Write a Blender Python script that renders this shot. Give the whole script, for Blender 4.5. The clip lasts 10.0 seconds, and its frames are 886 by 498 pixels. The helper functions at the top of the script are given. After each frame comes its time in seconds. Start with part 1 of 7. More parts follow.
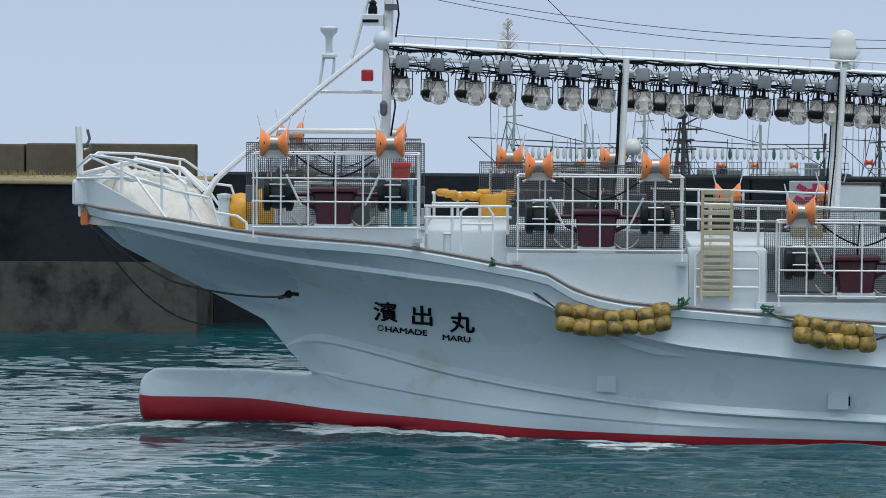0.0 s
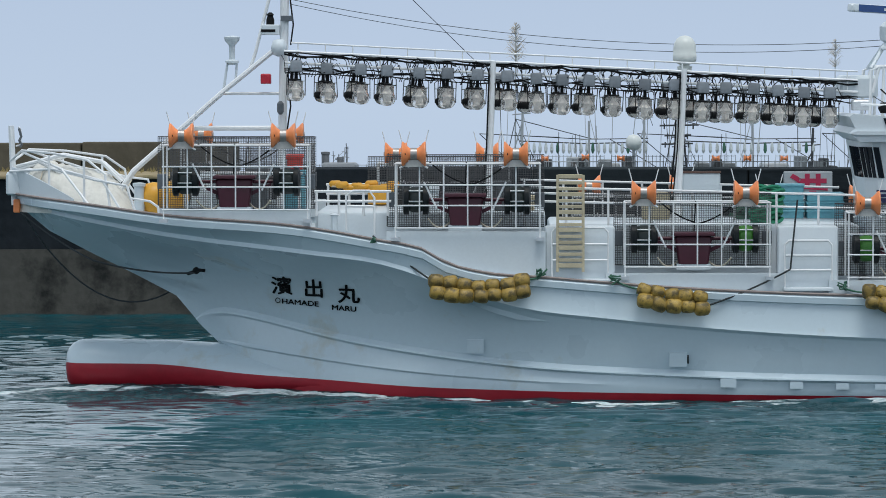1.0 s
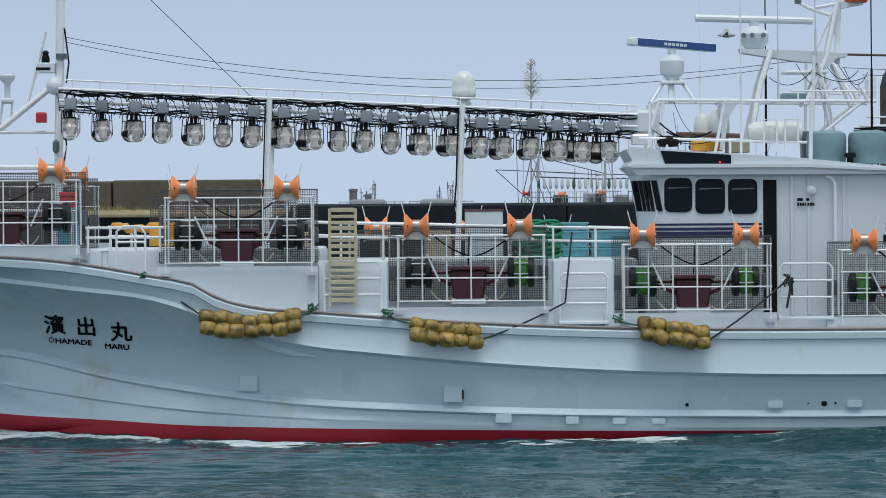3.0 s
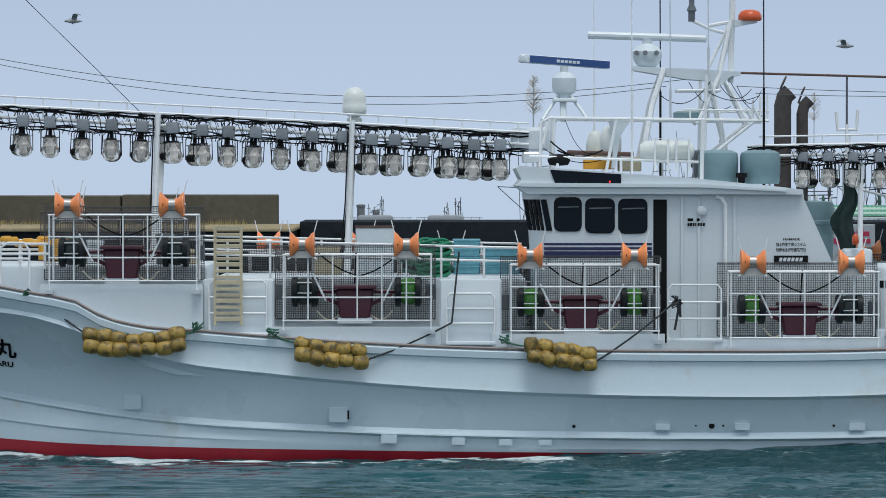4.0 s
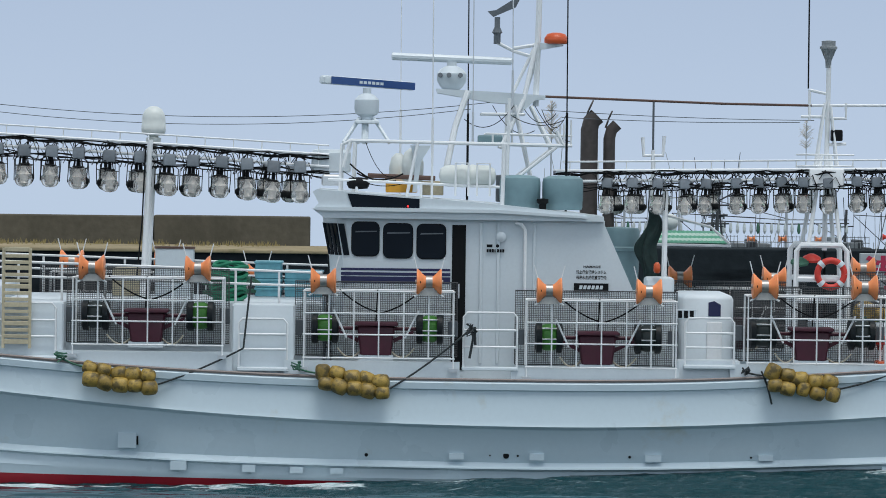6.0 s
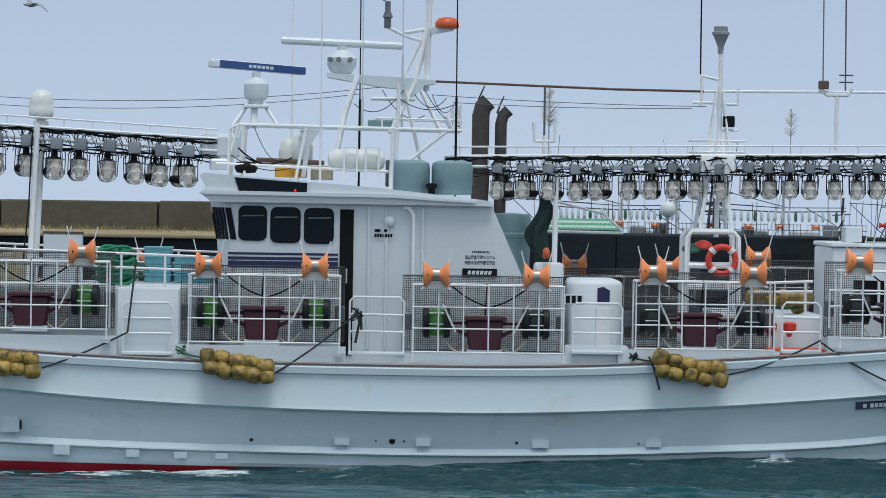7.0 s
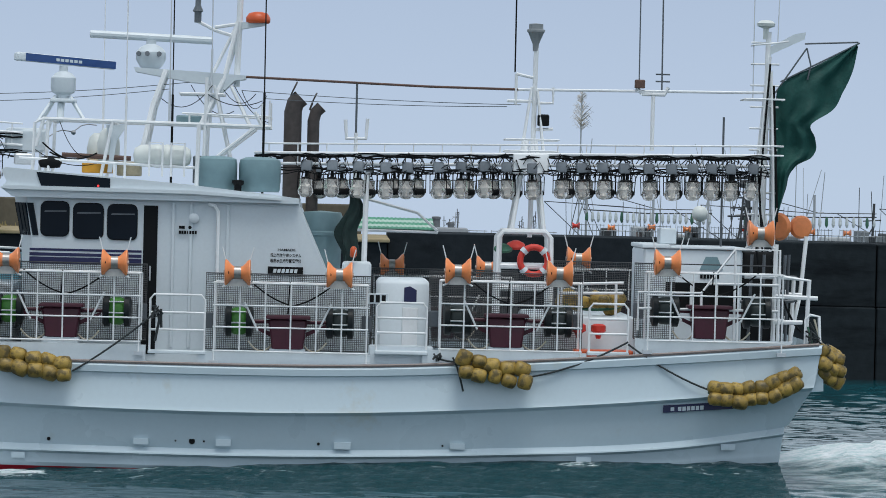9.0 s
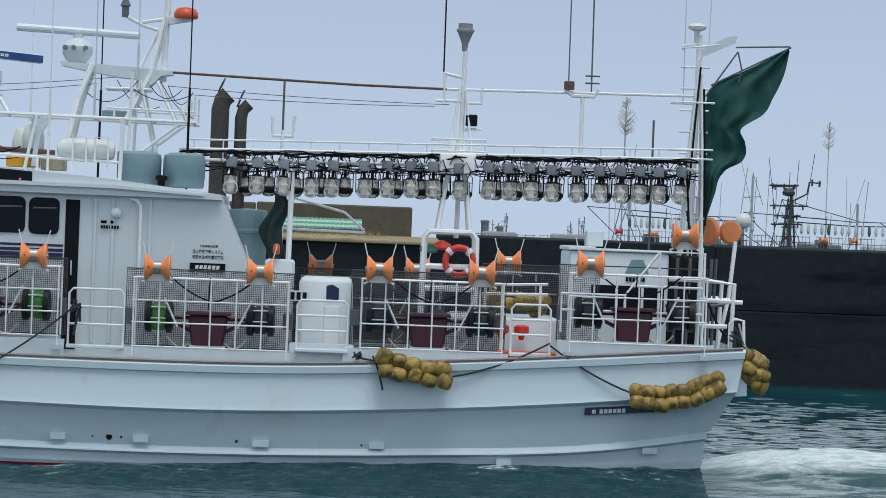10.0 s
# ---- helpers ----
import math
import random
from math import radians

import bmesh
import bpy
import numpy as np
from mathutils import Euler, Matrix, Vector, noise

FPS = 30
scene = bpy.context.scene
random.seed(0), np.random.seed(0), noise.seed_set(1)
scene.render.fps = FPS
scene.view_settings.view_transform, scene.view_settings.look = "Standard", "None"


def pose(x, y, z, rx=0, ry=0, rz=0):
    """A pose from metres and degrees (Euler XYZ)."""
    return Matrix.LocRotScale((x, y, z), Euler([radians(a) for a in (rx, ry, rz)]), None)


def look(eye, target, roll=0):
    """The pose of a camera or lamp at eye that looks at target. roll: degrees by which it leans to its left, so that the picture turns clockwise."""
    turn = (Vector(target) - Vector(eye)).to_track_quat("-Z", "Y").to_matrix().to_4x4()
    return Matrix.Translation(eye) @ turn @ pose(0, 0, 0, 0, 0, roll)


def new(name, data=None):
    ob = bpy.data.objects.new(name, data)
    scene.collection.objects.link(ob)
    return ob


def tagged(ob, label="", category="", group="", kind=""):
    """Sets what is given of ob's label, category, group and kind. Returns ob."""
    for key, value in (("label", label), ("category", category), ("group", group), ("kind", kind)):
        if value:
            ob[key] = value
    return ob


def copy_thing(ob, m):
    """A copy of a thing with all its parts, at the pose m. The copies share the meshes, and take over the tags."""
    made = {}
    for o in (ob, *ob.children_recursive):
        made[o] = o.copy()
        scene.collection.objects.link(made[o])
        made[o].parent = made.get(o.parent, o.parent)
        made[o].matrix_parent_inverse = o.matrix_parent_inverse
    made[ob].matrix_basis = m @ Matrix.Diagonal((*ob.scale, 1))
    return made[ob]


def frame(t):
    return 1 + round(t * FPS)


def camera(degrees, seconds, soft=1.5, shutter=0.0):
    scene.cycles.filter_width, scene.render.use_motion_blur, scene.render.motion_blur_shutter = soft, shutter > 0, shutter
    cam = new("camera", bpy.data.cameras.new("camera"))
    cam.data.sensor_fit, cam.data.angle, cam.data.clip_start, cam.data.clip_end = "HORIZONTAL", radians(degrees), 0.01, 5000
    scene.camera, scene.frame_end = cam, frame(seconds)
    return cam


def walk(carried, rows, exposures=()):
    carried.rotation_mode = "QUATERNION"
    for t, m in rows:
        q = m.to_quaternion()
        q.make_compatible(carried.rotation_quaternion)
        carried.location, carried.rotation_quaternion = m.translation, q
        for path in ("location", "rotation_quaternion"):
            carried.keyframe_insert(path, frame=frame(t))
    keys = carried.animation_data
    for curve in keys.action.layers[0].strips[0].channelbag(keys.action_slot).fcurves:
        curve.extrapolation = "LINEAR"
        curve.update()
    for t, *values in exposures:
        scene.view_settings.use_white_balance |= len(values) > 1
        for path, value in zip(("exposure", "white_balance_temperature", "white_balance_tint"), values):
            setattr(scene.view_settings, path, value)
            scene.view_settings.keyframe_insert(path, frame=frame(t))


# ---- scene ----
cam = camera(13.7, 10.0, soft=0.9)


def eye_pose(x, y, z, pan, tilt, roll):
    """A camera pose from its place and its turn to the right, up and over, in degrees."""
    a, b = radians(pan), radians(tilt)
    way = Vector((math.sin(a) * math.cos(b), math.cos(a) * math.cos(b), math.sin(b)))
    eye = Vector((x, y, z))
    return look(eye, eye + way * 10, roll)


CAMERA_ROWS = [
    (0.0, 4.125, -44.014, 3.880, -1.533, -2.065, 0.365),
    (0.2, 3.960, -45.578, 3.880, -1.536, -1.926, 0.329),
    (0.5, 3.713, -50.663, 3.880, -1.354, -1.802, 0.108),
    (1.0, 3.300, -50.663, 3.880, -1.178, -2.091, -0.036),
    (1.5, 2.888, -50.663, 3.880, -0.863, -2.228, 0.041),
    (2.0, 2.475, -50.663, 3.880, -0.800, -2.059, -0.134),
    (2.5, 2.063, -50.663, 3.880, -0.651, -1.749, -0.423),
    (4.0, 0.825, -50.663, 3.880, -0.050, -1.271, 0.001),
    (4.5, 0.413, -50.663, 3.880, 0.104, -1.131, 0.142),
    (5.0, -0.000, -50.663, 3.880, 0.249, -0.942, 0.269),
    (5.5, -0.413, -50.663, 3.880, 0.393, -0.831, 0.585),
    (7.0, -1.650, -50.663, 3.880, 1.139, -1.107, 0.904),
    (7.5, -2.063, -50.663, 3.880, 1.403, -1.090, 1.227),
    (8.0, -2.475, -50.663, 3.880, 1.619, -1.128, 1.412),
    (8.5, -2.888, -50.663, 3.880, 1.654, -1.088, 1.454),
    (9.0, -3.300, -50.663, 3.880, 1.588, -1.082, 1.405),
    (9.5, -3.713, -50.663, 3.880, 1.519, -1.073, 1.780),
    (10.0, -4.125, -50.663, 3.880, 1.394, -1.051, 2.247),
]
walk(cam, [(q[0], eye_pose(*q[1:])) for q in CAMERA_ROWS], [(0.0, 0.0, 6390, 7), (10.0, -0.04, 6390, 7)])

# ---- light: hazy bright sky, soft high sun from behind the camera ----
world = bpy.data.worlds.new("world")
scene.world = world
world.use_nodes = True
wn, wl = world.node_tree.nodes, world.node_tree.links
wn.clear()
w_out = wn.new("ShaderNodeOutputWorld")
w_bg = wn.new("ShaderNodeBackground")
w_sky = wn.new("ShaderNodeTexSky")
w_sky.sky_type, w_sky.sun_disc = "NISHITA", False
w_sky.sun_elevation, w_sky.sun_rotation = radians(71), radians(167)
w_sky.air_density, w_sky.dust_density = 1.0, 4.0
w_scale = wn.new("ShaderNodeVectorMath")
w_scale.operation = "SCALE"
w_scale.inputs["Scale"].default_value = 0.07
w_co = wn.new("ShaderNodeTexCoord")
w_sep = wn.new("ShaderNodeSeparateXYZ")
w_ramp = wn.new("ShaderNodeValToRGB")
w_ramp.color_ramp.elements[0].position, w_ramp.color_ramp.elements[0].color = 0.0, (0.515, 0.61, 0.765, 1)
w_ramp.color_ramp.elements[1].position, w_ramp.color_ramp.elements[1].color = 1.0, (0.45, 0.50, 0.58, 1)
for at, tone in ((0.055, (0.456, 0.55, 0.722, 1)), (0.08, (0.82, 0.93, 1.08, 1)), (0.36, (0.84, 0.94, 1.06, 1)), (0.6, (0.50, 0.56, 0.65, 1))):
    w_ramp.color_ramp.elements.new(at).color = tone
w_noise = wn.new("ShaderNodeTexNoise")
w_noise.inputs["Scale"].default_value = 2.2
w_noise.inputs["Detail"].default_value = 4
w_noise.inputs["Roughness"].default_value = 0.55
w_mul = wn.new("ShaderNodeMapRange")
w_mul.inputs["From Min"].default_value, w_mul.inputs["From Max"].default_value = 0.25, 0.75
w_mul.inputs["To Min"].default_value, w_mul.inputs["To Max"].default_value = 0.95, 1.06
w_tint = wn.new("ShaderNodeVectorMath")
w_tint.operation = "SCALE"
w_mix = wn.new("ShaderNodeMix")
w_mix.data_type = "RGBA"
wl.new(w_co.outputs["Generated"], w_sep.inputs[0])
wl.new(w_sep.outputs["Z"], w_ramp.inputs["Fac"])
wl.new(w_co.outputs["Generated"], w_noise.inputs["Vector"])
wl.new(w_noise.outputs["Fac"], w_mul.inputs["Value"])
wl.new(w_ramp.outputs["Color"], w_tint.inputs[0])
wl.new(w_sky.outputs["Color"], w_scale.inputs[0])
wl.new(w_scale.outputs[0], w_mix.inputs[6])
wl.new(w_tint.outputs[0], w_mix.inputs[7])
w_low = wn.new("ShaderNodeMapRange")
w_low.inputs["From Min"].default_value, w_low.inputs["From Max"].default_value = 0.03, 0.2
w_low.inputs["To Min"].default_value, w_low.inputs["To Max"].default_value = 1.0, 0.88
wl.new(w_sep.outputs["Z"], w_low.inputs["Value"])
wl.new(w_low.outputs["Result"], w_mix.inputs[0])
w_even = wn.new("ShaderNodeMapRange")
w_even.inputs["From Min"].default_value, w_even.inputs["From Max"].default_value = 0.015, 0.12
wl.new(w_sep.outputs["Z"], w_even.inputs["Value"])
w_cloud = wn.new("ShaderNodeMix")
w_cloud.inputs[2].default_value = 1.0
wl.new(w_even.outputs["Result"], w_cloud.inputs[0])
wl.new(w_mul.outputs["Result"], w_cloud.inputs[3])
wl.new(w_cloud.outputs[0], w_tint.inputs["Scale"])
wl.new(w_mix.outputs[2], w_bg.inputs["Color"])
wl.new(w_bg.outputs[0], w_out.inputs[0])

sun = new("sun", bpy.data.lights.new("sun", "SUN"))
sun.data.energy, sun.data.angle, sun.data.color = 1.75, radians(28), (1.0, 0.985, 0.96)
sun.matrix_world = look((4, -17, 50), (0, 0, 0))
scene.view_settings.exposure = 0.0


# ---- materials ----
def material(name, color, rough=0.5, metal=0.0, vary=0.12, grain=30.0, broad=1.5, bump=0.0, stain=None, stain_at=0.62,
             stain_scale=(1, 1, 1), random=0.0, coat=0.0, space="Object", spec=0.5):
    """A painted or raw surface: base colour varied at two scales, an optional stain, bump and per-object change."""
    m = bpy.data.materials.new(name)
    m.use_nodes = True
    n, l = m.node_tree.nodes, m.node_tree.links
    p = n["Principled BSDF"]
    p.inputs["Metallic"].default_value = metal
    p.inputs["Coat Weight"].default_value = coat
    p.inputs["Specular IOR Level"].default_value = spec
    co = n.new("ShaderNodeTexCoord")
    a, b = n.new("ShaderNodeTexNoise"), n.new("ShaderNodeTexNoise")
    a.inputs["Scale"].default_value, b.inputs["Scale"].default_value = grain, broad
    a.inputs["Detail"].default_value, b.inputs["Detail"].default_value = 3, 5
    for t in (a, b):
        l.new(co.outputs[space], t.inputs["Vector"])
    add = n.new("ShaderNodeMath")
    add.operation = "ADD"
    l.new(a.outputs["Fac"], add.inputs[0])
    l.new(b.outputs["Fac"], add.inputs[1])
    rng = n.new("ShaderNodeMapRange")
    rng.inputs["From Min"].default_value, rng.inputs["From Max"].default_value = 0.6, 1.4
    rng.inputs["To Min"].default_value, rng.inputs["To Max"].default_value = 1 - vary, 1 + vary
    l.new(add.outputs[0], rng.inputs["Value"])
    sc = n.new("ShaderNodeVectorMath")
    sc.operation = "SCALE"
    sc.inputs[0].default_value = color
    last = rng.outputs["Result"]
    if random:
        oi = n.new("ShaderNodeObjectInfo")
        rr = n.new("ShaderNodeMapRange")
        rr.inputs["To Min"].default_value, rr.inputs["To Max"].default_value = 1 - random, 1 + random
        l.new(oi.outputs["Random"], rr.inputs["Value"])
        mm = n.new("ShaderNodeMath")
        mm.operation = "MULTIPLY"
        l.new(last, mm.inputs[0])
        l.new(rr.outputs["Result"], mm.inputs[1])
        last = mm.outputs[0]
    l.new(last, sc.inputs["Scale"])
    out = sc.outputs[0]
    if stain:
        mp = n.new("ShaderNodeMapping")
        mp.inputs["Scale"].default_value = stain_scale
        l.new(co.outputs[space], mp.inputs["Vector"])
        s = n.new("ShaderNodeTexNoise")
        s.inputs["Scale"].default_value, s.inputs["Detail"].default_value, s.inputs["Roughness"].default_value = 1.0, 8, 0.65
        l.new(mp.outputs[0], s.inputs["Vector"])
        sr = n.new("ShaderNodeMapRange")
        sr.inputs["From Min"].default_value, sr.inputs["From Max"].default_value = stain_at, stain_at + 0.16
        sr.inputs["To Max"].default_value = 0.85
        l.new(s.outputs["Fac"], sr.inputs["Value"])
        mx = n.new("ShaderNodeMix")
        mx.data_type = "RGBA"
        mx.inputs[7].default_value = (*stain, 1)
        l.new(sr.outputs["Result"], mx.inputs[0])
        l.new(out, mx.inputs[6])
        out = mx.outputs[2]
    l.new(out, p.inputs["Base Color"])
    rg = n.new("ShaderNodeMapRange")
    rg.inputs["From Min"].default_value, rg.inputs["From Max"].default_value = 0.3, 0.7
    rg.inputs["To Min"].default_value, rg.inputs["To Max"].default_value = max(rough - 0.08, 0.02), min(rough + 0.1, 1)
    l.new(b.outputs["Fac"], rg.inputs["Value"])
    l.new(rg.outputs["Result"], p.inputs["Roughness"])
    if bump:
        bp = n.new("ShaderNodeBump")
        bp.inputs["Strength"].default_value, bp.inputs["Distance"].default_value = 0.6, bump
        l.new(add.outputs[0], bp.inputs["Height"])
        l.new(bp.outputs["Normal"], p.inputs["Normal"])
    return m


HULL_WHITE = material("hull_white_paint", (0.545, 0.645, 0.70), 0.28, vary=0.03, grain=14, broad=0.7, stain=(0.43, 0.39, 0.27),
                      stain_at=0.60, stain_scale=(0.55, 1, 0.5))
HULL_RED = material("antifouling_red", (0.31, 0.008, 0.02), 0.5, vary=0.15, grain=10, broad=1.2, stain=(0.2, 0.05, 0.05), stain_at=0.66)
WHITE = material("white_paint", (0.63, 0.69, 0.725), 0.38, vary=0.04, grain=25, broad=1.1, stain=(0.5, 0.42, 0.32), stain_at=0.7,
                 stain_scale=(2.2, 2.2, 0.8))
PIPE_WHITE = material("white_pipe_paint", (0.80, 0.82, 0.83), 0.4, vary=0.06, grain=20, broad=2, stain=(0.42, 0.30, 0.20), stain_at=0.68,
                      stain_scale=(4, 4, 4))
STEEL = material("stainless_steel", (0.62, 0.64, 0.65), 0.36, metal=0.75, vary=0.1, grain=40, broad=3)
WIRE = material("galvanised_wire", (0.065, 0.068, 0.072), 0.65, metal=0.0, vary=0.12, grain=20, broad=2)
CAP_BROWN = material("rail_cap_brown", (0.24, 0.20, 0.185), 0.6, vary=0.2, grain=25, broad=2)
BLACK = material("black_rubber", (0.007, 0.008, 0.009), 0.65, spec=0.15, vary=0.25, grain=30, broad=4)
DARK_GREY = material("dark_grey_housing", (0.10, 0.115, 0.13), 0.5, vary=0.2, grain=25, broad=3, random=0.2)
ORANGE = material("orange_plastic", (0.90, 0.29, 0.10), 0.42, vary=0.10, grain=18, broad=3, random=0.12)
MAROON = material("maroon_machine_paint", (0.052, 0.003, 0.015), 0.5, vary=0.2, grain=20, broad=3)
DRUM_DARK = material("dark_line_drum", (0.008, 0.012, 0.014), 0.45, vary=0.3, grain=30, broad=6, spec=0.25)
LINE_GREEN = material("green_fishing_line", (0.045, 0.19, 0.022), 0.5, vary=0.25, grain=60, broad=8)
LINE_DARK = material("dark_fishing_line", (0.012, 0.022, 0.021), 0.5, vary=0.3, grain=60, broad=8)
NAVY = material("navy_stripe_paint", (0.012, 0.014, 0.07), 0.35, vary=0.08, grain=20, broad=2)
BLUE = material("blue_radar_paint", (0.025, 0.075, 0.24), 0.35, vary=0.08, grain=20, broad=2)
ORANGE_RED = material("orange_beacon", (0.62, 0.10, 0.025), 0.35, vary=0.1, grain=20, broad=2)
YELLOW = material("ochre_float_plastic", (0.38, 0.25, 0.05), 0.5, vary=0.35, grain=9, broad=5, stain=(0.04, 0.034, 0.016), stain_at=0.44,
                  stain_scale=(9, 9, 9), random=0.22, bump=0.004)
BUOY_YELLOW = material("yellow_buoy", (0.72, 0.36, 0.035), 0.45, vary=0.12, grain=12, broad=3)
ROPE_GREEN = material("green_rope", (0.055, 0.15, 0.10), 0.85, vary=0.25, grain=60, broad=8)
COIL_GREEN = material("bright_green_rope", (0.02, 0.20, 0.11), 0.8, vary=0.25, grain=60, broad=8)
ROPE_DARK = material("dark_rope", (0.035, 0.042, 0.045), 0.85, vary=0.25, grain=60, broad=8)
ROPE_PALE = material("pale_rope", (0.55, 0.50, 0.40), 0.85, vary=0.2, grain=60, broad=8)
CREAM = material("cream_canvas", (0.66, 0.65, 0.60), 0.8, vary=0.12, grain=15, broad=2.5, bump=0.01)
GREEN_CANVAS = material("dark_green_canvas", (0.004, 0.066, 0.055), 0.7, vary=0.2, grain=20, broad=1.5, bump=0.012)
TARP_DARK = material("furled_tarpaulin_cloth", (0.006, 0.022, 0.02), 0.8, vary=0.3, grain=20, broad=3)
AWNING_PALE = material("pale_awning_stripe", (0.42, 0.55, 0.47), 0.6, vary=0.12, grain=20, broad=2)
GREEN_AWNING = material("green_awning", (0.055, 0.28, 0.16), 0.6, vary=0.12, grain=20, broad=2)
TANK_GREY = material("grey_green_tank_plastic", (0.19, 0.30, 0.33), 0.5, vary=0.10, grain=10, broad=1.5)
CRATE_BLUE = material("pale_blue_crate", (0.16, 0.42, 0.50), 0.5, vary=0.15, grain=12, broad=3)
WOOD = material("weathered_ladder_wood", (0.48, 0.42, 0.29), 0.7, vary=0.2, grain=30, broad=4, random=0.15)
BROWN_BOX = material("rusty_brown_paint", (0.12, 0.07, 0.055), 0.7, vary=0.25, grain=20, broad=4)
SOOT = material("sooty_exhaust_steel", (0.065, 0.055, 0.052), 0.75, vary=0.35, grain=15, broad=3)
RING_RED = material("red_lifebuoy", (0.62, 0.045, 0.03), 0.5, vary=0.1, grain=15, broad=3)
LENS_RED = material("red_lamp_lens", (0.45, 0.01, 0.03), 0.25, vary=0.1, grain=15, broad=3)
CREAM_DOME = material("aged_white_radome", (0.66, 0.69, 0.66), 0.4, vary=0.06, grain=15, broad=2)
SIGN_RED = material("sign_red", (0.42, 0.02, 0.07), 0.6, vary=0.15, grain=20, broad=2)
PINK = material("faded_pink_cloth", (0.5, 0.2, 0.25), 0.8, vary=0.15, grain=20, broad=3)

GLASS_DARK = material("dark_window_glass", (0.006, 0.010, 0.016), 0.05, vary=0.2, grain=3, broad=1, spec=0.12)
BULB = bpy.data.materials.new("clear_lamp_glass")
BULB.use_nodes = True
bulb_p = BULB.node_tree.nodes["Principled BSDF"]
bulb_p.inputs["Base Color"].default_value = (0.84, 0.825, 0.80, 1)
bulb_p.inputs["Transmission Weight"].default_value = 0.80
bulb_p.inputs["Roughness"].default_value = 0.12
bulb_p.inputs["IOR"].default_value = 1.2
GLOW_RED = bpy.data.materials.new("red_indicator_light")
GLOW_RED.use_nodes = True
GLOW_RED.node_tree.nodes["Principled BSDF"].inputs["Base Color"].default_value = (0.6, 0.01, 0.01, 1)
GLOW_RED.node_tree.nodes["Principled BSDF"].inputs["Emission Color"].default_value = (1, 0.03, 0.03, 1)
GLOW_RED.node_tree.nodes["Principled BSDF"].inputs["Emission Strength"].default_value = 2.0


def concrete(name, color, dark, streak, bump=0.02):
    """Weathered concrete: tone patches, vertical streaks, pits and lift joints in the relief."""
    m = material(name, color, 0.9, vary=0.22, grain=6, broad=0.35, bump=bump, stain=dark, stain_at=0.5, stain_scale=streak, spec=0.04)
    return m


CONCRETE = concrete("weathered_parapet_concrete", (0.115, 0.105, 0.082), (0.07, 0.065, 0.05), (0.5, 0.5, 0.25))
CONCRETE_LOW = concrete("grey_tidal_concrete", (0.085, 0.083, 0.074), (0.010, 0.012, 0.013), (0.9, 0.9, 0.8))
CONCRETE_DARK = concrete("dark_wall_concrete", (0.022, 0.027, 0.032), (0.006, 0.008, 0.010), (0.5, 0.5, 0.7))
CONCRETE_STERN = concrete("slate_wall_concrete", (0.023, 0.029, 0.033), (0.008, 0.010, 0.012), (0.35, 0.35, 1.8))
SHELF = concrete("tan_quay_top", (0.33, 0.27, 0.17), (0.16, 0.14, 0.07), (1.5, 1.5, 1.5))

WATER = bpy.data.materials.new("harbour_water")
WATER.use_nodes = True
wm, wk = WATER.node_tree.nodes, WATER.node_tree.links
wp = wm["Principled BSDF"]
wp.inputs["Roughness"].default_value = 0.045
wp.inputs["IOR"].default_value = 1.33
wc = wm.new("ShaderNodeTexCoord")
wsum = None
for sx, sy, amp, det in ((0.5, 1.1, 0.05, 3), (1.7, 5.5, 0.035, 4), (5.5, 17, 0.012, 3)):
    mp = wm.new("ShaderNodeMapping")
    mp.inputs["Scale"].default_value = (sx, sy, 1)
    mp.inputs["Rotation"].default_value = (0, 0, 0.25)
    nz = wm.new("ShaderNodeTexNoise")
    nz.inputs["Scale"].default_value, nz.inputs["Detail"].default_value, nz.inputs["Roughness"].default_value = 1.0, det, 0.55
    nz.inputs["Distortion"].default_value = 0.6
    wk.new(wc.outputs["Object"], mp.inputs["Vector"])
    wk.new(mp.outputs[0], nz.inputs["Vector"])
    mu = wm.new("ShaderNodeMath")
    mu.operation = "MULTIPLY"
    mu.inputs[1].default_value = amp
    wk.new(nz.outputs["Fac"], mu.inputs[0])
    if wsum:
        ad = wm.new("ShaderNodeMath")
        wk.new(wsum, ad.inputs[0])
        wk.new(mu.outputs[0], ad.inputs[1])
        wsum = ad.outputs[0]
    else:
        wsum = mu.outputs[0]
wb = wm.new("ShaderNodeBump")
wb.inputs["Strength"].default_value, wb.inputs["Distance"].default_value = 1.0, 0.11
wk.new(wsum, wb.inputs["Height"])
wk.new(wb.outputs["Normal"], wp.inputs["Normal"])
wbn = wm.new("ShaderNodeTexNoise")
wbn.inputs["Scale"].default_value, wbn.inputs["Detail"].default_value = 0.16, 4
wk.new(wc.outputs["Object"], wbn.inputs["Vector"])
wr = wm.new("ShaderNodeValToRGB")
wr.color_ramp.elements[0].position, wr.color_ramp.elements[0].color = 0.35, (0.006, 0.040, 0.051, 1)
wr.color_ramp.elements[1].position, wr.color_ramp.elements[1].color = 0.68, (0.012, 0.078, 0.094, 1)
wk.new(wbn.outputs["Fac"], wr.inputs["Fac"])
wk.new(wr.outputs["Color"], wp.inputs["Base Color"])

LAMP_GREY = material("grey_lamp_housing", (0.18, 0.205, 0.23), 0.5, vary=0.15, grain=25, broad=3, random=0.2)
FROSTED = material("frosted_lamp_core", (0.72, 0.69, 0.65), 0.5, vary=0.18, grain=20, broad=6, random=0.2)
HORN_GREY = material("grey_horn_paint", (0.26, 0.28, 0.29), 0.5, vary=0.12, grain=15, broad=3)


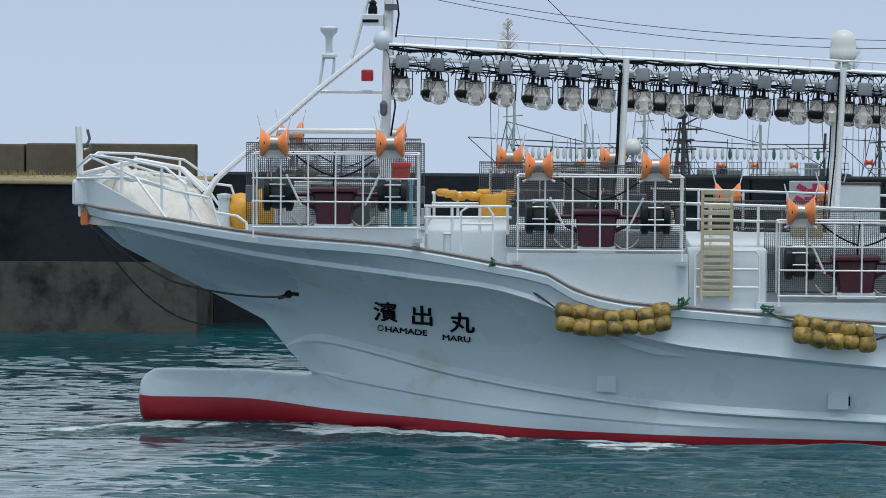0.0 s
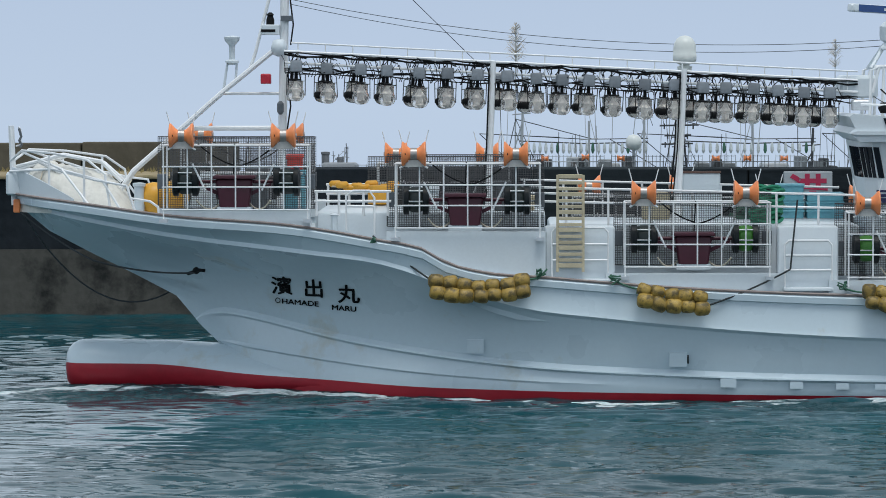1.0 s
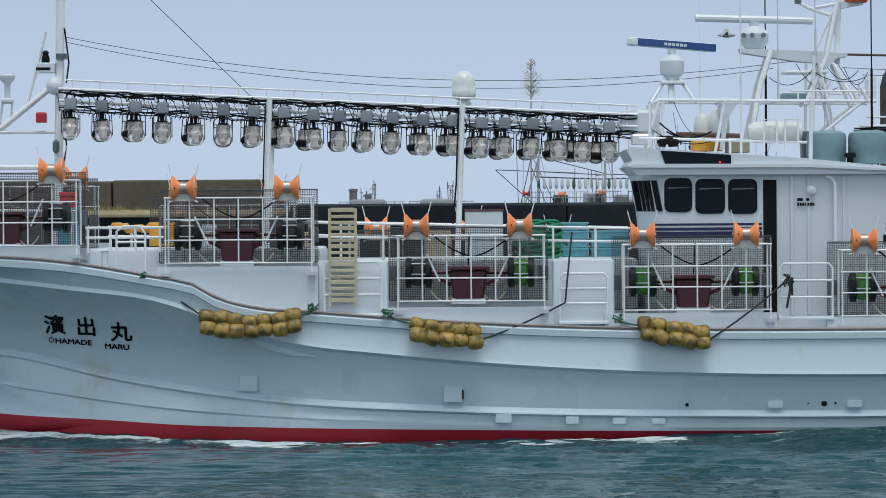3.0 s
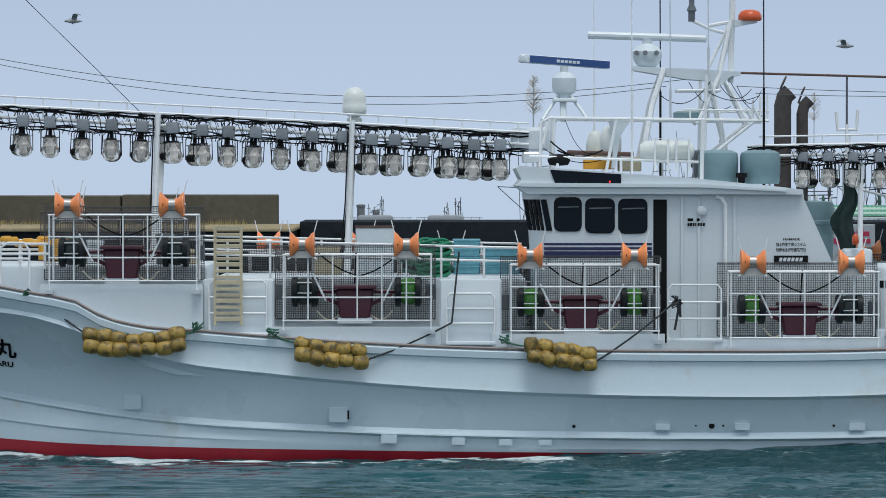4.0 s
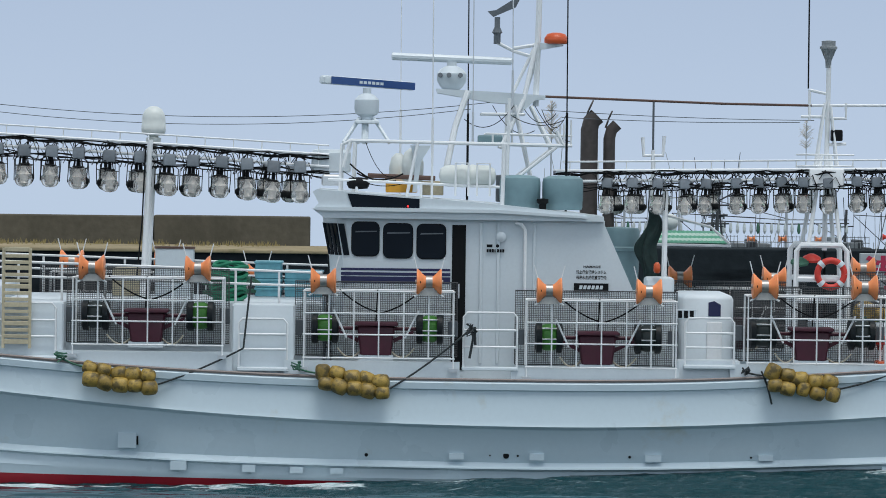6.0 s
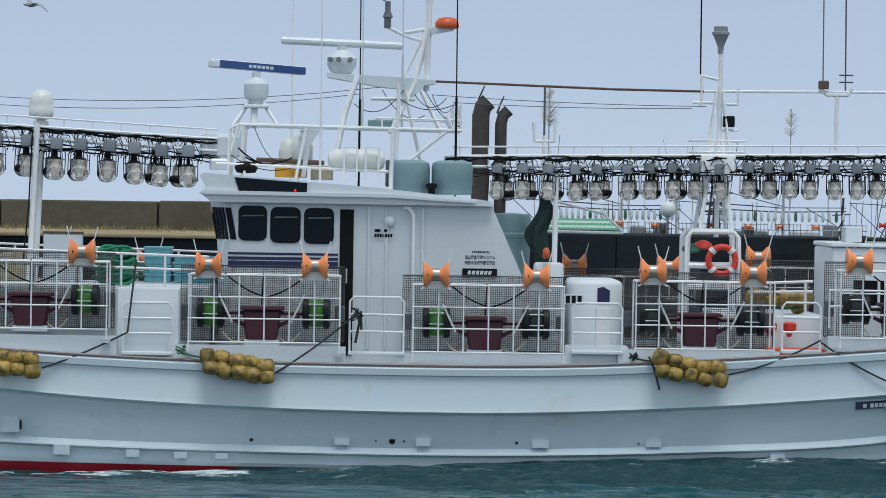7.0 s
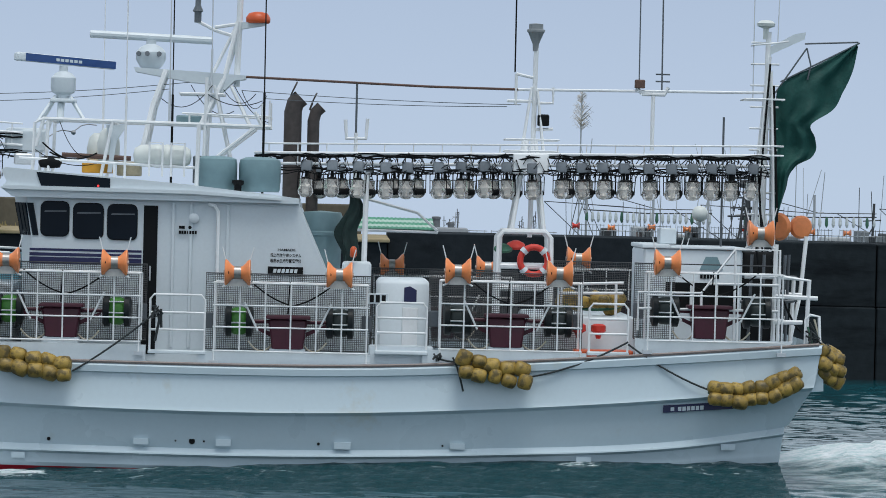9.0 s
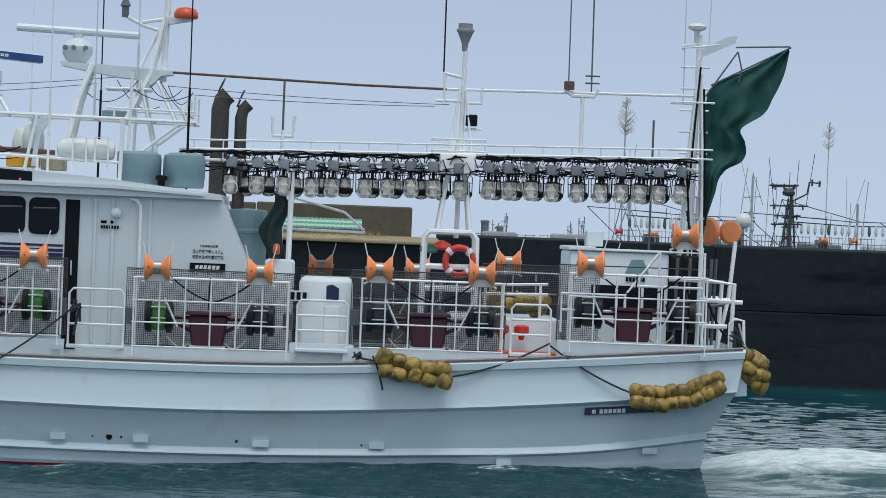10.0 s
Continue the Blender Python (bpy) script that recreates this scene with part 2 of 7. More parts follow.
# ---- mesh tools ----
class Form:
    """Collects the faces of one mesh."""

    def __init__(self):
        self.v, self.f, self.m = [], [], []

    def face(self, pts, mat=0):
        i = len(self.v)
        self.v += [tuple(p) for p in pts]
        self.f.append(tuple(range(i, i + len(pts))))
        self.m.append(mat)

    def grid(self, rows, mat=0, closed=False):
        """A skin over rows of equally many points; mat may be a function of the row's number."""
        i, n = len(self.v), len(rows[0])
        for row in rows:
            self.v += [tuple(p) for p in row]
        for a in range(len(rows) - 1):
            for b in range(n if closed else n - 1):
                c = (b + 1) % n
                self.f.append((i + a * n + b, i + a * n + c, i + (a + 1) * n + c, i + (a + 1) * n + b))
                self.m.append(mat(a) if callable(mat) else mat)
        return self

    def box(self, x0, x1, y0, y1, z0, z1, mat=0, chamfer=0.0, taper=(0, 0)):
        """A box, its upright and top edges chamfered; taper moves the top's ends inward in x."""
        c = chamfer
        a, b = taper
        if not c:
            lo = [(x0, y0, z0), (x1, y0, z0), (x1, y1, z0), (x0, y1, z0)]
            hi = [(x0 + a, y0, z1), (x1 - b, y0, z1), (x1 - b, y1, z1), (x0 + a, y1, z1)]
            rings = [lo, hi]
        else:
            def ring(g, h, s):
                p, q = x0 + g + a * s, x1 - g - b * s
                r, t = y0 + g, y1 - g
                k = c * 0.8
                return [(p + k, r, h), (q - k, r, h), (q, r + k, h), (q, t - k, h), (q - k, t, h), (p + k, t, h), (p, t - k, h), (p, r + k, h)]
            rings = [ring(c * 0.5, z0, 0), ring(0, z0 + c * 0.5, 0), ring(0, z1 - c, 1), ring(c * 0.35, z1 - c * 0.3, 1), ring(c, z1, 1)]
        self.grid(rings, mat, closed=True)
        self.face(rings[0][::-1], mat)
        self.face(rings[-1], mat)
        return self

    def tube(self, pts, r, n=7, mat=0, closed=False, r1=None):
        """A round bar along points; r1: the radius at the far end."""
        pts = [Vector(p) for p in pts]
        rows, last = [], len(pts) - 1
        up = Vector((0.123, 0.31, 0.94))
        for k, p in enumerate(pts):
            d = (pts[min(k + 1, last)] - pts[max(k - 1, 0)])
            if d.length < 1e-9:
                d = Vector((0, 0, 1))
            d.normalize()
            if abs(d.dot(up)) > 0.96:
                up = Vector((0.95, 0.2, 0.1))
            s = d.cross(up).normalized()
            t = s.cross(d)
            up = t
            rad = r if r1 is None else r + (r1 - r) * k / max(last, 1)
            rows.append([p + (s * math.cos(q) + t * math.sin(q)) * rad for q in (2 * math.pi * j / n for j in range(n))])
        self.grid(rows, mat, closed=True)
        self.face(rows[0], mat)
        self.face(rows[-1][::-1], mat)
        return self

    def lathe(self, profile, m=None, n=16, mat=0, caps=True):
        """Turns (radius, height) pairs round the z axis of the pose m."""
        m = m or Matrix()
        rows = [[m @ Vector((r * math.cos(q), r * math.sin(q), h)) for q in (2 * math.pi * j / n for j in range(n))] for r, h in profile]
        self.grid(rows, mat, closed=True)
        if caps:
            self.face(rows[0][::-1], mat)
            self.face(rows[-1], mat)
        return self

    def plate(self, pts, y0, y1, mat=0):
        """A flat sheet with the outline pts, given as (x, z), from y0 to y1."""
        a = [(x, y0, z) for x, z in pts]
        b = [(x, y1, z) for x, z in pts]
        self.face(a, mat)
        self.face(b[::-1], mat)
        self.grid([a, b], mat, closed=True)
        return self

    def mesh(self, name, mats, smooth=False, recalc=True):
        me = bpy.data.meshes.new(name)
        me.from_pydata(self.v, [], self.f)
        for q in mats:
            me.materials.append(q)
        me.polygons.foreach_set("material_index", self.m)
        if recalc:
            bm = bmesh.new()
            bm.from_mesh(me)
            bmesh.ops.remove_doubles(bm, verts=bm.verts, dist=1e-5)
            bmesh.ops.recalc_face_normals(bm, faces=bm.faces)
            bm.to_mesh(me)
            bm.free()
        if smooth:
            me.polygons.foreach_set("use_smooth", [True] * len(me.polygons))
            me.set_sharp_from_angle(angle=radians(smooth if smooth is not True else 35))
        me.update()
        return me


def part(name, form, mats, parent=None, label="", smooth=False, at=None):
    """Links a Form as one mesh object, under a thing or a part where parent is given."""
    mats = mats if isinstance(mats, (list, tuple)) else [mats]
    ob = new(name, form.mesh(name, mats, smooth) if isinstance(form, Form) else form)
    ob.parent = parent
    if at is not None:
        ob.matrix_basis = at
    if label:
        ob["label"] = label
    return ob


def curve(xs, ys):
    """A smooth function through the given points."""
    xs, ys = np.array(xs, float), np.array(ys, float)
    g = np.gradient(ys, xs)

    def value(x):
        x = min(max(x, xs[0]), xs[-1])
        k = int(min(max(np.searchsorted(xs, x) - 1, 0), len(xs) - 2))
        h = xs[k + 1] - xs[k]
        t = (x - xs[k]) / h
        a, b = (1 + 2 * t) * (1 - t) ** 2, t * t * (3 - 2 * t)
        return float(a * ys[k] + b * ys[k + 1] + h * (t * (1 - t) ** 2 * g[k] + t * t * (t - 1) * g[k + 1]))
    return value


def arc(p, q, sag, n=10):
    """Points of a hanging line from p to q."""
    p, q = Vector(p), Vector(q)
    return [p.lerp(q, k / n) - Vector((0, 0, sag * 4 * (k / n) * (1 - k / n))) for k in range(n + 1)]


# ---- the sea and the breakwater ----
WATER_Z = -0.20
def wave_sheet():
    """One sheet to the horizon, with short steep waves where the camera looks."""
    rng = np.random.default_rng(5)
    xs = np.concatenate([[-2500, -700, -200, -60], np.arange(-16, 16.01, 0.10), [60, 200, 700, 2500]])
    ys = np.concatenate([[-2500, -700, -200, -60], np.arange(-14, 27.6, 0.075), [32, 60, 120, 200, 700, 2500]])
    X, Y = np.meshgrid(xs, ys)

    def swell(count, lo, span, spread, power):
        Z = np.zeros_like(X)
        for k in range(count):
            length = lo * span ** rng.random()
            a = rng.normal(1.5, spread)
            ph = (X * math.cos(a) + Y * math.sin(a)) * 2 * math.pi / length + rng.random() * 6.283
            ph = ph + 0.9 * np.sin(X * (0.6 + rng.random()) + Y * 0.5 + k) + 0.5 * np.sin(X * 2.3 * rng.random() - Y * 0.9 + k)
            Z += length ** 0.85 * (0.5 + 0.5 * np.sin(ph)) ** power
        return Z - Z.mean()

    def gusts(sx, sy, seed):
        g = np.zeros_like(X)
        for k in range(7):
            g += np.sin(X * sx * (0.5 + rng.random()) + seed + k * 1.7 + 1.1 * np.sin(Y * sy * rng.random() + k)) * np.sin(Y * sy * (0.5 + rng.random()) + k * 2.3)
        return np.clip(0.5 + 0.28 * g, 0, 1)
    shore = 1 / (1 + np.exp(-np.clip((X + 0.0 - 0.10 * Y) * 1.8, -30, 30)))
    shore = np.where(Y > 5, np.clip(0.12 + 0.022 * (Y - 5), 0.12, 0.5), shore)
    calm = gusts(1.3, 2.1, 1.0)
    strength = (0.80 + 0.45 * calm ** 2) * (1 - shore) + (1.75 + 1.3 * gusts(0.9, 1.4, 4.0)) * shore
    Z = 0.0072 * swell(26, 0.22, 3.2, 0.24, 1.6) * strength + 0.009 * swell(12, 1.2, 2.6, 0.5, 1.3) * (0.35 + 0.65 * shore)
    fade = np.clip((16 - np.abs(X)) / 2, 0, 1) * np.clip((Y + 14) / 2, 0, 1) * np.clip((27.6 - Y) / 2, 0, 1)
    Z *= fade
    n = len(xs)
    form = Form()
    form.v = list(zip(X.ravel().tolist(), Y.ravel().tolist(), Z.ravel().tolist()))
    r, c = np.meshgrid(np.arange(len(ys) - 1), np.arange(n - 1), indexing="ij")
    b = (r * n + c).ravel()
    form.f = np.stack([b, b + 1, b + n + 1, b + n], 1).tolist()
    form.m = [0] * len(form.f)
    me = form.mesh("water", [WATER], recalc=False)
    me.polygons.foreach_set("use_smooth", [True] * len(me.polygons))
    return me


form = wave_sheet()
water = part("water", form, WATER)
water.location.z = WATER_Z
# added emissive board in the low sky's colour; stands for haze, hides the horizon
HAZE_GLOW = bpy.data.materials.new("glowing_haze_board")
HAZE_GLOW.use_nodes = True
haze_n = HAZE_GLOW.node_tree.nodes
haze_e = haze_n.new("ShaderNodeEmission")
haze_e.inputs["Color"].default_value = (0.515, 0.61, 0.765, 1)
HAZE_GLOW.node_tree.links.new(haze_e.outputs[0], haze_n["Material Output"].inputs["Surface"])
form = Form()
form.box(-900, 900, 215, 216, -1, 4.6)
tagged(part("backdrop", form, HAZE_GLOW), "glowing pale blue-grey board standing for sea haze beyond the harbour", "haze", kind="structure")
tagged(water, "teal rippled harbour water with pale sky reflections", "water", kind="structure")

form = Form()
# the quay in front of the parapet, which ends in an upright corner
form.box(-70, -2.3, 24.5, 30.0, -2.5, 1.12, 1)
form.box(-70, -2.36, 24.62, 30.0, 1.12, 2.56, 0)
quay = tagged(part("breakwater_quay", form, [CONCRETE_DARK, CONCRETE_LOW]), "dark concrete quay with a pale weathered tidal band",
              "breakwater", kind="structure")
form = Form()
form.box(-70.1, -2.30, 24.5, 30.0, 2.56, 2.64, 0, 0.03)
part("quay_top", form, SHELF, quay, "tan gravelly top of the quay")
form = Form()
x = -2.85
while x > -60:
    form.box(x - 3.42, x - 0.015, 30.0 + 0.01 * ((int(x) % 3) - 1), 30.7, 2.5, 3.24 + 0.02 * (int(x * 7) % 3), 0, 0.03)
    x -= 3.44
part("parapet", form, CONCRETE, quay, "sand-grey weathered concrete parapet")
form = Form()
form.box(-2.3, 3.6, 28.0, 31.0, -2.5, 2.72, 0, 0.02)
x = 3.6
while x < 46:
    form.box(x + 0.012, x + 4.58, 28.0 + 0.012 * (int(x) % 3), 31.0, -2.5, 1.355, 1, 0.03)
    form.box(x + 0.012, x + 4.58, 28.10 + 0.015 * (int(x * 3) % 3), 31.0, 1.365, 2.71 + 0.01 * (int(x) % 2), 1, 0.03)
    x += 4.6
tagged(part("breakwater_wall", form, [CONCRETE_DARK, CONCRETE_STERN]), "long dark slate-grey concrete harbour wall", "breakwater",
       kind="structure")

# ---- the boat: x from bow to stern, y across from the near side, z from the sea ----
boat = tagged(new("fishing_boat"), "white squid fishing boat with red bottom, lamp rows and orange pulleys", "boat")
boat.empty_display_size = 0.5

rail_z = curve([-2.45, -1.2, 0, 2.05, 3.2, 3.7, 4.05, 4.5, 5.5, 7, 9, 12, 15, 17, 19.2, 20.9],
               [2.72, 2.6, 2.46, 2.3, 2.1, 2.0, 1.8, 1.68, 1.59, 1.47, 1.37, 1.32, 1.35, 1.46, 1.62, 1.76])
rail_y = curve([-2.45, -2.1, -1.4, -0.5, 0.6, 2, 4, 7, 18, 20.9], [0.06, 0.55, 1.15, 1.65, 2.02, 2.19, 2.26, 2.29, 2.27, 2.12])
ledge_z = curve([-2.3, -1.2, 0, 2, 3.2, 4.2, 5, 6.4, 8.2, 12, 14, 16.4, 19.2, 20.9],
                [2.55, 2.35, 2.16, 1.93, 1.77, 1.43, 1.2, 1.02, 0.86, 0.71, 0.71, 0.81, 1.02, 1.2])
ledge_y = curve([-2.3, -1.6, -0.5, 0.6, 2, 4, 7, 18, 20.9], [0.05, 0.78, 1.38, 1.78, 2.06, 2.21, 2.27, 2.25, 2.08])
chine_z = curve([0.3, 0.9, 2.6, 5, 7.4, 11, 13.3, 16.4, 19.2, 20.6], [1.02, 0.97, 0.64, 0.33, 0.2, 0.12, 0.11, 0.19, 0.36, 0.57])
chine_y = curve([0.3, 1.2, 2.6, 5, 7.4, 12, 18, 20.6], [0.05, 0.66, 1.33, 1.95, 2.14, 2.18, 2.12, 1.9])
red_z = curve([-1.6, 0.2, 0.83, 2.57, 3.3, 5, 7, 12, 14, 17, 20.6], [0.24, 0.2, 0.14, 0.06, 0.02, -0.02, -0.05, -0.09, -0.08, -0.02, 0.05])
low_y = curve([0.6, 1.5, 3, 5, 7.4, 12, 18, 20.6], [0.3, 0.9, 1.52, 1.96, 2.1, 2.12, 2.02, 1.8])


def hull_rows():
    """Lines of the hull from the rail down to the bottom: start, end, height and half breadth at x."""
    def between(u, dish):
        return (lambda x: ledge_z(x) - 0.05 + (chine_z(x) + 0.04 - ledge_z(x) + 0.05) * u,
                lambda x: ledge_y(x) - 0.06 + (chine_y(x) - ledge_y(x) + 0.02) * u - dish * max(0.0, 1 - max(x, 0) / 6.2))
    rows = [(-2.42, 20.92, rail_z, rail_y),
            (-2.42, 20.92, lambda x: rail_z(x) - 0.035, lambda x: rail_y(x) + 0.035),
            (-2.40, 20.91, lambda x: rail_z(x) - 0.12, lambda x: rail_y(x) + 0.03),
            (-2.38, 20.90, lambda x: rail_z(x) - 0.135, lambda x: rail_y(x) - 0.01),
            (-2.30, 20.84, lambda x: ledge_z(x) + 0.06, lambda x: ledge_y(x) + 0.02),
            (-2.28, 20.82, ledge_z, lambda x: ledge_y(x) + 0.045),
            (-2.24, 20.80, lambda x: ledge_z(x) - 0.05, lambda x: ledge_y(x) - 0.045)]
    for u, dish, start in ((0.2, 0.23, -1.85), (0.42, 0.36, -1.2), (0.64, 0.34, -0.55), (0.84, 0.17, 0.02)):
        z, y = between(u, dish)
        rows.append((start, 20.80 - 0.32 * u, z, y))
    step = lambda x: 0.05 * max(0.0, 1 - x / 7.5)
    mid = lambda x: 0.5 * (chine_z(x) - 0.05) + 0.5 * red_z(x)
    mid_y = lambda x: 0.5 * chine_y(x) + 0.5 * low_y(x)
    rows += [(0.30, 20.47, lambda x: chine_z(x) + 0.085, lambda x: chine_y(x) - 0.04),
             (0.31, 20.46, lambda x: chine_z(x) + 0.02, lambda x: chine_y(x) + 0.045),
             (0.32, 20.46, chine_z, lambda x: chine_y(x) + 0.05),
             (0.36, 20.45, lambda x: chine_z(x) - 0.035, lambda x: chine_y(x) - 0.02),
             (0.60, 20.43, lambda x: mid(x) + 0.05, lambda x: mid_y(x)),
             (0.61, 20.42, mid, lambda x: mid_y(x) + step(x)),
             (0.62, 20.42, lambda x: mid(x) - 0.03, lambda x: mid_y(x) - 0.2 * step(x)),
             (0.72, 20.40, red_z, low_y),
             (0.9, 20.36, lambda x: -0.35, lambda x: low_y(x) * 0.94),
             (1.3, 20.3, lambda x: -0.9, lambda x: low_y(x) * 0.6)]
    return rows


stem_z = curve([-2.45, -2.25, -1.5, -0.91, -0.25, 0.17, 0.34, 0.52, 0.9, 1.3], [2.74, 2.47, 2.0, 1.67, 1.36, 1.07, 0.82, 0.64, 0.2, -0.9])


def hull():
    steps = [math.pow(k / 70, 1.25) for k in range(71)]
    grid = []
    for k, (a, b, zf, yf) in enumerate(hull_rows()):
        row = []
        for u in steps:
            x = a + (b - a) * u
            half = yf(x)
            z = zf(x)
            # the lines gather at the stem
            near = max(0.0, 1 - (x - a) / 0.55)
            half *= 1 - near ** 2 * 0.98
            if 6 < k:
                z = z * (1 - near ** 2) + stem_z(a) * near ** 2
            row.append((x, half, z))
        grid.append(row)
    form = Form()
    red = lambda a: 1 if a >= len(grid) - 3 else 0
    form.grid([[(x, -y, z) for x, y, z in row] for row in grid], red)
    form.grid([[(x, y, z) for x, y, z in row] for row in grid], red)
    # transom and inner bulwark, which stays shallow where the bow flares
    depth = lambda x: 0.12 + 0.5 * min(1.0, max(0.0, (x - 2.5) / 2.5))
    for a, b in zip(grid, grid[1:]):
        p, q = a[-1], b[-1]
        form.face([(p[0], -p[1], p[2]), (p[0], p[1], p[2]), (q[0], q[1], q[2]), (q[0], -q[1], q[2])], 0)
    for s in (-1, 1):
        inner = [[(x, s * y, z) for x, y, z in grid[0]], [(x + 0.03, s * max(y - 0.09, 0.01), z + 0.005) for x, y, z in grid[0]],
                 [(x + 0.05, s * max(y - 0.12, 0.01), z - depth(x)) for x, y, z in grid[0]]]
        form.grid(inner, 0)
    part("hull", form, [HULL_WHITE, HULL_RED], boat, "white hull with spray ledges and a red bottom", smooth=28)
    # bulbous bow: an upper white and a lower red shell that meet on the boot line
    top_rows, low_rows = [], []
    for k in range(22):
        u = k / 21
        x = -1.62 + 4.2 * u ** 1.6
        f = math.sqrt(max(0.0, 1 - (1 - min((x + 1.62) / 0.3, 1)) ** 2))
        rz, ry = 0.40 * (0.25 + 0.75 * f) if k else 0.02, (0.36 * (0.2 + 0.8 * f) if k else 0.02) + 0.36 * max(0.0, x + 0.2)
        zc = 0.18 - 0.05 * u - 0.05 * max(0.0, x)
        cut = max(-0.95, min(0.95, (red_z(x) - zc) / rz))
        a = math.asin(cut)
        at = lambda q: (x, -ry * math.cos(q), zc + rz * math.sin(q))
        top_rows.append([at(a + (math.pi - 2 * a) * j / 16) for j in range(17)])
        low_rows.append([at(a - (math.pi + 2 * a) * j / 16) for j in range(17)])
    form = Form()
    form.grid(top_rows, 0)
    form.grid(low_rows, 1)
    part("bulbous_bow", form, [HULL_WHITE, HULL_RED], boat, "rounded white bulb with a red underside", smooth=50)
    # brown cap on the rail and the deck
    form = Form()
    for s in (-1, 1):
        form.tube([(x, s * (rail_y(x) + 0.01), rail_z(x) + 0.012) for x in np.linspace(-2.3, 20.88, 90)], 0.022, 6)
    part("rail_cap", form, CAP_BROWN, boat, "thin brown rubbing strip along the gunwale", smooth=True)
    form = Form()
    form.grid([[(x, s * max(rail_y(x) - 0.12, 0.02), rail_z(x) - 0.11 - 0.19 * min(1.0, max(0.0, (x - 2.0) / 2.0))) for s in (-1, -0.5, 0, 0.5, 1)] for x in np.linspace(-2.2, 20.85, 60)])
    part("deck", form, WHITE, boat, "white painted deck")


hull()


# ---- wheelhouse ----
def wheelhouse():
    near, far = -1.25, 1.35
    form = Form()
    # plan outline with a raked, rounded front
    def ring(z, lean):
        return [(10.02 + lean, -0.55, z), (10.06 + lean, -0.95, z), (10.22 + lean * 0.8, near + 0.04, z), (10.34, near, z), (13.86 if z < 2 else 13.86 - 0.0, near, z),
                (13.86, far, z), (10.34, far, z), (10.22 + lean * 0.8, far - 0.04, z), (10.06 + lean, 0.98, z), (10.02 + lean, 0.6, z)]
    form.grid([ring(1.1, 0.03), ring(2.6, 0.02), ring(2.95, 0.0), ring(3.5, -0.1)], 0, closed=True)
    form.face(ring(3.5, -0.1))
    # sloping after end
    form.plate([(13.86, 1.1), (13.86, 3.44), (14.28, 2.5), (14.62, 2.5), (14.62, 1.1)], near + 0.02, far - 0.02)
    house = part("wheelhouse", form, WHITE, boat, "white wheelhouse with dark windows and navy stripes", smooth=25)
    # roof with a deep visor in front
    form = Form()
    prof = [(9.96, 3.5), (9.80, 3.62), (9.88, 3.70), (9.80, 3.86), (9.86, 3.895), (12.3, 3.72), (13.5, 3.60), (13.84, 3.56), (13.84, 3.49)]
    form.plate(prof, near - 0.12, far + 0.12)
    part("roof", form, WHITE, house, "white roof with a raked visor", smooth=25)
    form = Form()
    form.plate([(9.78, 3.62), (9.9, 3.655), (12.4, 3.64), (13.6, 3.56), (13.6, 3.53), (12.4, 3.59), (9.9, 3.60)], near - 0.17, near - 0.12)
    part("drip_ledge", form, WHITE, house)
    form = Form()
    form.plate([(10.28, 3.84), (11.28, 3.775), (11.28, 3.60), (10.36, 3.615)], near - 0.135, near - 0.128)
    part("brow_panel", form, GLASS_DARK, house, "dark glossy panel under the roof edge")
    form = Form()
    form.lathe([(0.014, 0), (0.014, 0.02)], pose(11.12, near - 0.13, 3.67, 90), 8)
    part("indicator", form, GLOW_RED, house, "small red indicator light")
    # side windows with rubber gaskets, then the wrapped front panes
    def rounded(x0, x1, z0, z1, r):
        pts = []
        for cx, cz, a in ((x1 - r, z1 - r, 0), (x0 + r, z1 - r, 90), (x0 + r, z0 + r, 180), (x1 - r, z0 + r, 270)):
            pts += [(cx + r * math.cos(radians(a + b)), cz + r * math.sin(radians(a + b))) for b in (0, 30, 60, 90)]
        return pts
    for x0, x1, z0, z1 in ((10.35, 10.72, 2.98, 3.44), (10.79, 11.185, 2.955, 3.425), (11.255, 11.645, 2.95, 3.42)):
        form = Form()
        form.plate(rounded(x0 - 0.012, x1 + 0.012, z0 - 0.012, z1 + 0.012, 0.085), near - 0.018, near + 0.01)
        frame_ob = part("window", form, BLACK, house, "dark rounded wheelhouse window in a black gasket")
        form = Form()
        form.plate(rounded(x0, x1, z0, z1, 0.075), near - 0.024, near - 0.015)
        part("pane", form, GLASS_DARK, frame_ob)
        form = Form()
        form.plate([(x0 + 0.04, z1 - 0.14), (x1 - 0.03, z1 - 0.13), (x1 - 0.03, z1 - 0.115), (x0 + 0.05, z1 - 0.12)], near - 0.027, near - 0.0245)
        part("blind_rail", form, DARK_GREY, frame_ob, "rail of a lowered blind behind the pane")
    # the wrapped front panes, on the facets of the rounded corner
    path = [Vector((10.335, near)), Vector((10.22, near + 0.04)), Vector((10.06, -0.95)), Vector((10.02, -0.55)), Vector((10.02, 0.1))]
    for p, q, cuts in zip(path, path[1:], (1, 3, 2, 2)):
        d = (q - p)
        out = Vector((d.y, -d.x)).normalized()
        out = -out if out.x > 0 else out
        for k in range(cuts):
            a, b = p + d * ((k + 0.16) / cuts) + out * 0.016, p + d * ((k + 0.84) / cuts) + out * 0.016
            form = Form()
            ring_a = [(a.x, a.y, 2.98), (b.x, b.y, 2.98), (b.x - 0.085, b.y, 3.42), (a.x - 0.085, a.y, 3.42)]
            ring_b = [(x - out.x * 0.03, y - out.y * 0.03, z) for x, y, z in ring_a]
            form.grid([ring_a, ring_b], 0, closed=True)
            form.face(ring_a)
            part("window", form, GLASS_DARK, house, "narrow dark pane of the rounded front")
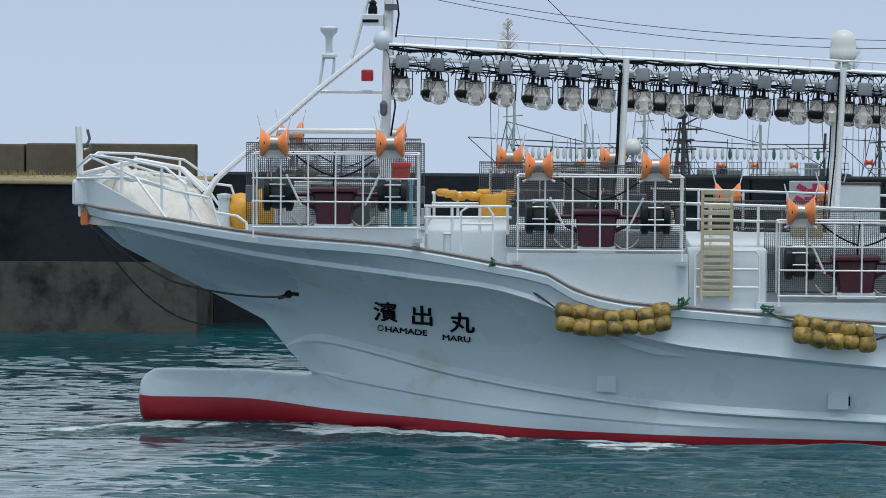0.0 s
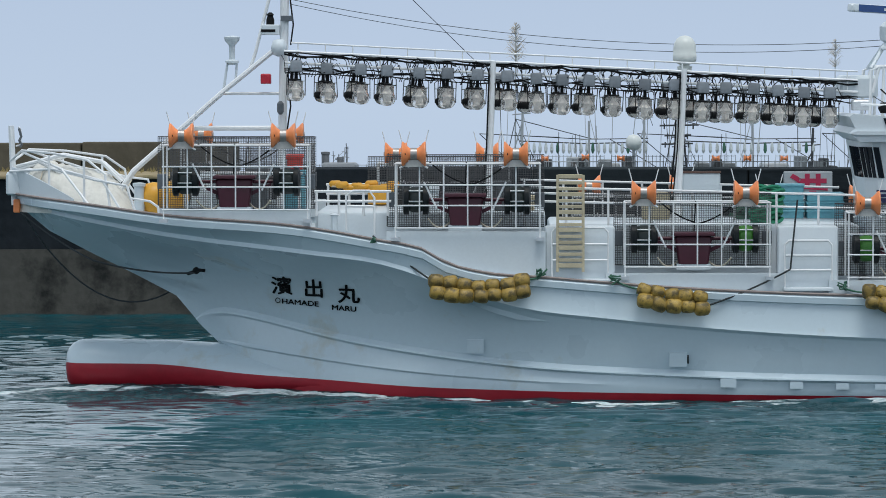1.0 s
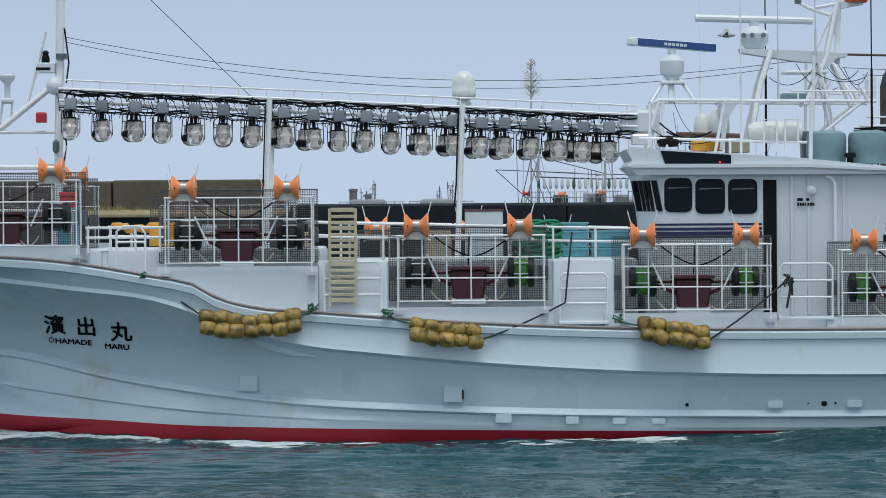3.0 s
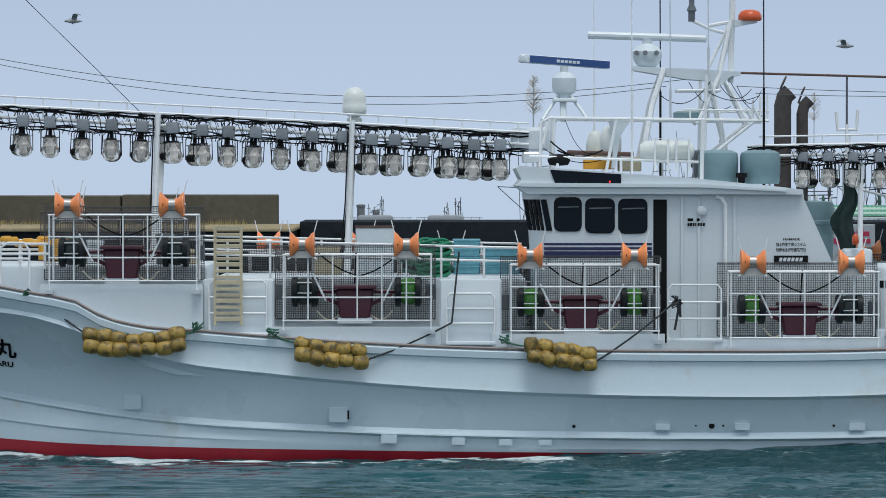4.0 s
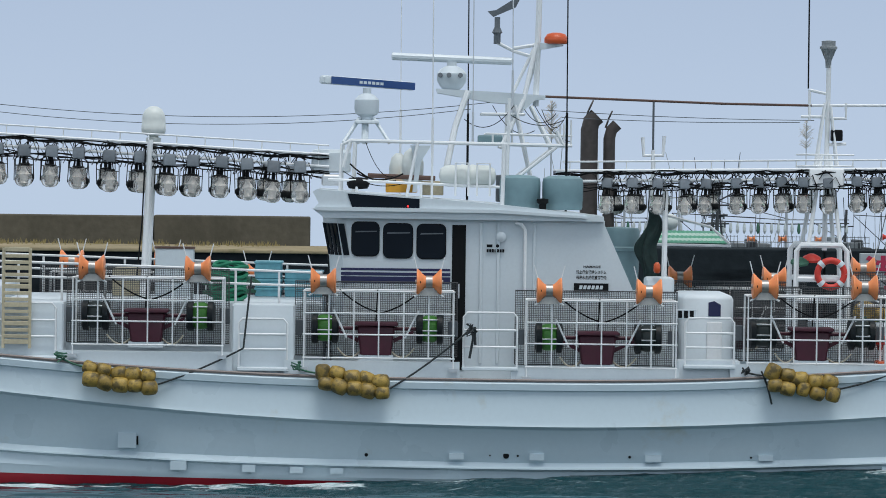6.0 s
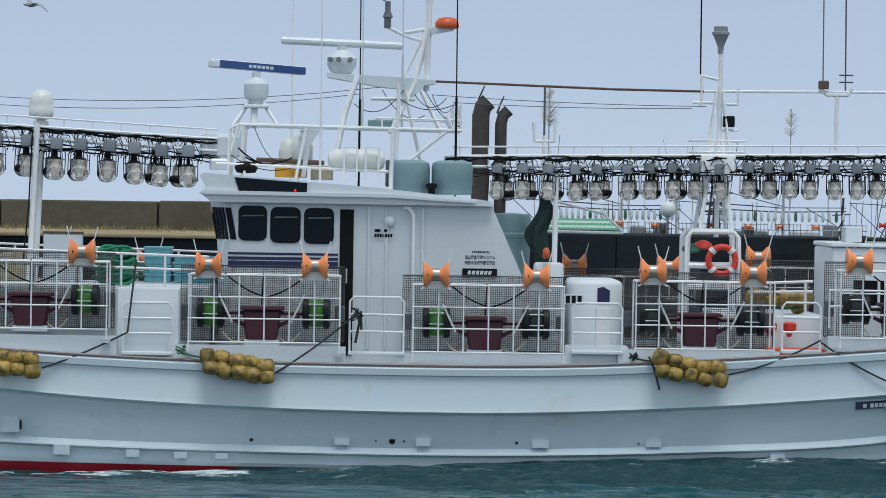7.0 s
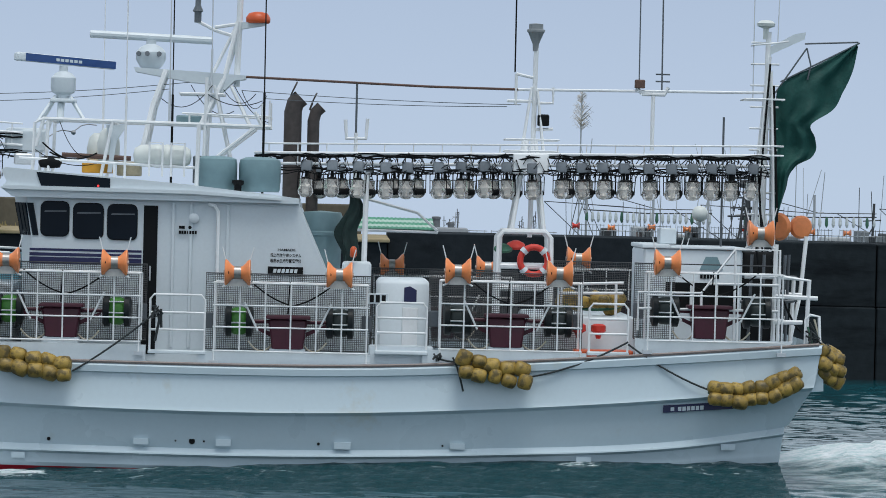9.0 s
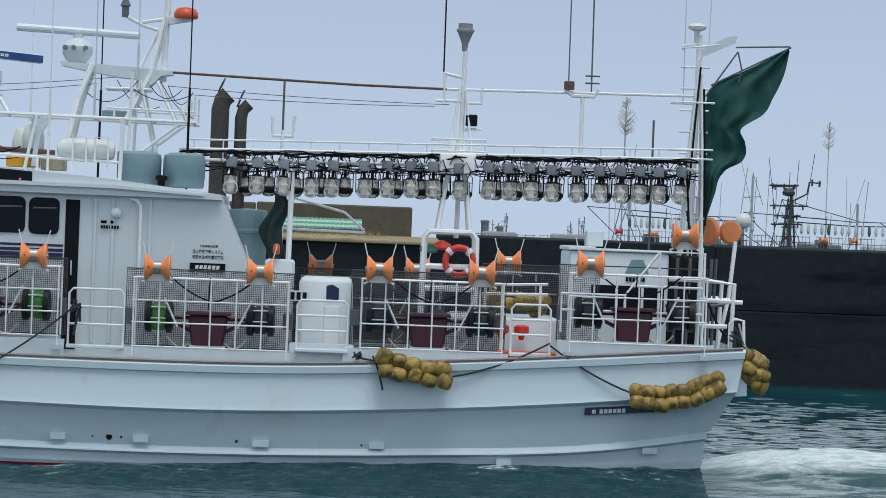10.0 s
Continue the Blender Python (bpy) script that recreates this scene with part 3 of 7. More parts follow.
    # black slab on the closed wall paints the dark inside of the doorway
    form = Form()
    form.box(11.74, 11.93, near - 0.012, near + 0.01, 1.4, 3.42, 0)
    doorway = part("door", form, BLACK, house, "narrow black slab standing for the shade inside an open doorway")
    form = Form()
    form.box(11.83, 11.85, near - 0.03, near - 0.012, 2.4, 2.6)
    part("handle", form, STEEL, doorway)
    form = Form()
    for z0, z1 in ((2.775, 2.807), (2.705, 2.748), (2.60, 2.69)):
        form.box(10.2, 11.72, near - 0.006, near + 0.0, z0, z1)
    part("stripes", form, NAVY, house, "three navy stripes")
    # upright panels, pipe, ventilator and notices of the side wall
    for x in (12.12, 12.36, 12.86):
        form = Form()
        form.box(x, x + 0.045, near - 0.03, near + 0.005, 1.5, 3.46, 0, 0.01)
        part("pilaster", form, WHITE, house, smooth=25)
    form = Form()
    form.tube([(12.62, near - 0.04, 3.46), (12.7, near - 0.06, 3.44), (12.75, near - 0.06, 3.36), (12.75, near - 0.06, 1.7)], 0.026)
    part("drain_pipe", form, PIPE_WHITE, house, smooth=True)
    form = Form()
    form.lathe([(0.07, 0), (0.07, 0.05), (0.04, 0.07)], pose(12.42, near, 3.26, 90), 14)
    part("ventilator", form, WHITE, house, "small round wall ventilator", smooth=True)
    form = Form()
    form.box(12.22, 12.30, near - 0.036, near - 0.03, 3.115, 3.155)
    form.lathe([(0.024, 0), (0.024, 0.006)], pose(12.37, near - 0.03, 3.135, 90), 10)
    for k, w in enumerate((0.035, 0.035, 0.035, 0.02, 0.035, 0.035, 0.035)):
        form.box(12.22 + 0.036 * k, 12.22 + 0.036 * k + w * 0.8, near - 0.036, near - 0.03, 3.045, 3.09)
    part("notice", form, BLACK, house, "small dark lettering bars")
    form = Form()
    form.box(13.44, 13.92, near - 0.016, near - 0.004, 2.515, 2.63)
    board = part("maker_plate", form, BLACK, house, "black maker plate with white bars")
    for k in range(6):
        u = 13.51 + 0.057 * k
        form = Form()
        form.plate([(u, 2.548), (u + 0.042, 2.548), (u + 0.052, 2.6), (u + 0.01, 2.6)], near - 0.02, near - 0.0155)
        part("bar", form, WHITE, board, "white bar on the plate")
    for text, x0, z0, size, width in (("HAMADE", 13.57, 2.845, 0.045, 0.24), ("船上衛生管理システム", 13.47, 2.765, 0.055, 0.42), ("殺菌水生成装置搭載船", 13.47, 2.69, 0.055, 0.42)):
        cu = bpy.data.curves.new("notice", "FONT")
        cu.body, cu.size, cu.offset = text, size, 0.0012
        tmp = new("notice", cu)
        bpy.context.view_layer.update()
        me = bpy.data.meshes.new_from_object(tmp.evaluated_get(bpy.context.evaluated_depsgraph_get()))
        bpy.data.objects.remove(tmp)
        lo, hi = min(v.co.x for v in me.vertices), max(v.co.x for v in me.vertices)
        for v in me.vertices:
            v.co.x = (v.co.x - lo) * width / (hi - lo)
        me.materials.clear()
        me.materials.append(BLACK)
        part("notice", me, None, house, "line of small dark lettering", at=pose(x0, near - 0.005, z0, 90))
    return house


wheelhouse()


# ---- fishing machine behind its rail cage ----
AXLE = material("worn_axle_steel", (0.42, 0.40, 0.38), 0.42, metal=0.6, vary=0.2, grain=40, broad=5)
CRADLE = material("pale_grey_plastic", (0.52, 0.52, 0.50), 0.6, vary=0.15, grain=20, broad=5)


def pulley(parent, x, z, y):
    form = Form()
    prof = [(0.155, -0.172), (0.172, -0.165), (0.174, -0.152), (0.155, -0.128), (0.115, -0.095), (0.085, -0.06), (0.076, 0), (0.085, 0.06), (0.115, 0.095), (0.155, 0.128), (0.174, 0.152), (0.172, 0.165), (0.155, 0.172)]
    form.lathe(prof, pose(x, y, z, 0, 90, 0), 18)
    ob = part("pulley", form, ORANGE, parent, "orange plastic line pulley", smooth=40)
    form = Form()
    form.lathe([(0.03, -0.19), (0.03, 0.19)], pose(x, y, z, 0, 90, 0), 8)
    form.lathe([(0.086, -0.045), (0.086, 0.045)], pose(x, y, z, 0, 90, 0), 14)
    part("axle", form, AXLE, ob, smooth=True)
    form = Form()
    form.plate([(x - 0.125, z - 0.185), (x + 0.125, z - 0.185), (x + 0.10, z - 0.12), (x + 0.045, z - 0.085), (x - 0.045, z - 0.085), (x - 0.10, z - 0.12)], y - 0.03, y + 0.03)
    part("cradle", form, CRADLE, ob)
    form = Form()
    form.lathe([(0.022, 0), (0.022, 0.02)], pose(x - 0.13, y - 0.125, z, 90), 8)
    part("bolt", form, BLACK, ob)
    form = Form()
    form.tube([(x - 0.20, y, z - 0.20), (x - 0.12, y, z - 0.16), (x - 0.08, y, z - 0.06), (x + 0.08, y, z - 0.06), (x + 0.12, y, z - 0.16), (x + 0.20, y, z - 0.20)], 0.014, 6)
    form.tube([(x - 0.15, y, z + 0.11), (x - 0.21, y, z + 0.34)], 0.008, 5)
    form.tube([(x + 0.15, y, z + 0.11), (x + 0.21, y, z + 0.34)], 0.008, 5)
    part("bracket", form, PIPE_WHITE, ob, smooth=True)


def line_drum(parent, x, z, y, line):
    form = Form()
    form.lathe([(0.16, -0.19), (0.215, -0.17), (0.215, -0.10), (0.15, -0.095), (0.15, 0.095), (0.215, 0.10), (0.215, 0.17), (0.16, 0.19)], pose(x, y, z, 0, 90, 0), 16)
    ob = part("line_drum", form, DRUM_DARK, parent, "dark reel wound with line", smooth=30)
    form = Form()
    form.lathe([(0.165, -0.095), (0.185, -0.05), (0.187, 0.05), (0.165, 0.095)], pose(x, y, z, 0, 90, 0), 16)
    part("line", form, line, ob, smooth=40)
    for q in range(5):
        a = q * math.pi / 4 + 0.1
        part("tie_bar", TIE_BAR, None, ob, at=pose(x, y + 0.2 * math.cos(a), z + 0.2 * math.sin(a)))


TIE_BAR = Form()
TIE_BAR.tube([(-0.17, 0, 0), (0.17, 0, 0)], 0.010, 6)
TIE_BAR = TIE_BAR.mesh("tie_bar", [STEEL], True)


def netting(w0, w1, z0, z1, y, step=0.025, r=0.0027):
    form = Form()
    for k in range(int((w1 - w0) / step) + 1):
        x = w0 + k * step
        form.grid([[(x - r, y, z) , (x, y - r, z), (x + r, y, z), (x, y + r, z)] for z in (z0, z1)], 0, closed=True)
    for k in range(int((z1 - z0) / step) + 1):
        z = z0 + k * step
        form.grid([[(x, y - r, z), (x, y, z - r), (x, y + r, z), (x, y, z + r)] for x in (w0, w1)], 0, closed=True)
    return form


def jig_station(x, z, lines, half=1.11, spread=0.72, aft=0.0, side=-1, net_end=None):
    """A rail cage of length 2 half about x, its pulleys at height z, with the machine and its two reels."""
    y = side * 2.24
    inn = -side
    form = Form()
    bar = lambda *p: form.tube(p, 0.0108, 7)
    top, low = -0.14, -1.05
    zs = [top, -0.44, -0.73, low]
    for h in zs:
        bar((-half + 0.12, y, h), (half - 0.04, y, h))
    for u in np.linspace(-half + 0.14, half - 0.06, 7):
        bar((u, y, top), (u, y, low))
    for u in (-half + 0.14, half - 0.06):
        bar((u, y, low), (u, y, low - 0.14))
    cage = part("rail_cage", form, PIPE_WHITE, boat, "white pipe rail cage round a jigging machine", smooth=True, at=Matrix.Translation((x, 0, z)))
    for u in (-half + 0.14, half - 0.06):
        form = Form()
        form.box(u - 0.06, u + 0.06, y - 0.05, y + 0.05, low - 0.18, low - 0.13)
        part("foot", form, STEEL, cage)
        form = Form()
        form.tube([(u, y, top), (u, y + inn * 0.55, top), (u, y + inn * 0.55, low)], 0.014, 7)
        part("end_frame", form, PIPE_WHITE, cage, smooth=True)
    form = Form()
    form.tube([(-half + 0.14, y + inn * 0.55, top), (half - 0.06, y + inn * 0.55, top)], 0.014, 7)
    part("inner_rail", form, PIPE_WHITE, cage, smooth=True)
    back = y + inn * 0.68
    part("netting", netting(-half, half if net_end is None else net_end, low, -0.03, back, 0.025, 0.0034), WIRE, cage, "fine grey wire netting behind the machine")
    form = Form()
    form.tube([(-half, back, low), (-half, back, -0.03), (half, back, -0.03), (half, back, low), (-half, back, low)], 0.010, 5)
    part("netting_frame", form, WIRE, cage)
    for u in (-spread, spread):
        pulley(cage, u, 0.0 if u < 0 else aft, y + side * 0.02)
    yy = y + inn * 0.42
    for u, ln in zip((-spread + 0.02, spread + 0.02), lines):
        line_drum(cage, u, -0.66, yy, ln)
    form = Form()
    form.box(-0.21, 0.21, yy - 0.16, yy + 0.16, -1.03, -0.62, 0, 0.03, taper=(-0.05, -0.05))
    form.box(-0.30, 0.30, yy - 0.22, yy + 0.22, -0.62, -0.575, 0, 0.015)
    for s in (-1, 1):
        form.tube([(s * 0.25, yy, -0.66), (s * 0.56, yy, -0.66)], 0.026, 8)
        form.plate([(s * 0.24, -0.80), (s * 0.52, -0.68), (s * 0.52, -0.72), (s * 0.24, -0.86)], yy - 0.03, yy + 0.03)
    motor = part("jigging_machine", form, MAROON, cage, "maroon jigging machine casing", smooth=30)
    form = Form()
    form.box(-0.24, 0.24, yy - 0.15, yy + 0.15, -1.10, -1.02)
    part("machine_foot", form, WHITE, motor)
    for s in (-1, 1):
        form = Form()
        form.box(s * (half - 0.06) - 0.07, s * (half - 0.06) + 0.07, back - 0.02 * inn - 0.02, back - 0.02 * inn + 0.02, -0.78, -0.56, 0, 0.012)
        part("switch_box", form, DARK_GREY, cage, "dark grey switch box on the netting")
        form = Form()
        form.tube(arc((s * 0.22, yy, -0.98), (s * 0.52, y + inn * 0.1, -0.92), 0.10, 8), 0.012, 5)
        part("line_hook", form, ROPE_PALE, cage, smooth=True)
    for s in (-1, 1):
        form = Form()
        form.tube([(s * 0.58, y + inn * 0.12, -0.4), (s * 0.40, y + inn * 0.16, -0.78)], 0.014, 6)
        part("stay", form, PIPE_WHITE, cage, smooth=True)
    form = Form()
    form.tube(arc((-0.5, y + inn * 0.1, -0.12), (0.0, y + inn * 0.14, -0.42), 0.04), 0.011, 5)
    form.tube(arc((0.62, y + inn * 0.1, -0.12), (0.05, y + inn * 0.14, -0.44), 0.05), 0.011, 5)
    form.tube(arc((0.02, y + inn * 0.14, -0.12), (0.0, y + inn * 0.2, -0.55), -0.03), 0.010, 5)
    part("hose", form, BLACK, cage, smooth=True)
    return cage


G, K = LINE_GREEN, LINE_DARK
STATIONS = [(1.03, 3.61, (K, K)), (4.31, 3.35, (K, K)), (7.55, 2.80, (K, G)), (10.70, 2.655, (G, G)), (13.74, 2.56, (G, K)), (16.68, 2.65, (K, K))]
for x, z, lines in STATIONS:
    jig_station(x, z, lines, 1.12 if x < 15 else 1.04, 0.72 if x < 13 else 0.68)
jig_station(19.42, 2.83, (K, K), 1.0, 0.62, 0.42, net_end=-0.45)
# the other side of the deck
for x, z in ((0.9, 3.55), (3.89, 3.25), (6.85, 2.75), (9.6, 2.6), (12.9, 2.55), (15.88, 2.62), (18.6, 2.78)):
    jig_station(x, z, (K, K), 1.1, 0.7, side=1)

# white coamings that carry the cages
for x0, x1, z1 in ((-0.05, 2.12, 2.56), (3.2, 5.45, 2.25), (6.3, 8.75, 1.66), (9.45, 11.85, 1.56), (12.55, 14.85, 1.49), (15.55, 17.75, 1.58), (18.4, 20.5, 1.80)):
    for s in (-1, 1):
        form = Form()
        xs = np.linspace(x0, x1, 9)
        w = [s * (min(2.17, rail_y(x) - 0.03)) for x in xs]
        form.grid([[(x, y, rail_z(x) - 0.03) for x, y in zip(xs, w)], [(x, y, z1) for x, y in zip(xs, w)], [(x, y - s * 0.1, z1) for x, y in zip(xs, w)],
                   [(x, y - s * 0.1, rail_z(x) - 0.03) for x, y in zip(xs, w)]])
        for k in (0, -1):
            x, y = xs[k], w[k]
            form.face([(x, y, rail_z(x) - 0.03), (x, y, z1), (x, y - s * 0.1, z1), (x, y - s * 0.1, rail_z(x) - 0.03)])
        part("coaming", form, WHITE, boat, "white deck coaming below a cage")


# ---- bow gear ----
def pipes(name, runs, r, parent=boat, mat=PIPE_WHITE, label="", n=7):
    """One part of joined round bars."""
    form = Form()
    for run in runs:
        form.tube(run, r, n)
    return part(name, form, mat, parent, label, smooth=True)


pipes("bow_post", [[(-2.36, -0.08, 2.55), (-2.4, -0.08, 3.72)]], 0.045, label="white upright post at the stem")
pipes("bow_post_fitting", [[(-2.33, -0.08, 3.42), (-2.26, -0.08, 3.44), (-2.26, -0.08, 3.66), (-2.29, -0.08, 3.7)]], 0.014)
form = Form()
form.box(-2.46, -2.2, -0.28, 0.28, 2.7, 3.05, 0, 0.05, taper=(0, 0.1))
part("bow_roller_housing", form, WHITE, boat, "white anchor roller housing", smooth=30)
pipes("hanging_hook", [[(-2.28, -0.1, 3.68), (-2.25, -0.1, 3.56), (-2.28, -0.1, 3.5), (-2.24, -0.1, 3.44), (-2.27, -0.1, 3.4)]], 0.02, mat=DARK_GREY)
for s in (-1, 1):
    form = Form()
    xs = np.linspace(-2.4, -1.35, 12)
    tall = lambda x: 0.40 - 0.34 * ((x + 2.4) / 1.05) ** 1.3
    edge = lambda x: s * max(0.05, rail_y(x) * (0.98 if x > -2.2 else 0.8))
    form.grid([[(x, edge(x) + s * d, rail_z(x) + h * tall(x)) for x in xs] for d, h in ((0, 0), (0, 1), (-0.03, 1.02), (-0.03, 0))], closed=False)
    part("bow_bulwark", form, WHITE, boat, "raised white bulwark at the stem", smooth=30)
form = Form()
form.box(-2.36, -2.26, -0.20, -0.12, 2.44, 2.64, 0, 0.02)
part("stem_pad", form, ORANGE, boat, "worn orange pad at the stem")
for s in (-1, 1):
    w = lambda x: s * max(0.15, rail_y(x) - 0.12)
    pipes("bow_rail", [[(-2.4, s * 0.2, 3.2), (-2.2, s * 0.4, 3.36), (-1.7, w(-1.7), 3.33), (-1.15, w(-1.15), 3.24), (-0.88, w(-0.9), 3.04), (-0.8, w(-0.8), 2.55)],
                       [(-2.4, s * 0.25, 3.05), (-1.7, w(-1.7), 3.1), (-1.0, w(-1.0), 2.95), (-0.55, w(-0.5), 2.88), (-0.42, w(-0.4), 2.5)],
                       [(-2.2, s * 0.4, 3.34), (-1.5, w(-1.5), 3.08), (-0.9, w(-0.9), 2.94)], [(-0.5, w(-0.5), 2.7), (-0.2, w(-0.2), 2.66), (-0.08, w(-0.1), 2.58), (-0.06, w(0), 2.42)],
                       [(-1.75, w(-1.7), 3.3), (-1.75, w(-1.7), 2.5)], [(-1.2, w(-1.2), 3.24), (-1.2, w(-1.2), 2.5)], [(-1.55, w(-1.5), 3.1), (-1.05, w(-1.0), 2.5)], [(-0.9, w(-0.9), 2.92), (-0.62, w(-0.6), 2.5)]], 0.019, label="white bent pipe rail at the bow")
for k, (y, a) in enumerate(((-0.3, 0), (0.1, -0.03))):
    pipes("anchor_frame", [[(-2.3, y, 3.12 + a), (-1.6, y, 3.3 + a), (-1.05, y, 3.2 + a), (-0.75, y, 2.9)], [(-1.95, y - 0.1, 3.2 + a), (-1.1, y + 0.1, 2.75)]], 0.03)
form = Form()
rows = []
for k in range(60):
    u = k / 59
    row = []
    for j in range(34):
        v = j / 33
        x = -2.3 + 1.72 * u
        wide = min(0.8, max(0.16, rail_y(x) - 0.22))
        y = wide * (2 * v - 1)
        dome = max(0.0, 1 - abs(2 * u - 1) ** 6) * max(0.0, 1 - abs(2 * v - 1) ** 3)
        lump = abs(noise.noise((x * 3.5, y * 5, 3))) * 0.16 + abs(noise.noise((x * 3, y * 14 + x * 5, 8))) * 0.10 + abs(noise.noise((x * 16, y * 16, 5))) * 0.03
        row.append((x, y, 2.45 + dome * (0.78 + lump - 0.46 * u)))
    rows.append(row)
form.grid(rows)
part("anchor_canvas", form, CREAM, boat, "cream canvas and rope heaped at the bow", smooth=60)
pipes("lashing_rope", [[(x, -0.62 + 0.1 * j, 2.62), (x + 0.1, -0.35, 3.06 - 0.15 * j), (x + 0.22, 0.0, 3.2 - 0.16 * j), (x + 0.3, 0.4, 2.9)] for j, x in enumerate((-2.0, -1.65, -1.3, -0.98))], 0.012, mat=ROPE_PALE, n=5, label="pale rope lashed over the canvas")
for y in (-0.85, 0.2):
    form = Form()
    form.lathe([(0.02, -0.24), (0.15, -0.2), (0.22, -0.05), (0.22, 0.08), (0.14, 0.2), (0.02, 0.23)], pose(-0.22 + 0.2 * (y > 0), y, 2.68), 18)
    part("mooring_buoy", form, BUOY_YELLOW, boat, "yellow plastic buoy on the foredeck", smooth=50)
form = Form()
form.lathe([(0.075, 2.3), (0.075, 2.84), (0.095, 2.86), (0.095, 2.9), (0.02, 2.91)], pose(-0.42, -1.0, 0), 14)
part("bollard", form, WHITE, boat, "white round bollard", smooth=35)

# ---- fore mast with its raking brace ----
pipes("fore_mast", [[(1.56, 0, 2.2), (1.62, 0, 4.9)], [(1.62, 0, 4.85), (1.66, 0, 7.4)]], 0.065, label="white fore mast", n=10)
for s in (-0.14, 0.14):
    pipes("raking_brace", [[(-0.84, s, 2.7), (-0.6, s, 3.05), (0.74, s * 0.8, 4.23), (1.63, s * 0.5, 4.95)]], 0.036)
pipes("mast_strut", [[(0.7, 0, 4.19), (1.58, 0, 4.19)]], 0.024)
pipes("mast_strut", [[(0.2, 0, 3.68), (1.56, 0, 3.68)]], 0.038)
pipes("mast_strut", [[(1.1, 0, 4.5), (1.2, 0, 4.8), (1.42, 0, 5.66)]], 0.026)
form = Form()
form.lathe([(0.05, 4.62), (0.1, 4.64), (0.1, 4.67), (0.045, 4.69), (0.045, 4.86), (0.05, 4.9), (0.11, 4.97), (0.115, 5.02), (0.03, 5.04)], pose(0.85, 0.05, 0), 14)
form.tube([(0.72, 0.05, 4.22), (0.78, 0.05, 4.62), (0.92, 0.05, 4.62), (0.9, 0.05, 4.36)], 0.02, 6)
part("fog_horn", form, WHITE, boat, "white fog horn on a bracket", smooth=35)
form = Form()
form.box(1.28, 1.43, -0.12, 0.06, 4.33, 4.48, 0, 0.02)
part("signal_lamp", form, LENS_RED, boat, "dark red signal lamp")
form = Form()
form.box(1.30, 1.56, -0.12, 0.08, 5.05, 5.2, 0, 0.015)
lamp_box = part("mast_lamp", form, WHITE, boat, "white and black masthead lamp")
form = Form()
form.lathe([(0.06, 5.2), (0.06, 5.27), (0.04, 5.33), (0.06, 5.34), (0.02, 5.38)], pose(1.42, -0.02, 0), 10)
form.box(1.29, 1.5, -0.125, -0.12, 5.09, 5.13)
part("lens", form, BLACK, lamp_box)
form = Form()
form.lathe([(0.02, -0.13), (0.09, -0.1), (0.12, 0), (0.09, 0.1), (0.02, 0.13)], pose(1.55, -0.08, 4.86), 12)
part("junction_ball", form, WHITE, boat, smooth=50)
pipes("mast_wire", [[(1.7, -0.03, 5.7), (1.76, -0.03, 5.2), (1.72, -0.03, 4.9)], [(1.68, -0.05, 4.5), (1.72, -0.06, 4.0), (1.66, -0.06, 3.6)]], 0.013, mat=BLACK, n=5)
form = Form()
form.box(1.58, 1.75, -0.12, 0.02, 5.25, 5.33)
form.lathe([(0.02, -0.1), (0.05, -0.06), (0.05, 0.06), (0.02, 0.1)], pose(1.57, -0.1, 3.98), 8)
part("mast_fitting", form, DARK_GREY, boat)


# ---- rows of fishing lamps ----
def lamp_meshes(k):
    a = Form()
    a.box(-0.098 * k, 0.098 * k, -0.08 * k, 0.08 * k, -0.31 * k, -0.12 * k, 0, 0.018)
    b = Form()
    b.lathe([(r * k, -h * k) for r, h in ((0.108, 0.455), (0.118, 0.47), (0.118, 0.60), (0.134, 0.63), (0.143, 0.68), (0.136, 0.725), (0.108, 0.767), (0.06, 0.792), (0.008, 0.798))], n=18)
    c = Form()
    c.lathe([(0.09 * k, -0.452 * k), (0.09 * k, -0.435 * k), (0.03 * k, -0.42 * k), (0.028 * k, -0.30 * k)], n=10)
    c.tube([(-0.06 * k, 0, -0.13 * k), (-0.07 * k, 0, -0.05 * k), (0.0, 0, -0.01 * k), (0.07 * k, 0, -0.05 * k), (0.06 * k, 0, -0.13 * k)], 0.009, 5)
    for s in (-1, 1):
        c.tube([(s * 0.085 * k, 0, -0.3 * k), (s * 0.152 * k, 0, -0.36 * k), (s * 0.152 * k, 0, -0.70 * k)], 0.007, 5)
        c.tube([(s * 0.05 * k, -0.05 * k, -0.31 * k), (s * 0.07 * k, -0.06 * k, -0.44 * k)], 0.009, 4)
    for h in (0.46,):
        c.tube([(0.152 * k * math.cos(q), 0.152 * k * math.sin(q), -h * k) for q in np.linspace(0, 2 * math.pi, 15)], 0.004, 4)
    d = Form()
    d.lathe([(0.02 * k, -0.47 * k), (0.035 * k, -0.52 * k), (0.085 * k, -0.60 * k), (0.055 * k, -0.62 * k), (0.05 * k, -0.70 * k), (0.065 * k, -0.73 * k), (0.02, -0.76 * k)], n=12)
    return (a.mesh("fishing_lamp", [LAMP_GREY], 40), b.mesh("bulb", [BULB], 60), c.mesh("guard", [BLACK]), d.mesh("arc_tube", [FROSTED], 60))


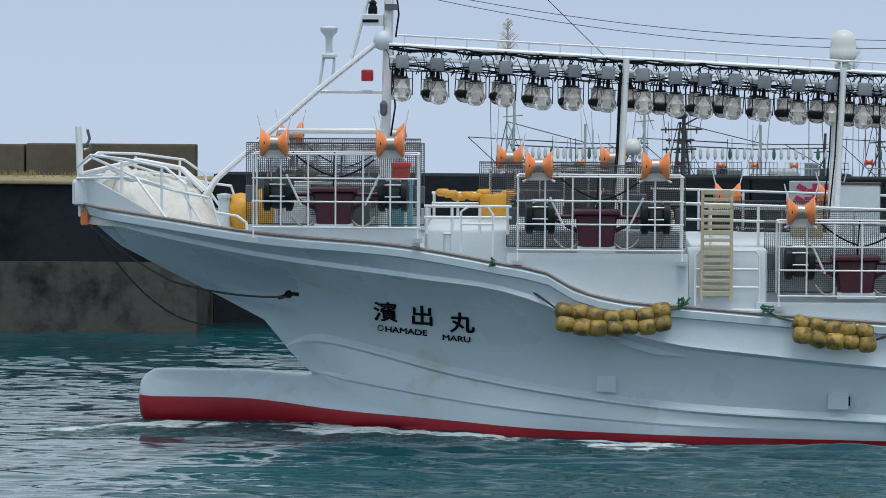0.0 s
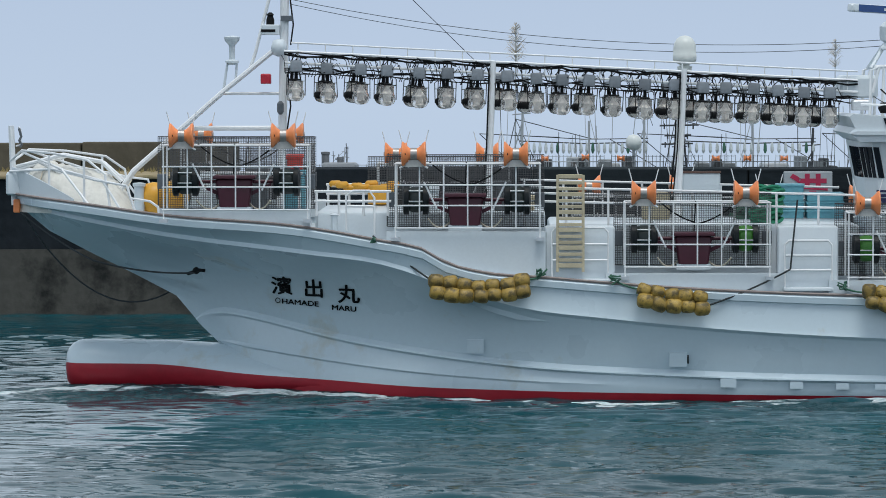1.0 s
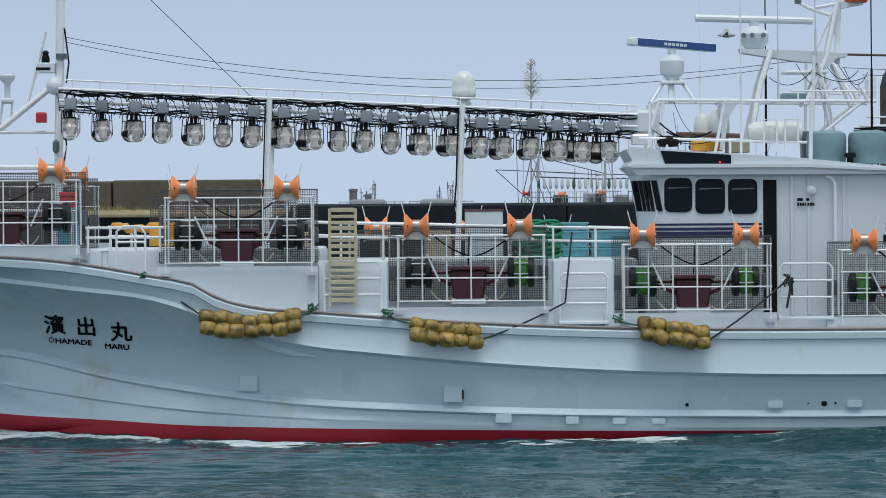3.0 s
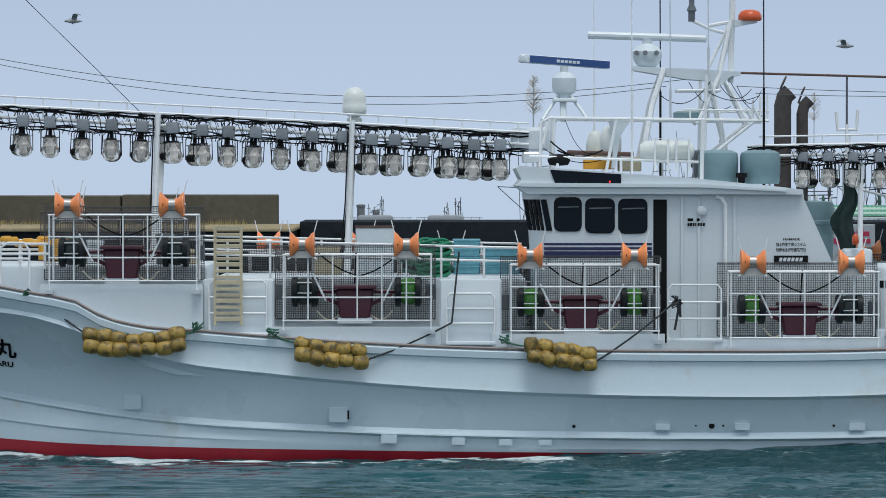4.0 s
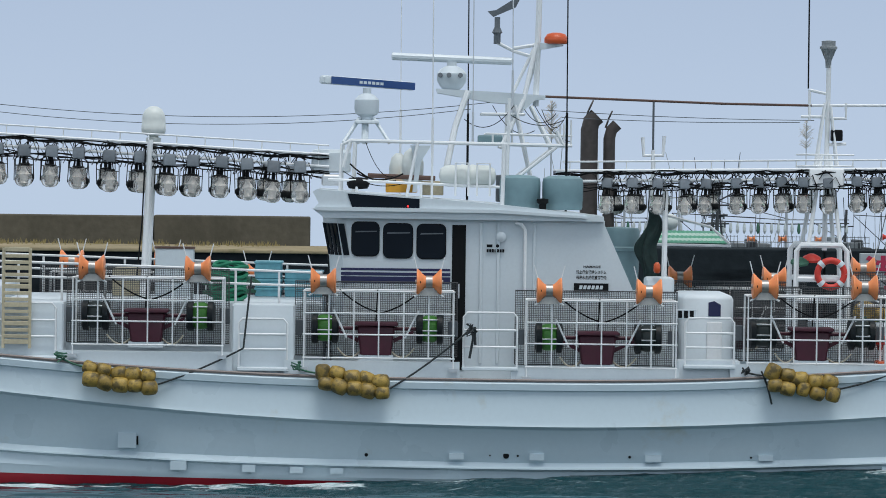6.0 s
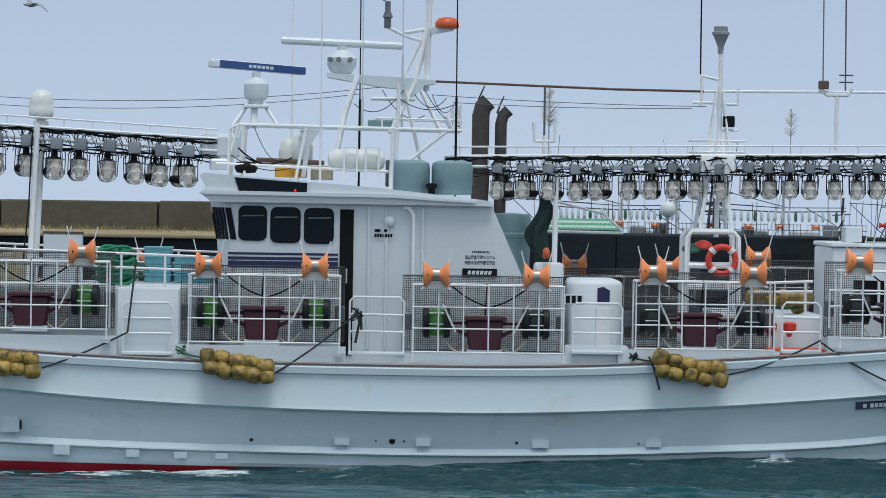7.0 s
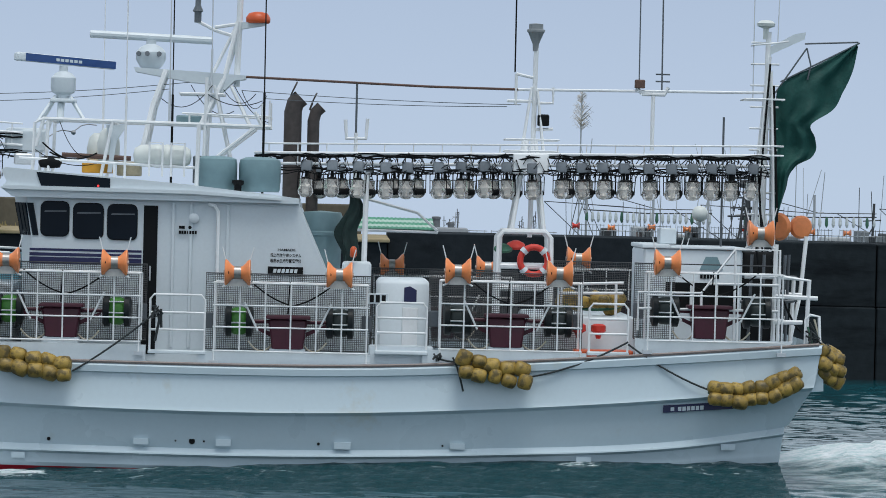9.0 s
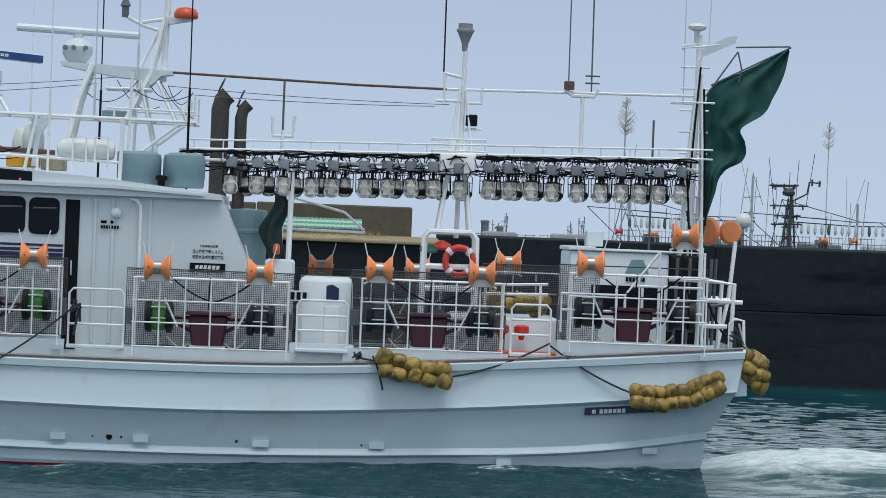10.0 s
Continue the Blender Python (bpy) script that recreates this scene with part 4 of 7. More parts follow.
def lamp_row(xs, top, y, k, rnd):
    housing, bulb, guard, core = lamp_meshes(k)
    small = Form()
    small.box(-0.06 * k, 0.06 * k, -0.06 * k, 0.06 * k, -0.31 * k, -0.20 * k, 0, 0.015)
    small = small.mesh("fishing_lamp", [LAMP_GREY], 40)
    shield = Form()
    shield.lathe([(0.12 * k, -0.61 * k), (0.146 * k, -0.635 * k), (0.149 * k, -0.69 * k), (0.135 * k, -0.73 * k)], n=14)
    shield = shield.mesh("reflector", [BLACK], 50)
    for x in xs:
        lamp = part("fishing_lamp", small if y > 0 else housing, None, boat, "grey fishing lamp with a clear glass bulb",
                    at=pose(x + rnd.uniform(-0.025, 0.025), y, top(x) - 0.02 + rnd.uniform(-0.012, 0.012), rnd.uniform(-3, 3), rnd.uniform(-4, 4), rnd.uniform(-15, 15)))
        part("bulb", bulb, None, lamp)
        part("guard", guard, None, lamp)
        part("arc_tube", core, None, lamp)
        if y > 0:
            part("reflector", shield, None, lamp)


def lamp_beam(x0, x1, top, xs, k, seed, shift):
    """A double row of lamps on their pipes; shift: how far the second row stands aft of the first."""
    rnd = random.Random(seed)
    for y in (-0.42, 0.42):
        lamp_row([x + (shift if y > 0 else 0) for x in xs], top, y, k, rnd)
        pipes("lamp_beam", [[(x, y, top(x)) for x in np.linspace(x0, x1, 5)]], 0.022, label="white pipe that carries the fishing lamps")
        pipes("lamp_beam", [[(x, y, top(x) - 0.19 * k) for x in np.linspace(x0, x1, 5)]], 0.020, label="lower white lamp pipe")
        form = Form()
        for u in range(5):
            pts = []
            n = 60
            dz = (-0.03, -0.06, -0.27, -0.31, -0.36)[u] * k
            for q in range(n + 1):
                x = x0 + (x1 - x0) * q / n
                pts.append((x, y - 0.03 + 0.02 * math.sin(q * 1.7 + u), top(x) + dz + 0.012 * math.sin(q * 1.1 + u * 2.1) + rnd.uniform(-0.016, 0.016)))
            form.tube(pts, (0.010, 0.014, 0.008, 0.010, 0.007)[u], 4)
        for x in xs:
            a = rnd.uniform(-0.04, 0.04)
            form.tube([(x + 0.05, y - 0.05, top(x) - 0.2), (x + 0.13, y - 0.06, top(x) - 0.12 + a), (x + 0.2, y - 0.05, top(x) - 0.3 * k), (x + 0.16, y - 0.05, top(x) - 0.42 * k)], 0.007, 4)
            form.tube([(x - 0.04, y - 0.06, top(x) - 0.31 * k), (x - 0.15 + a, y - 0.07, top(x) - 0.36 * k), (x - 0.19, y - 0.04, top(x) - 0.10 + a), (x - 0.23, y, top(x) - 0.05)], 0.006, 4)
            form.tube([(x - 0.1, y - 0.05, top(x) - 0.14), (x - 0.02, y - 0.08, top(x) - 0.03 + a), (x + 0.09, y - 0.05, top(x) - 0.1)], 0.009, 4)
        part("lamp_cable", form, BLACK, boat, "tangled black lamp cables")
    form = Form()
    posts = np.arange(x0 + 0.2, x1, 0.40)
    for x in posts:
        form.tube([(x, -0.42, top(x) - 0.18), (x, -0.42, top(x) + 0.13)], 0.010, 5)
        form.tube([(x, -0.42, top(x)), (x, 0.42, top(x))], 0.013, 5)
    form.tube([(x, -0.42, top(x) + 0.13) for x in np.linspace(x0 + 0.1, x1, 5)], 0.013, 6)
    part("beam_rail", form, PIPE_WHITE, boat, "thin white rail above the lamps", smooth=True)


fore_top = lambda x: 4.80 - 0.052 * (x - 1.8)
aft_top = lambda x: 4.18 + 0.018 * (x - 13)
lamp_beam(1.65, 10.0, fore_top, [1.84, 2.29, 2.74, 3.17, 3.62, 4.06, 4.47, 4.88, 5.3, 5.71, 6.1, 6.5, 6.9, 7.35, 7.76, 8.12, 8.49, 8.86, 9.23, 9.57], 0.88, 3, -0.11)
lamp_beam(13.2, 20.35, aft_top, [13.95, 14.3, 14.66, 15.03, 15.35, 15.74, 16.07, 16.4, 16.69, 17.02, 17.45, 17.74, 18.03, 18.33, 18.64, 18.96, 19.27, 19.55, 19.83, 20.12], 0.76, 8, 0.13)
for x, top in ((4.7, 4.66), (7.48, 4.55)):
    for y in (-0.46, 0.46):
        pipes("beam_post", [[(x - 0.1, y, 2.0), (x, y, top)]], 0.042, label="white post under the lamp row", n=10)
        pipes("post_cable", [[(x - 0.17, y - 0.03, 2.6), (x - 0.1, y - 0.05, 3.4), (x - 0.06, y - 0.05, top - 0.1)]], 0.011, mat=BLACK, n=5)
form = Form()
form.lathe([(0.1, 4.5), (0.11, 4.58), (0.06, 4.6), (0.15, 4.64), (0.168, 4.66), (0.174, 4.70), (0.174, 4.76), (0.168, 4.77), (0.168, 4.85), (0.155, 4.92), (0.12, 4.985), (0.06, 5.025), (0.005, 5.035)], pose(7.5, -0.1, 0), 24)
part("radome", form, CREAM_DOME, boat, "white satellite dome on its post", smooth=50)
form = Form()
form.box(9.75, 10.3, -0.4, 0.4, 4.12, 4.45, 0, 0.05)
part("beam_anchor", form, WHITE, boat, "white box where the lamp row meets the gantry")
form = Form()
form.box(9.9, 10.18, -0.62, -0.4, 3.94, 4.1, 0, 0.03)
part("flood_lamp", form, STEEL, boat, "steel flood lamp")

# ---- gantry, radars and aerials over the wheelhouse ----
gy = 0.62
for s in (-1, 1):
    pipes("gantry", [[(10.16, s * gy, 3.85), (10.18, s * gy, 4.52), (10.3, s * gy, 4.58), (13.42, s * gy, 4.54)], [(10.34, s * gy, 3.85), (10.36, s * gy, 4.56)],
                     [(12.5, s * gy, 3.65), (12.53, s * gy, 5.2)], [(13.3, s * gy, 4.54), (13.2, s * gy, 4.74)], [(11.1, s * gy, 3.8), (11.25, s * gy, 4.57)],
                     [(12.55, s * gy, 4.0), (13.2, s * gy, 4.52)], [(10.3, s * gy, 4.58), (10.2, s * gy, 4.2)]], 0.024, label="white pipe gantry over the wheelhouse roof")
    pipes("gantry_rail", [[(12.2, s * gy, 4.7), (13.42, s * gy, 4.68)], [(12.3, s * gy, 4.55), (12.3, s * gy, 4.7)], [(13.4, s * gy, 4.54), (13.4, s * gy, 4.9)], [(13.3, s * gy, 4.54), (13.3, s * gy, 4.86)]], 0.014)
for x in (10.4, 11.2, 12.0, 12.8, 13.35):
    pipes("gantry_cross", [[(x, -gy, 4.56), (x, gy, 4.56)]], 0.026)
for s in (-1, 1):
    pipes("mast_leg", [[(11.62, s * 0.5, 4.0), (11.78, s * 0.35, 4.8), (11.95, s * 0.25, 5.3)]], 0.042)
    pipes("mast_leg", [[(12.42, s * 0.4, 4.5), (12.75, s * 0.2, 5.2), (12.92, s * 0.12, 6.0)]], 0.032)
    pipes("mast_leg", [[(12.62, s * 0.35, 5.1), (12.88, s * 0.3, 4.0)], [(13.15, s * 0.4, 4.5), (12.85, s * 0.2, 5.1)]], 0.024)
pipes("upper_mast", [[(12.92, 0, 5.1), (12.97, 0, 7.3)]], 0.045, label="white upper mast", n=10)
pipes("mast_brace", [[(12.55, 0, 5.2), (12.95, 0, 6.05)], [(12.75, 0.1, 5.2), (12.96, 0, 5.9)]], 0.026)
form = Form()
form.plate([(11.5, 5.33), (11.52, 5.27), (12.3, 5.14), (12.6, 5.12), (12.72, 5.0), (12.9, 5.18), (13.05, 5.2), (13.05, 5.25), (12.4, 5.29)], -0.22, 0.22)
part("radar_platform", form, WHITE, boat, "white wedge-shaped radar platform", smooth=25)
form = Form()
form.lathe([(0.1, 5.31), (0.16, 5.36), (0.21, 5.45), (0.21, 5.55), (0.15, 5.62), (0.07, 5.66), (0.07, 5.72)], pose(11.72, 0, 0), 18)
unit = part("radar_unit", form, WHITE, boat, "white radar scanner with a long bar", smooth=35)
form = Form()
form.lathe([(0.02, -0.86), (0.055, -0.85), (0.055, 0.85), (0.02, 0.86)], pose(11.72, 0.03, 5.76, 0, 91.8, 0), 10)
part("scanner_bar", form, WHITE, unit, smooth=30)
form = Form()
for x, y in ((11.56, -0.16), (11.68, -0.2), (11.84, -0.18)):
    form.lathe([(0.035, 0), (0.035, 0.02)], pose(x, y, 5.52, 75, 0, (x - 11.72) * 120), 8)
part("vent", form, DARK_GREY, unit)
form = Form()
form.lathe([(0.09, 4.86), (0.09, 4.92), (0.16, 4.96), (0.175, 5.02), (0.175, 5.16), (0.12, 5.22), (0.06, 5.25), (0.06, 5.33)], pose(10.52, -0.1, 0), 18)
form.tube([(10.2, -0.35, 4.55), (10.42, -0.15, 4.9)], 0.03, 6)
form.tube([(10.85, -0.35, 4.55), (10.62, -0.15, 4.9)], 0.03, 6)
form.tube([(10.2, 0.2, 4.55), (10.42, -0.05, 4.9)], 0.03, 6)
form.tube([(10.5, -0.3, 4.55), (10.5, -0.12, 4.9)], 0.05, 8)
form.box(10.35, 10.7, -0.3, 0.1, 4.82, 4.87, 0, 0.02)
unit = part("radar_unit", form, WHITE, boat, "white radar scanner with a blue-faced bar", smooth=35)
a, b = Vector((9.88, -0.42, 5.43)), Vector((11.18, 0.6, 5.37))
yaw = math.degrees(math.atan2(b.y - a.y, b.x - a.x))
bar = pose((a.x + b.x) / 2, (a.y + b.y) / 2, 5.40, 0, 2.2, yaw)
half = (b - a).length / 2
form = Form()
form.box(-half, half, -0.055, 0.07, -0.055, 0.065, 0, 0.03)
scanner = part("scanner_bar", form, WHITE, unit, at=bar, smooth=30)
form = Form()
form.box(-half + 0.13, half - 0.02, -0.064, -0.056, -0.05, 0.055)
face = part("bar_face", form, BLUE, scanner)
form = Form()
for k in range(6):
    form.box(-0.2 + 0.075 * k, -0.2 + 0.075 * k + 0.055, -0.067, -0.063, -0.018, 0.022)
part("maker_mark", form, WHITE, unit, at=bar)
form = Form()
form.lathe([(0.05, 5.98), (0.05, 6.12), (0.075, 6.14), (0.04, 6.22), (0.04, 6.36)], pose(12.36, 0, 0), 10)
form.plate([(12.3, 6.36), (12.62, 6.5), (12.68, 6.62), (12.56, 6.6), (12.34, 6.46), (12.22, 6.44)], -0.02, 0.02)
part("wind_vane", form, DARK_GREY, boat, "grey wind vane", smooth=30)
pipes("vane_arm", [[(12.36, 0, 6.0), (12.6, 0, 5.88), (12.95, 0, 5.78)], [(12.6, 0, 5.92), (12.95, 0, 5.98)]], 0.026)
form = Form()
form.plate([(12.97, 5.9), (13.3, 5.96), (13.3, 5.99), (12.97, 6.0)], -0.08, 0.08)
part("beacon_arm", form, WHITE, boat)
form = Form()
form.lathe([(0.15, 5.99), (0.17, 6.01), (0.17, 6.07), (0.13, 6.13), (0.05, 6.15), (0.005, 6.152)], pose(13.2, 0, 0), 18)
part("beacon", form, ORANGE_RED, boat, "orange-red rotating beacon", smooth=50)
for x, y, z0, z1, r, mt in ((11.0, 1.15, 4.55, 9.5, 0.008, PIPE_WHITE), (11.45, -1.0, 4.4, 9.5, 0.010, PIPE_WHITE), (11.98, 1.2, 4.5, 9.5, 0.010, BLACK), (12.02, -0.55, 4.5, 9.5, 0.009, STEEL),
                            (12.58, -0.3, 5.1, 9.5, 0.009, STEEL), (13.33, -0.85, 4.5, 9.5, 0.010, BLACK)):
    pipes("whip_aerial", [[(x, y, z0 + 0.5), (x - 0.02, y, z1)]], r, mat=mt, label="thin whip aerial", n=5)
    pipes("aerial_base", [[(x, y, 3.62 if abs(y) > 0.8 else 4.55), (x, y, z0 + 0.5)]], 0.018, mat=mt)
form = Form()
form.lathe([(0.01, -0.4), (0.1, -0.38), (0.15, -0.3), (0.157, -0.1), (0.162, -0.09), (0.162, -0.05), (0.157, -0.04), (0.157, 0.04), (0.162, 0.05), (0.162, 0.09), (0.157, 0.1), (0.15, 0.3), (0.1, 0.38), (0.01, 0.4)],
           pose(11.95, -0.8, 4.1, 0, 90, 0), 20)
raft = part("life_raft", form, CREAM_DOME, boat, "white life raft canister in a cradle", smooth=35)
for x in (11.78, 12.08):
    form = Form()
    form.tube([(x, -0.98, 3.82), (x, -0.98, 4.28), (x + 0.18, -0.98, 4.28), (x + 0.18, -0.98, 3.82)], 0.016, 6)
    part("cradle", form, PIPE_WHITE, raft, smooth=True)
for x, y, z, r in ((11.18, -0.3, 4.22, 0.15), (10.98, 0.2, 4.15, 0.13)):
    form = Form()
    form.lathe([(r * 0.7, -0.24), (r, -0.18), (r * 1.05, 0.05), (r * 0.8, 0.2), (r * 0.3, 0.26)], pose(x, y, z), 16)
    part("search_lamp", form, CREAM_DOME, boat, "white search lamp housing", smooth=50)
form = Form()
form.box(10.8, 11.25, -0.1, 0.25, 3.85, 4.0, 0, 0.02)
part("fish_crate", form, BUOY_YELLOW, boat, "ochre crate on the wheelhouse roof")
form = Form()
form.box(11.3, 11.62, -0.35, 0.2, 3.82, 4.02, 0, 0.02)
part("roof_locker", form, WOOD, boat, "buff wooden box on the wheelhouse roof")
form = Form()
form.lathe([(0.02, -0.16), (0.075, -0.13), (0.085, 0), (0.075, 0.13), (0.02, 0.16)], pose(10.42, -0.85, 3.98, 0, 90, 0), 12)
part("roof_float", form, BLACK, boat, "dark roll lashed to the roof rail", smooth=40)
form = Form()
form.box(12.36, 12.62, -0.55, -0.2, 3.74, 4.12, 0, 0.02)
part("battery_box", form, DARK_GREY, boat, "dark grey box beside the roof tanks")
pipes("roof_boom", [[(10.55, -0.5, 4.09), (11.5, -0.45, 4.06)]], 0.035, mat=BROWN_BOX)
for run in (arc((10.3, -0.75, 4.25), (10.95, -0.75, 4.02), 0.1), arc((10.4, -0.75, 4.12), (11.05, -0.7, 4.12), 0.09)):
    pipes("roof_cable", [run], 0.012, mat=BLACK, n=5)
form = Form()
form.plate([(11.14, 4.52), (11.44, 4.52), (11.30, 4.30), (11.24, 3.86), (11.18, 3.86), (11.22, 4.30)], -0.5, -0.42)
part("lamp_bracket", form, WHITE, boat, "white flared bracket")
form = Form()
form.box(12.1, 12.45, -0.2, 0.1, 4.56, 4.68, 0, 0.02)
part("junction_box", form, TANK_GREY, boat)
for k, x in enumerate((12.69, 13.29)):
    form = Form()
    prof = [(0.265, 3.64), (0.28, 3.68), (0.28, 3.76), (0.288, 3.77), (0.288, 4.02), (0.275, 4.08), (0.2, 4.115), (0.02, 4.125)]
    form.lathe(prof, pose(x, -0.72, 0), 22)
    part("water_tank", form, TANK_GREY, boat, "blue-grey plastic tank on the roof", smooth=40)
form = Form()
form.lathe([(0.03, 3.6), (0.05, 3.64), (0.05, 3.72), (0.08, 3.74), (0.08, 3.79), (0.03, 3.8)], pose(13.0, -1.02, 0), 10)
part("tank_valve", form, BLACK, boat)
pipes("roof_post", [[(12.43, -1.05, 3.5), (12.45, -1.05, 4.55)]], 0.03)
pipes("roof_rail", [[(10.0, -0.9, 4.03), (12.4, -0.9, 3.95)], [(10.4, -0.9, 3.8), (10.4, -0.9, 4.0)], [(11.3, -0.9, 3.76), (11.3, -0.9, 3.98)]], 0.02)
for run in (arc((10.2, -0.7, 4.15), (11.1, -0.6, 4.0), 0.12), arc((10.5, -0.6, 4.6), (10.95, -0.5, 4.1), 0.2), arc((12.5, -0.5, 5.0), (13.3, -0.5, 4.9), 0.12),
            arc((11.9, -0.4, 4.9), (12.6, -0.4, 5.1), 0.2), arc((12.9, -0.3, 5.1), (13.4, -0.3, 4.6), 0.1), arc((12.3, -0.3, 5.1), (12.9, -0.3, 4.75), 0.18), arc((12.75, -0.3, 5.05), (13.2, -0.3, 5.0), 0.16),
            arc((13.0, -0.2, 5.05), (13.35, -0.2, 4.98), 0.22)):
    pipes("roof_cable", [run], 0.006, mat=BLACK, n=4)
pipes("mast_shelf", [[(12.15, -0.3, 4.98), (12.75, -0.3, 4.98)], [(12.15, 0.3, 4.98), (12.75, 0.3, 4.98)], [(12.15, -0.3, 4.98), (12.15, 0.3, 4.98)], [(12.75, -0.3, 4.98), (12.75, 0.3, 4.98)]], 0.02)
# exhausts
for x, y, r, top, name in ((13.71, 0.4, 0.125, 4.78, "exhaust_pipe"), (14.0, 0.45, 0.085, 4.66, "exhaust_pipe")):
    form = Form()
    form.tube([(x, y, 2.6), (x, y, top), (x + 0.03, y, top + 0.12), (x + 0.11, y, top + 0.2)], r, 16)
    ob = part(name, form, SOOT, boat, "soot-blackened exhaust pipe", smooth=40)
    form = Form()
    form.lathe([(r * 0.8, 0), (r * 0.8, 0.02)], pose(x + 0.02, y, top + 0.33, 0, -65, 0), 14)
    form.tube([(x - 0.06, y, top + 0.15), (x - 0.02, y, top + 0.26)], 0.015, 5)
    part("flap", form, SOOT, ob)
# wires and stays
pipes("stay_wire", [arc((1.72, 0, 5.57), (12.3, 0, 5.15), 0.44, 24)], 0.005, mat=DARK_GREY, n=4)
pipes("stay_wire", [arc((1.72, 0.1, 5.5), (12.0, 0.1, 5.05), 0.46, 24)], 0.005, mat=DARK_GREY, n=4)
pipes("stay_wire", [[(1.68, 0, 7.35), (4.42, -0.3, 4.68)]], 0.005, mat=BLACK, n=4)
pipes("stay_wire", [arc((13.0, 0, 5.05), (16.9, 0.1, 4.95), 0.03)], 0.005, mat=DARK_GREY, n=4)
pipes("stay_wire", [arc((13.3, 0.2, 4.95), (16.7, 0.1, 4.92), 0.03)], 0.005, mat=DARK_GREY, n=4)
pipes("stay_rod", [[(13.05, 0, 5.24), (15.6, 0, 5.17), (16.85, 0, 5.16)]], 0.018, mat=BROWN_BOX)
pipes("stay_rod", [[(16.85, 0, 5.16), (20.35, 0, 5.2)]], 0.02)
pipes("stay_hanger", [[(14.6, 0, 5.2), (14.6, 0, 4.45)]], 0.016, mat=DARK_GREY)
pipes("stay_hanger", [[(14.45, 0, 4.68), (14.47, 0, 4.42), (14.74, 0, 4.42), (14.76, 0, 4.7)], [(14.6, 0, 4.5), (14.6, 0, 3.0)]], 0.028)

# ---- deck trunks, rails, ladder and small gear of the fore deck ----
for x0, x1, z1, hw in ((2.15, 5.45, 2.5, 1.4), (5.5, 9.95, 2.32, 1.4)):
    form = Form()
    form.box(x0, x1, -hw, hw, 1.75 if x0 < 4 else 1.1, z1, 0, 0.05)
    part("deck_trunk", form, WHITE, boat, "white raised deck trunk", smooth=30)
for x0, x1, z0, z1 in ((5.54, 6.33, 1.62, 2.3), (8.83, 9.49, 1.5, 2.12), (11.9, 12.63, 1.54, 2.24), (14.93, 15.6, 1.6, 2.2), (17.78, 18.3, 1.65, 2.25)):
    y = -2.14
    if x0 < 11 or 14 < x0 < 15:
        form = Form()
        form.box(x0 - 0.1, x1 + 0.1, -2.06, -1.7, rail_z(x0) - 0.3, (2.32 if x0 < 11 else 1.62), 0, 0.03)
        part("side_panel", form, WHITE, boat, "white side panel between two cages", smooth=30)
    runs = [[(x0, y, z0 - 0.05), (x0, y, z1 - 0.06), (x0 + 0.05, y, z1), (x1 - 0.05, y, z1), (x1, y, z1 - 0.06), (x1, y, z0 - 0.05)]]
    runs += [[(x0, y, z0 + (z1 - z0) * u), (x1, y, z0 + (z1 - z0) * u)] for u in (0.33, 0.66)]
    pipes("boarding_rail", runs, 0.016, label="white boarding rail with rungs")
    form = Form()
    form.box(x0 - 0.02, x1 + 0.02, -2.2, -2.02, z0 - 0.09, z0 - 0.04, 0, 0.015)
    part("step", form, WHITE, boat)
form = Form()
for x in (5.62, 5.98):
    form.box(x - 0.02, x + 0.02, -2.19, -2.15, 1.68, 3.05)
ladder = part("ladder", form, WOOD, boat, "weathered wooden ladder standing on deck")
for k in range(16):
    z = 1.74 + k * 0.084
    form = Form()
    form.box(5.63, 5.97, -2.2, -2.165, z, z + (0.045 if k % 3 else 0.06), 0, 0.006)
    part("rung", form, WOOD, ladder)
# pipe rails on the fore trunk
for y in (-1.6, 1.6):
    pipes("trunk_rail", [[(2.15, y, 2.8), (3.25, y, 2.8)], [(2.15, y, 2.66), (3.25, y, 2.66)]] + [[(x, y, 2.45), (x, y, 2.8)] for x in (2.18, 2.5, 2.85, 3.2)], 0.02, label="white pipe rail")
pipes("hoop_rail", [[(2.62, -1.95, 2.25), (2.62, -1.95, 2.75), (2.72, -1.95, 2.82), (2.95, -1.95, 2.82), (3.02, -1.95, 2.72), (3.02, -1.95, 2.2)],
                    [(2.62, -1.95, 2.6), (3.02, -1.95, 2.6)]], 0.017)
form = Form()
form.lathe([(0.05, 2.2), (0.05, 2.46), (0.065, 2.48), (0.02, 2.5)], pose(2.45, -1.95, 0), 10)
part("mooring_bitt", form, WHITE, boat, smooth=35)
for y in (-1.5, 2.05):
    pipes("side_rail", [[(5.1, y, 2.86), (9.95, y, 2.74)], [(5.1, y, 2.66), (9.95, y, 2.55)]] + [[(x, y, 2.3), (x, y, 2.86 - 0.025 * (x - 5.1))] for x in np.arange(5.15, 9.95, 0.6)], 0.018,
          label="white pipe rail along the deck")
form = Form()
form.box(7.5, 8.06, 0.5, 0.62, 2.3, 3.0, 0, 0.02)
board = part("locker", form, WHITE, boat, "white upright locker with a dark edge")
form = Form()
form.box(7.49, 8.07, 0.49, 0.63, 3.0, 3.03)
part("lid", form, BROWN_BOX, board)
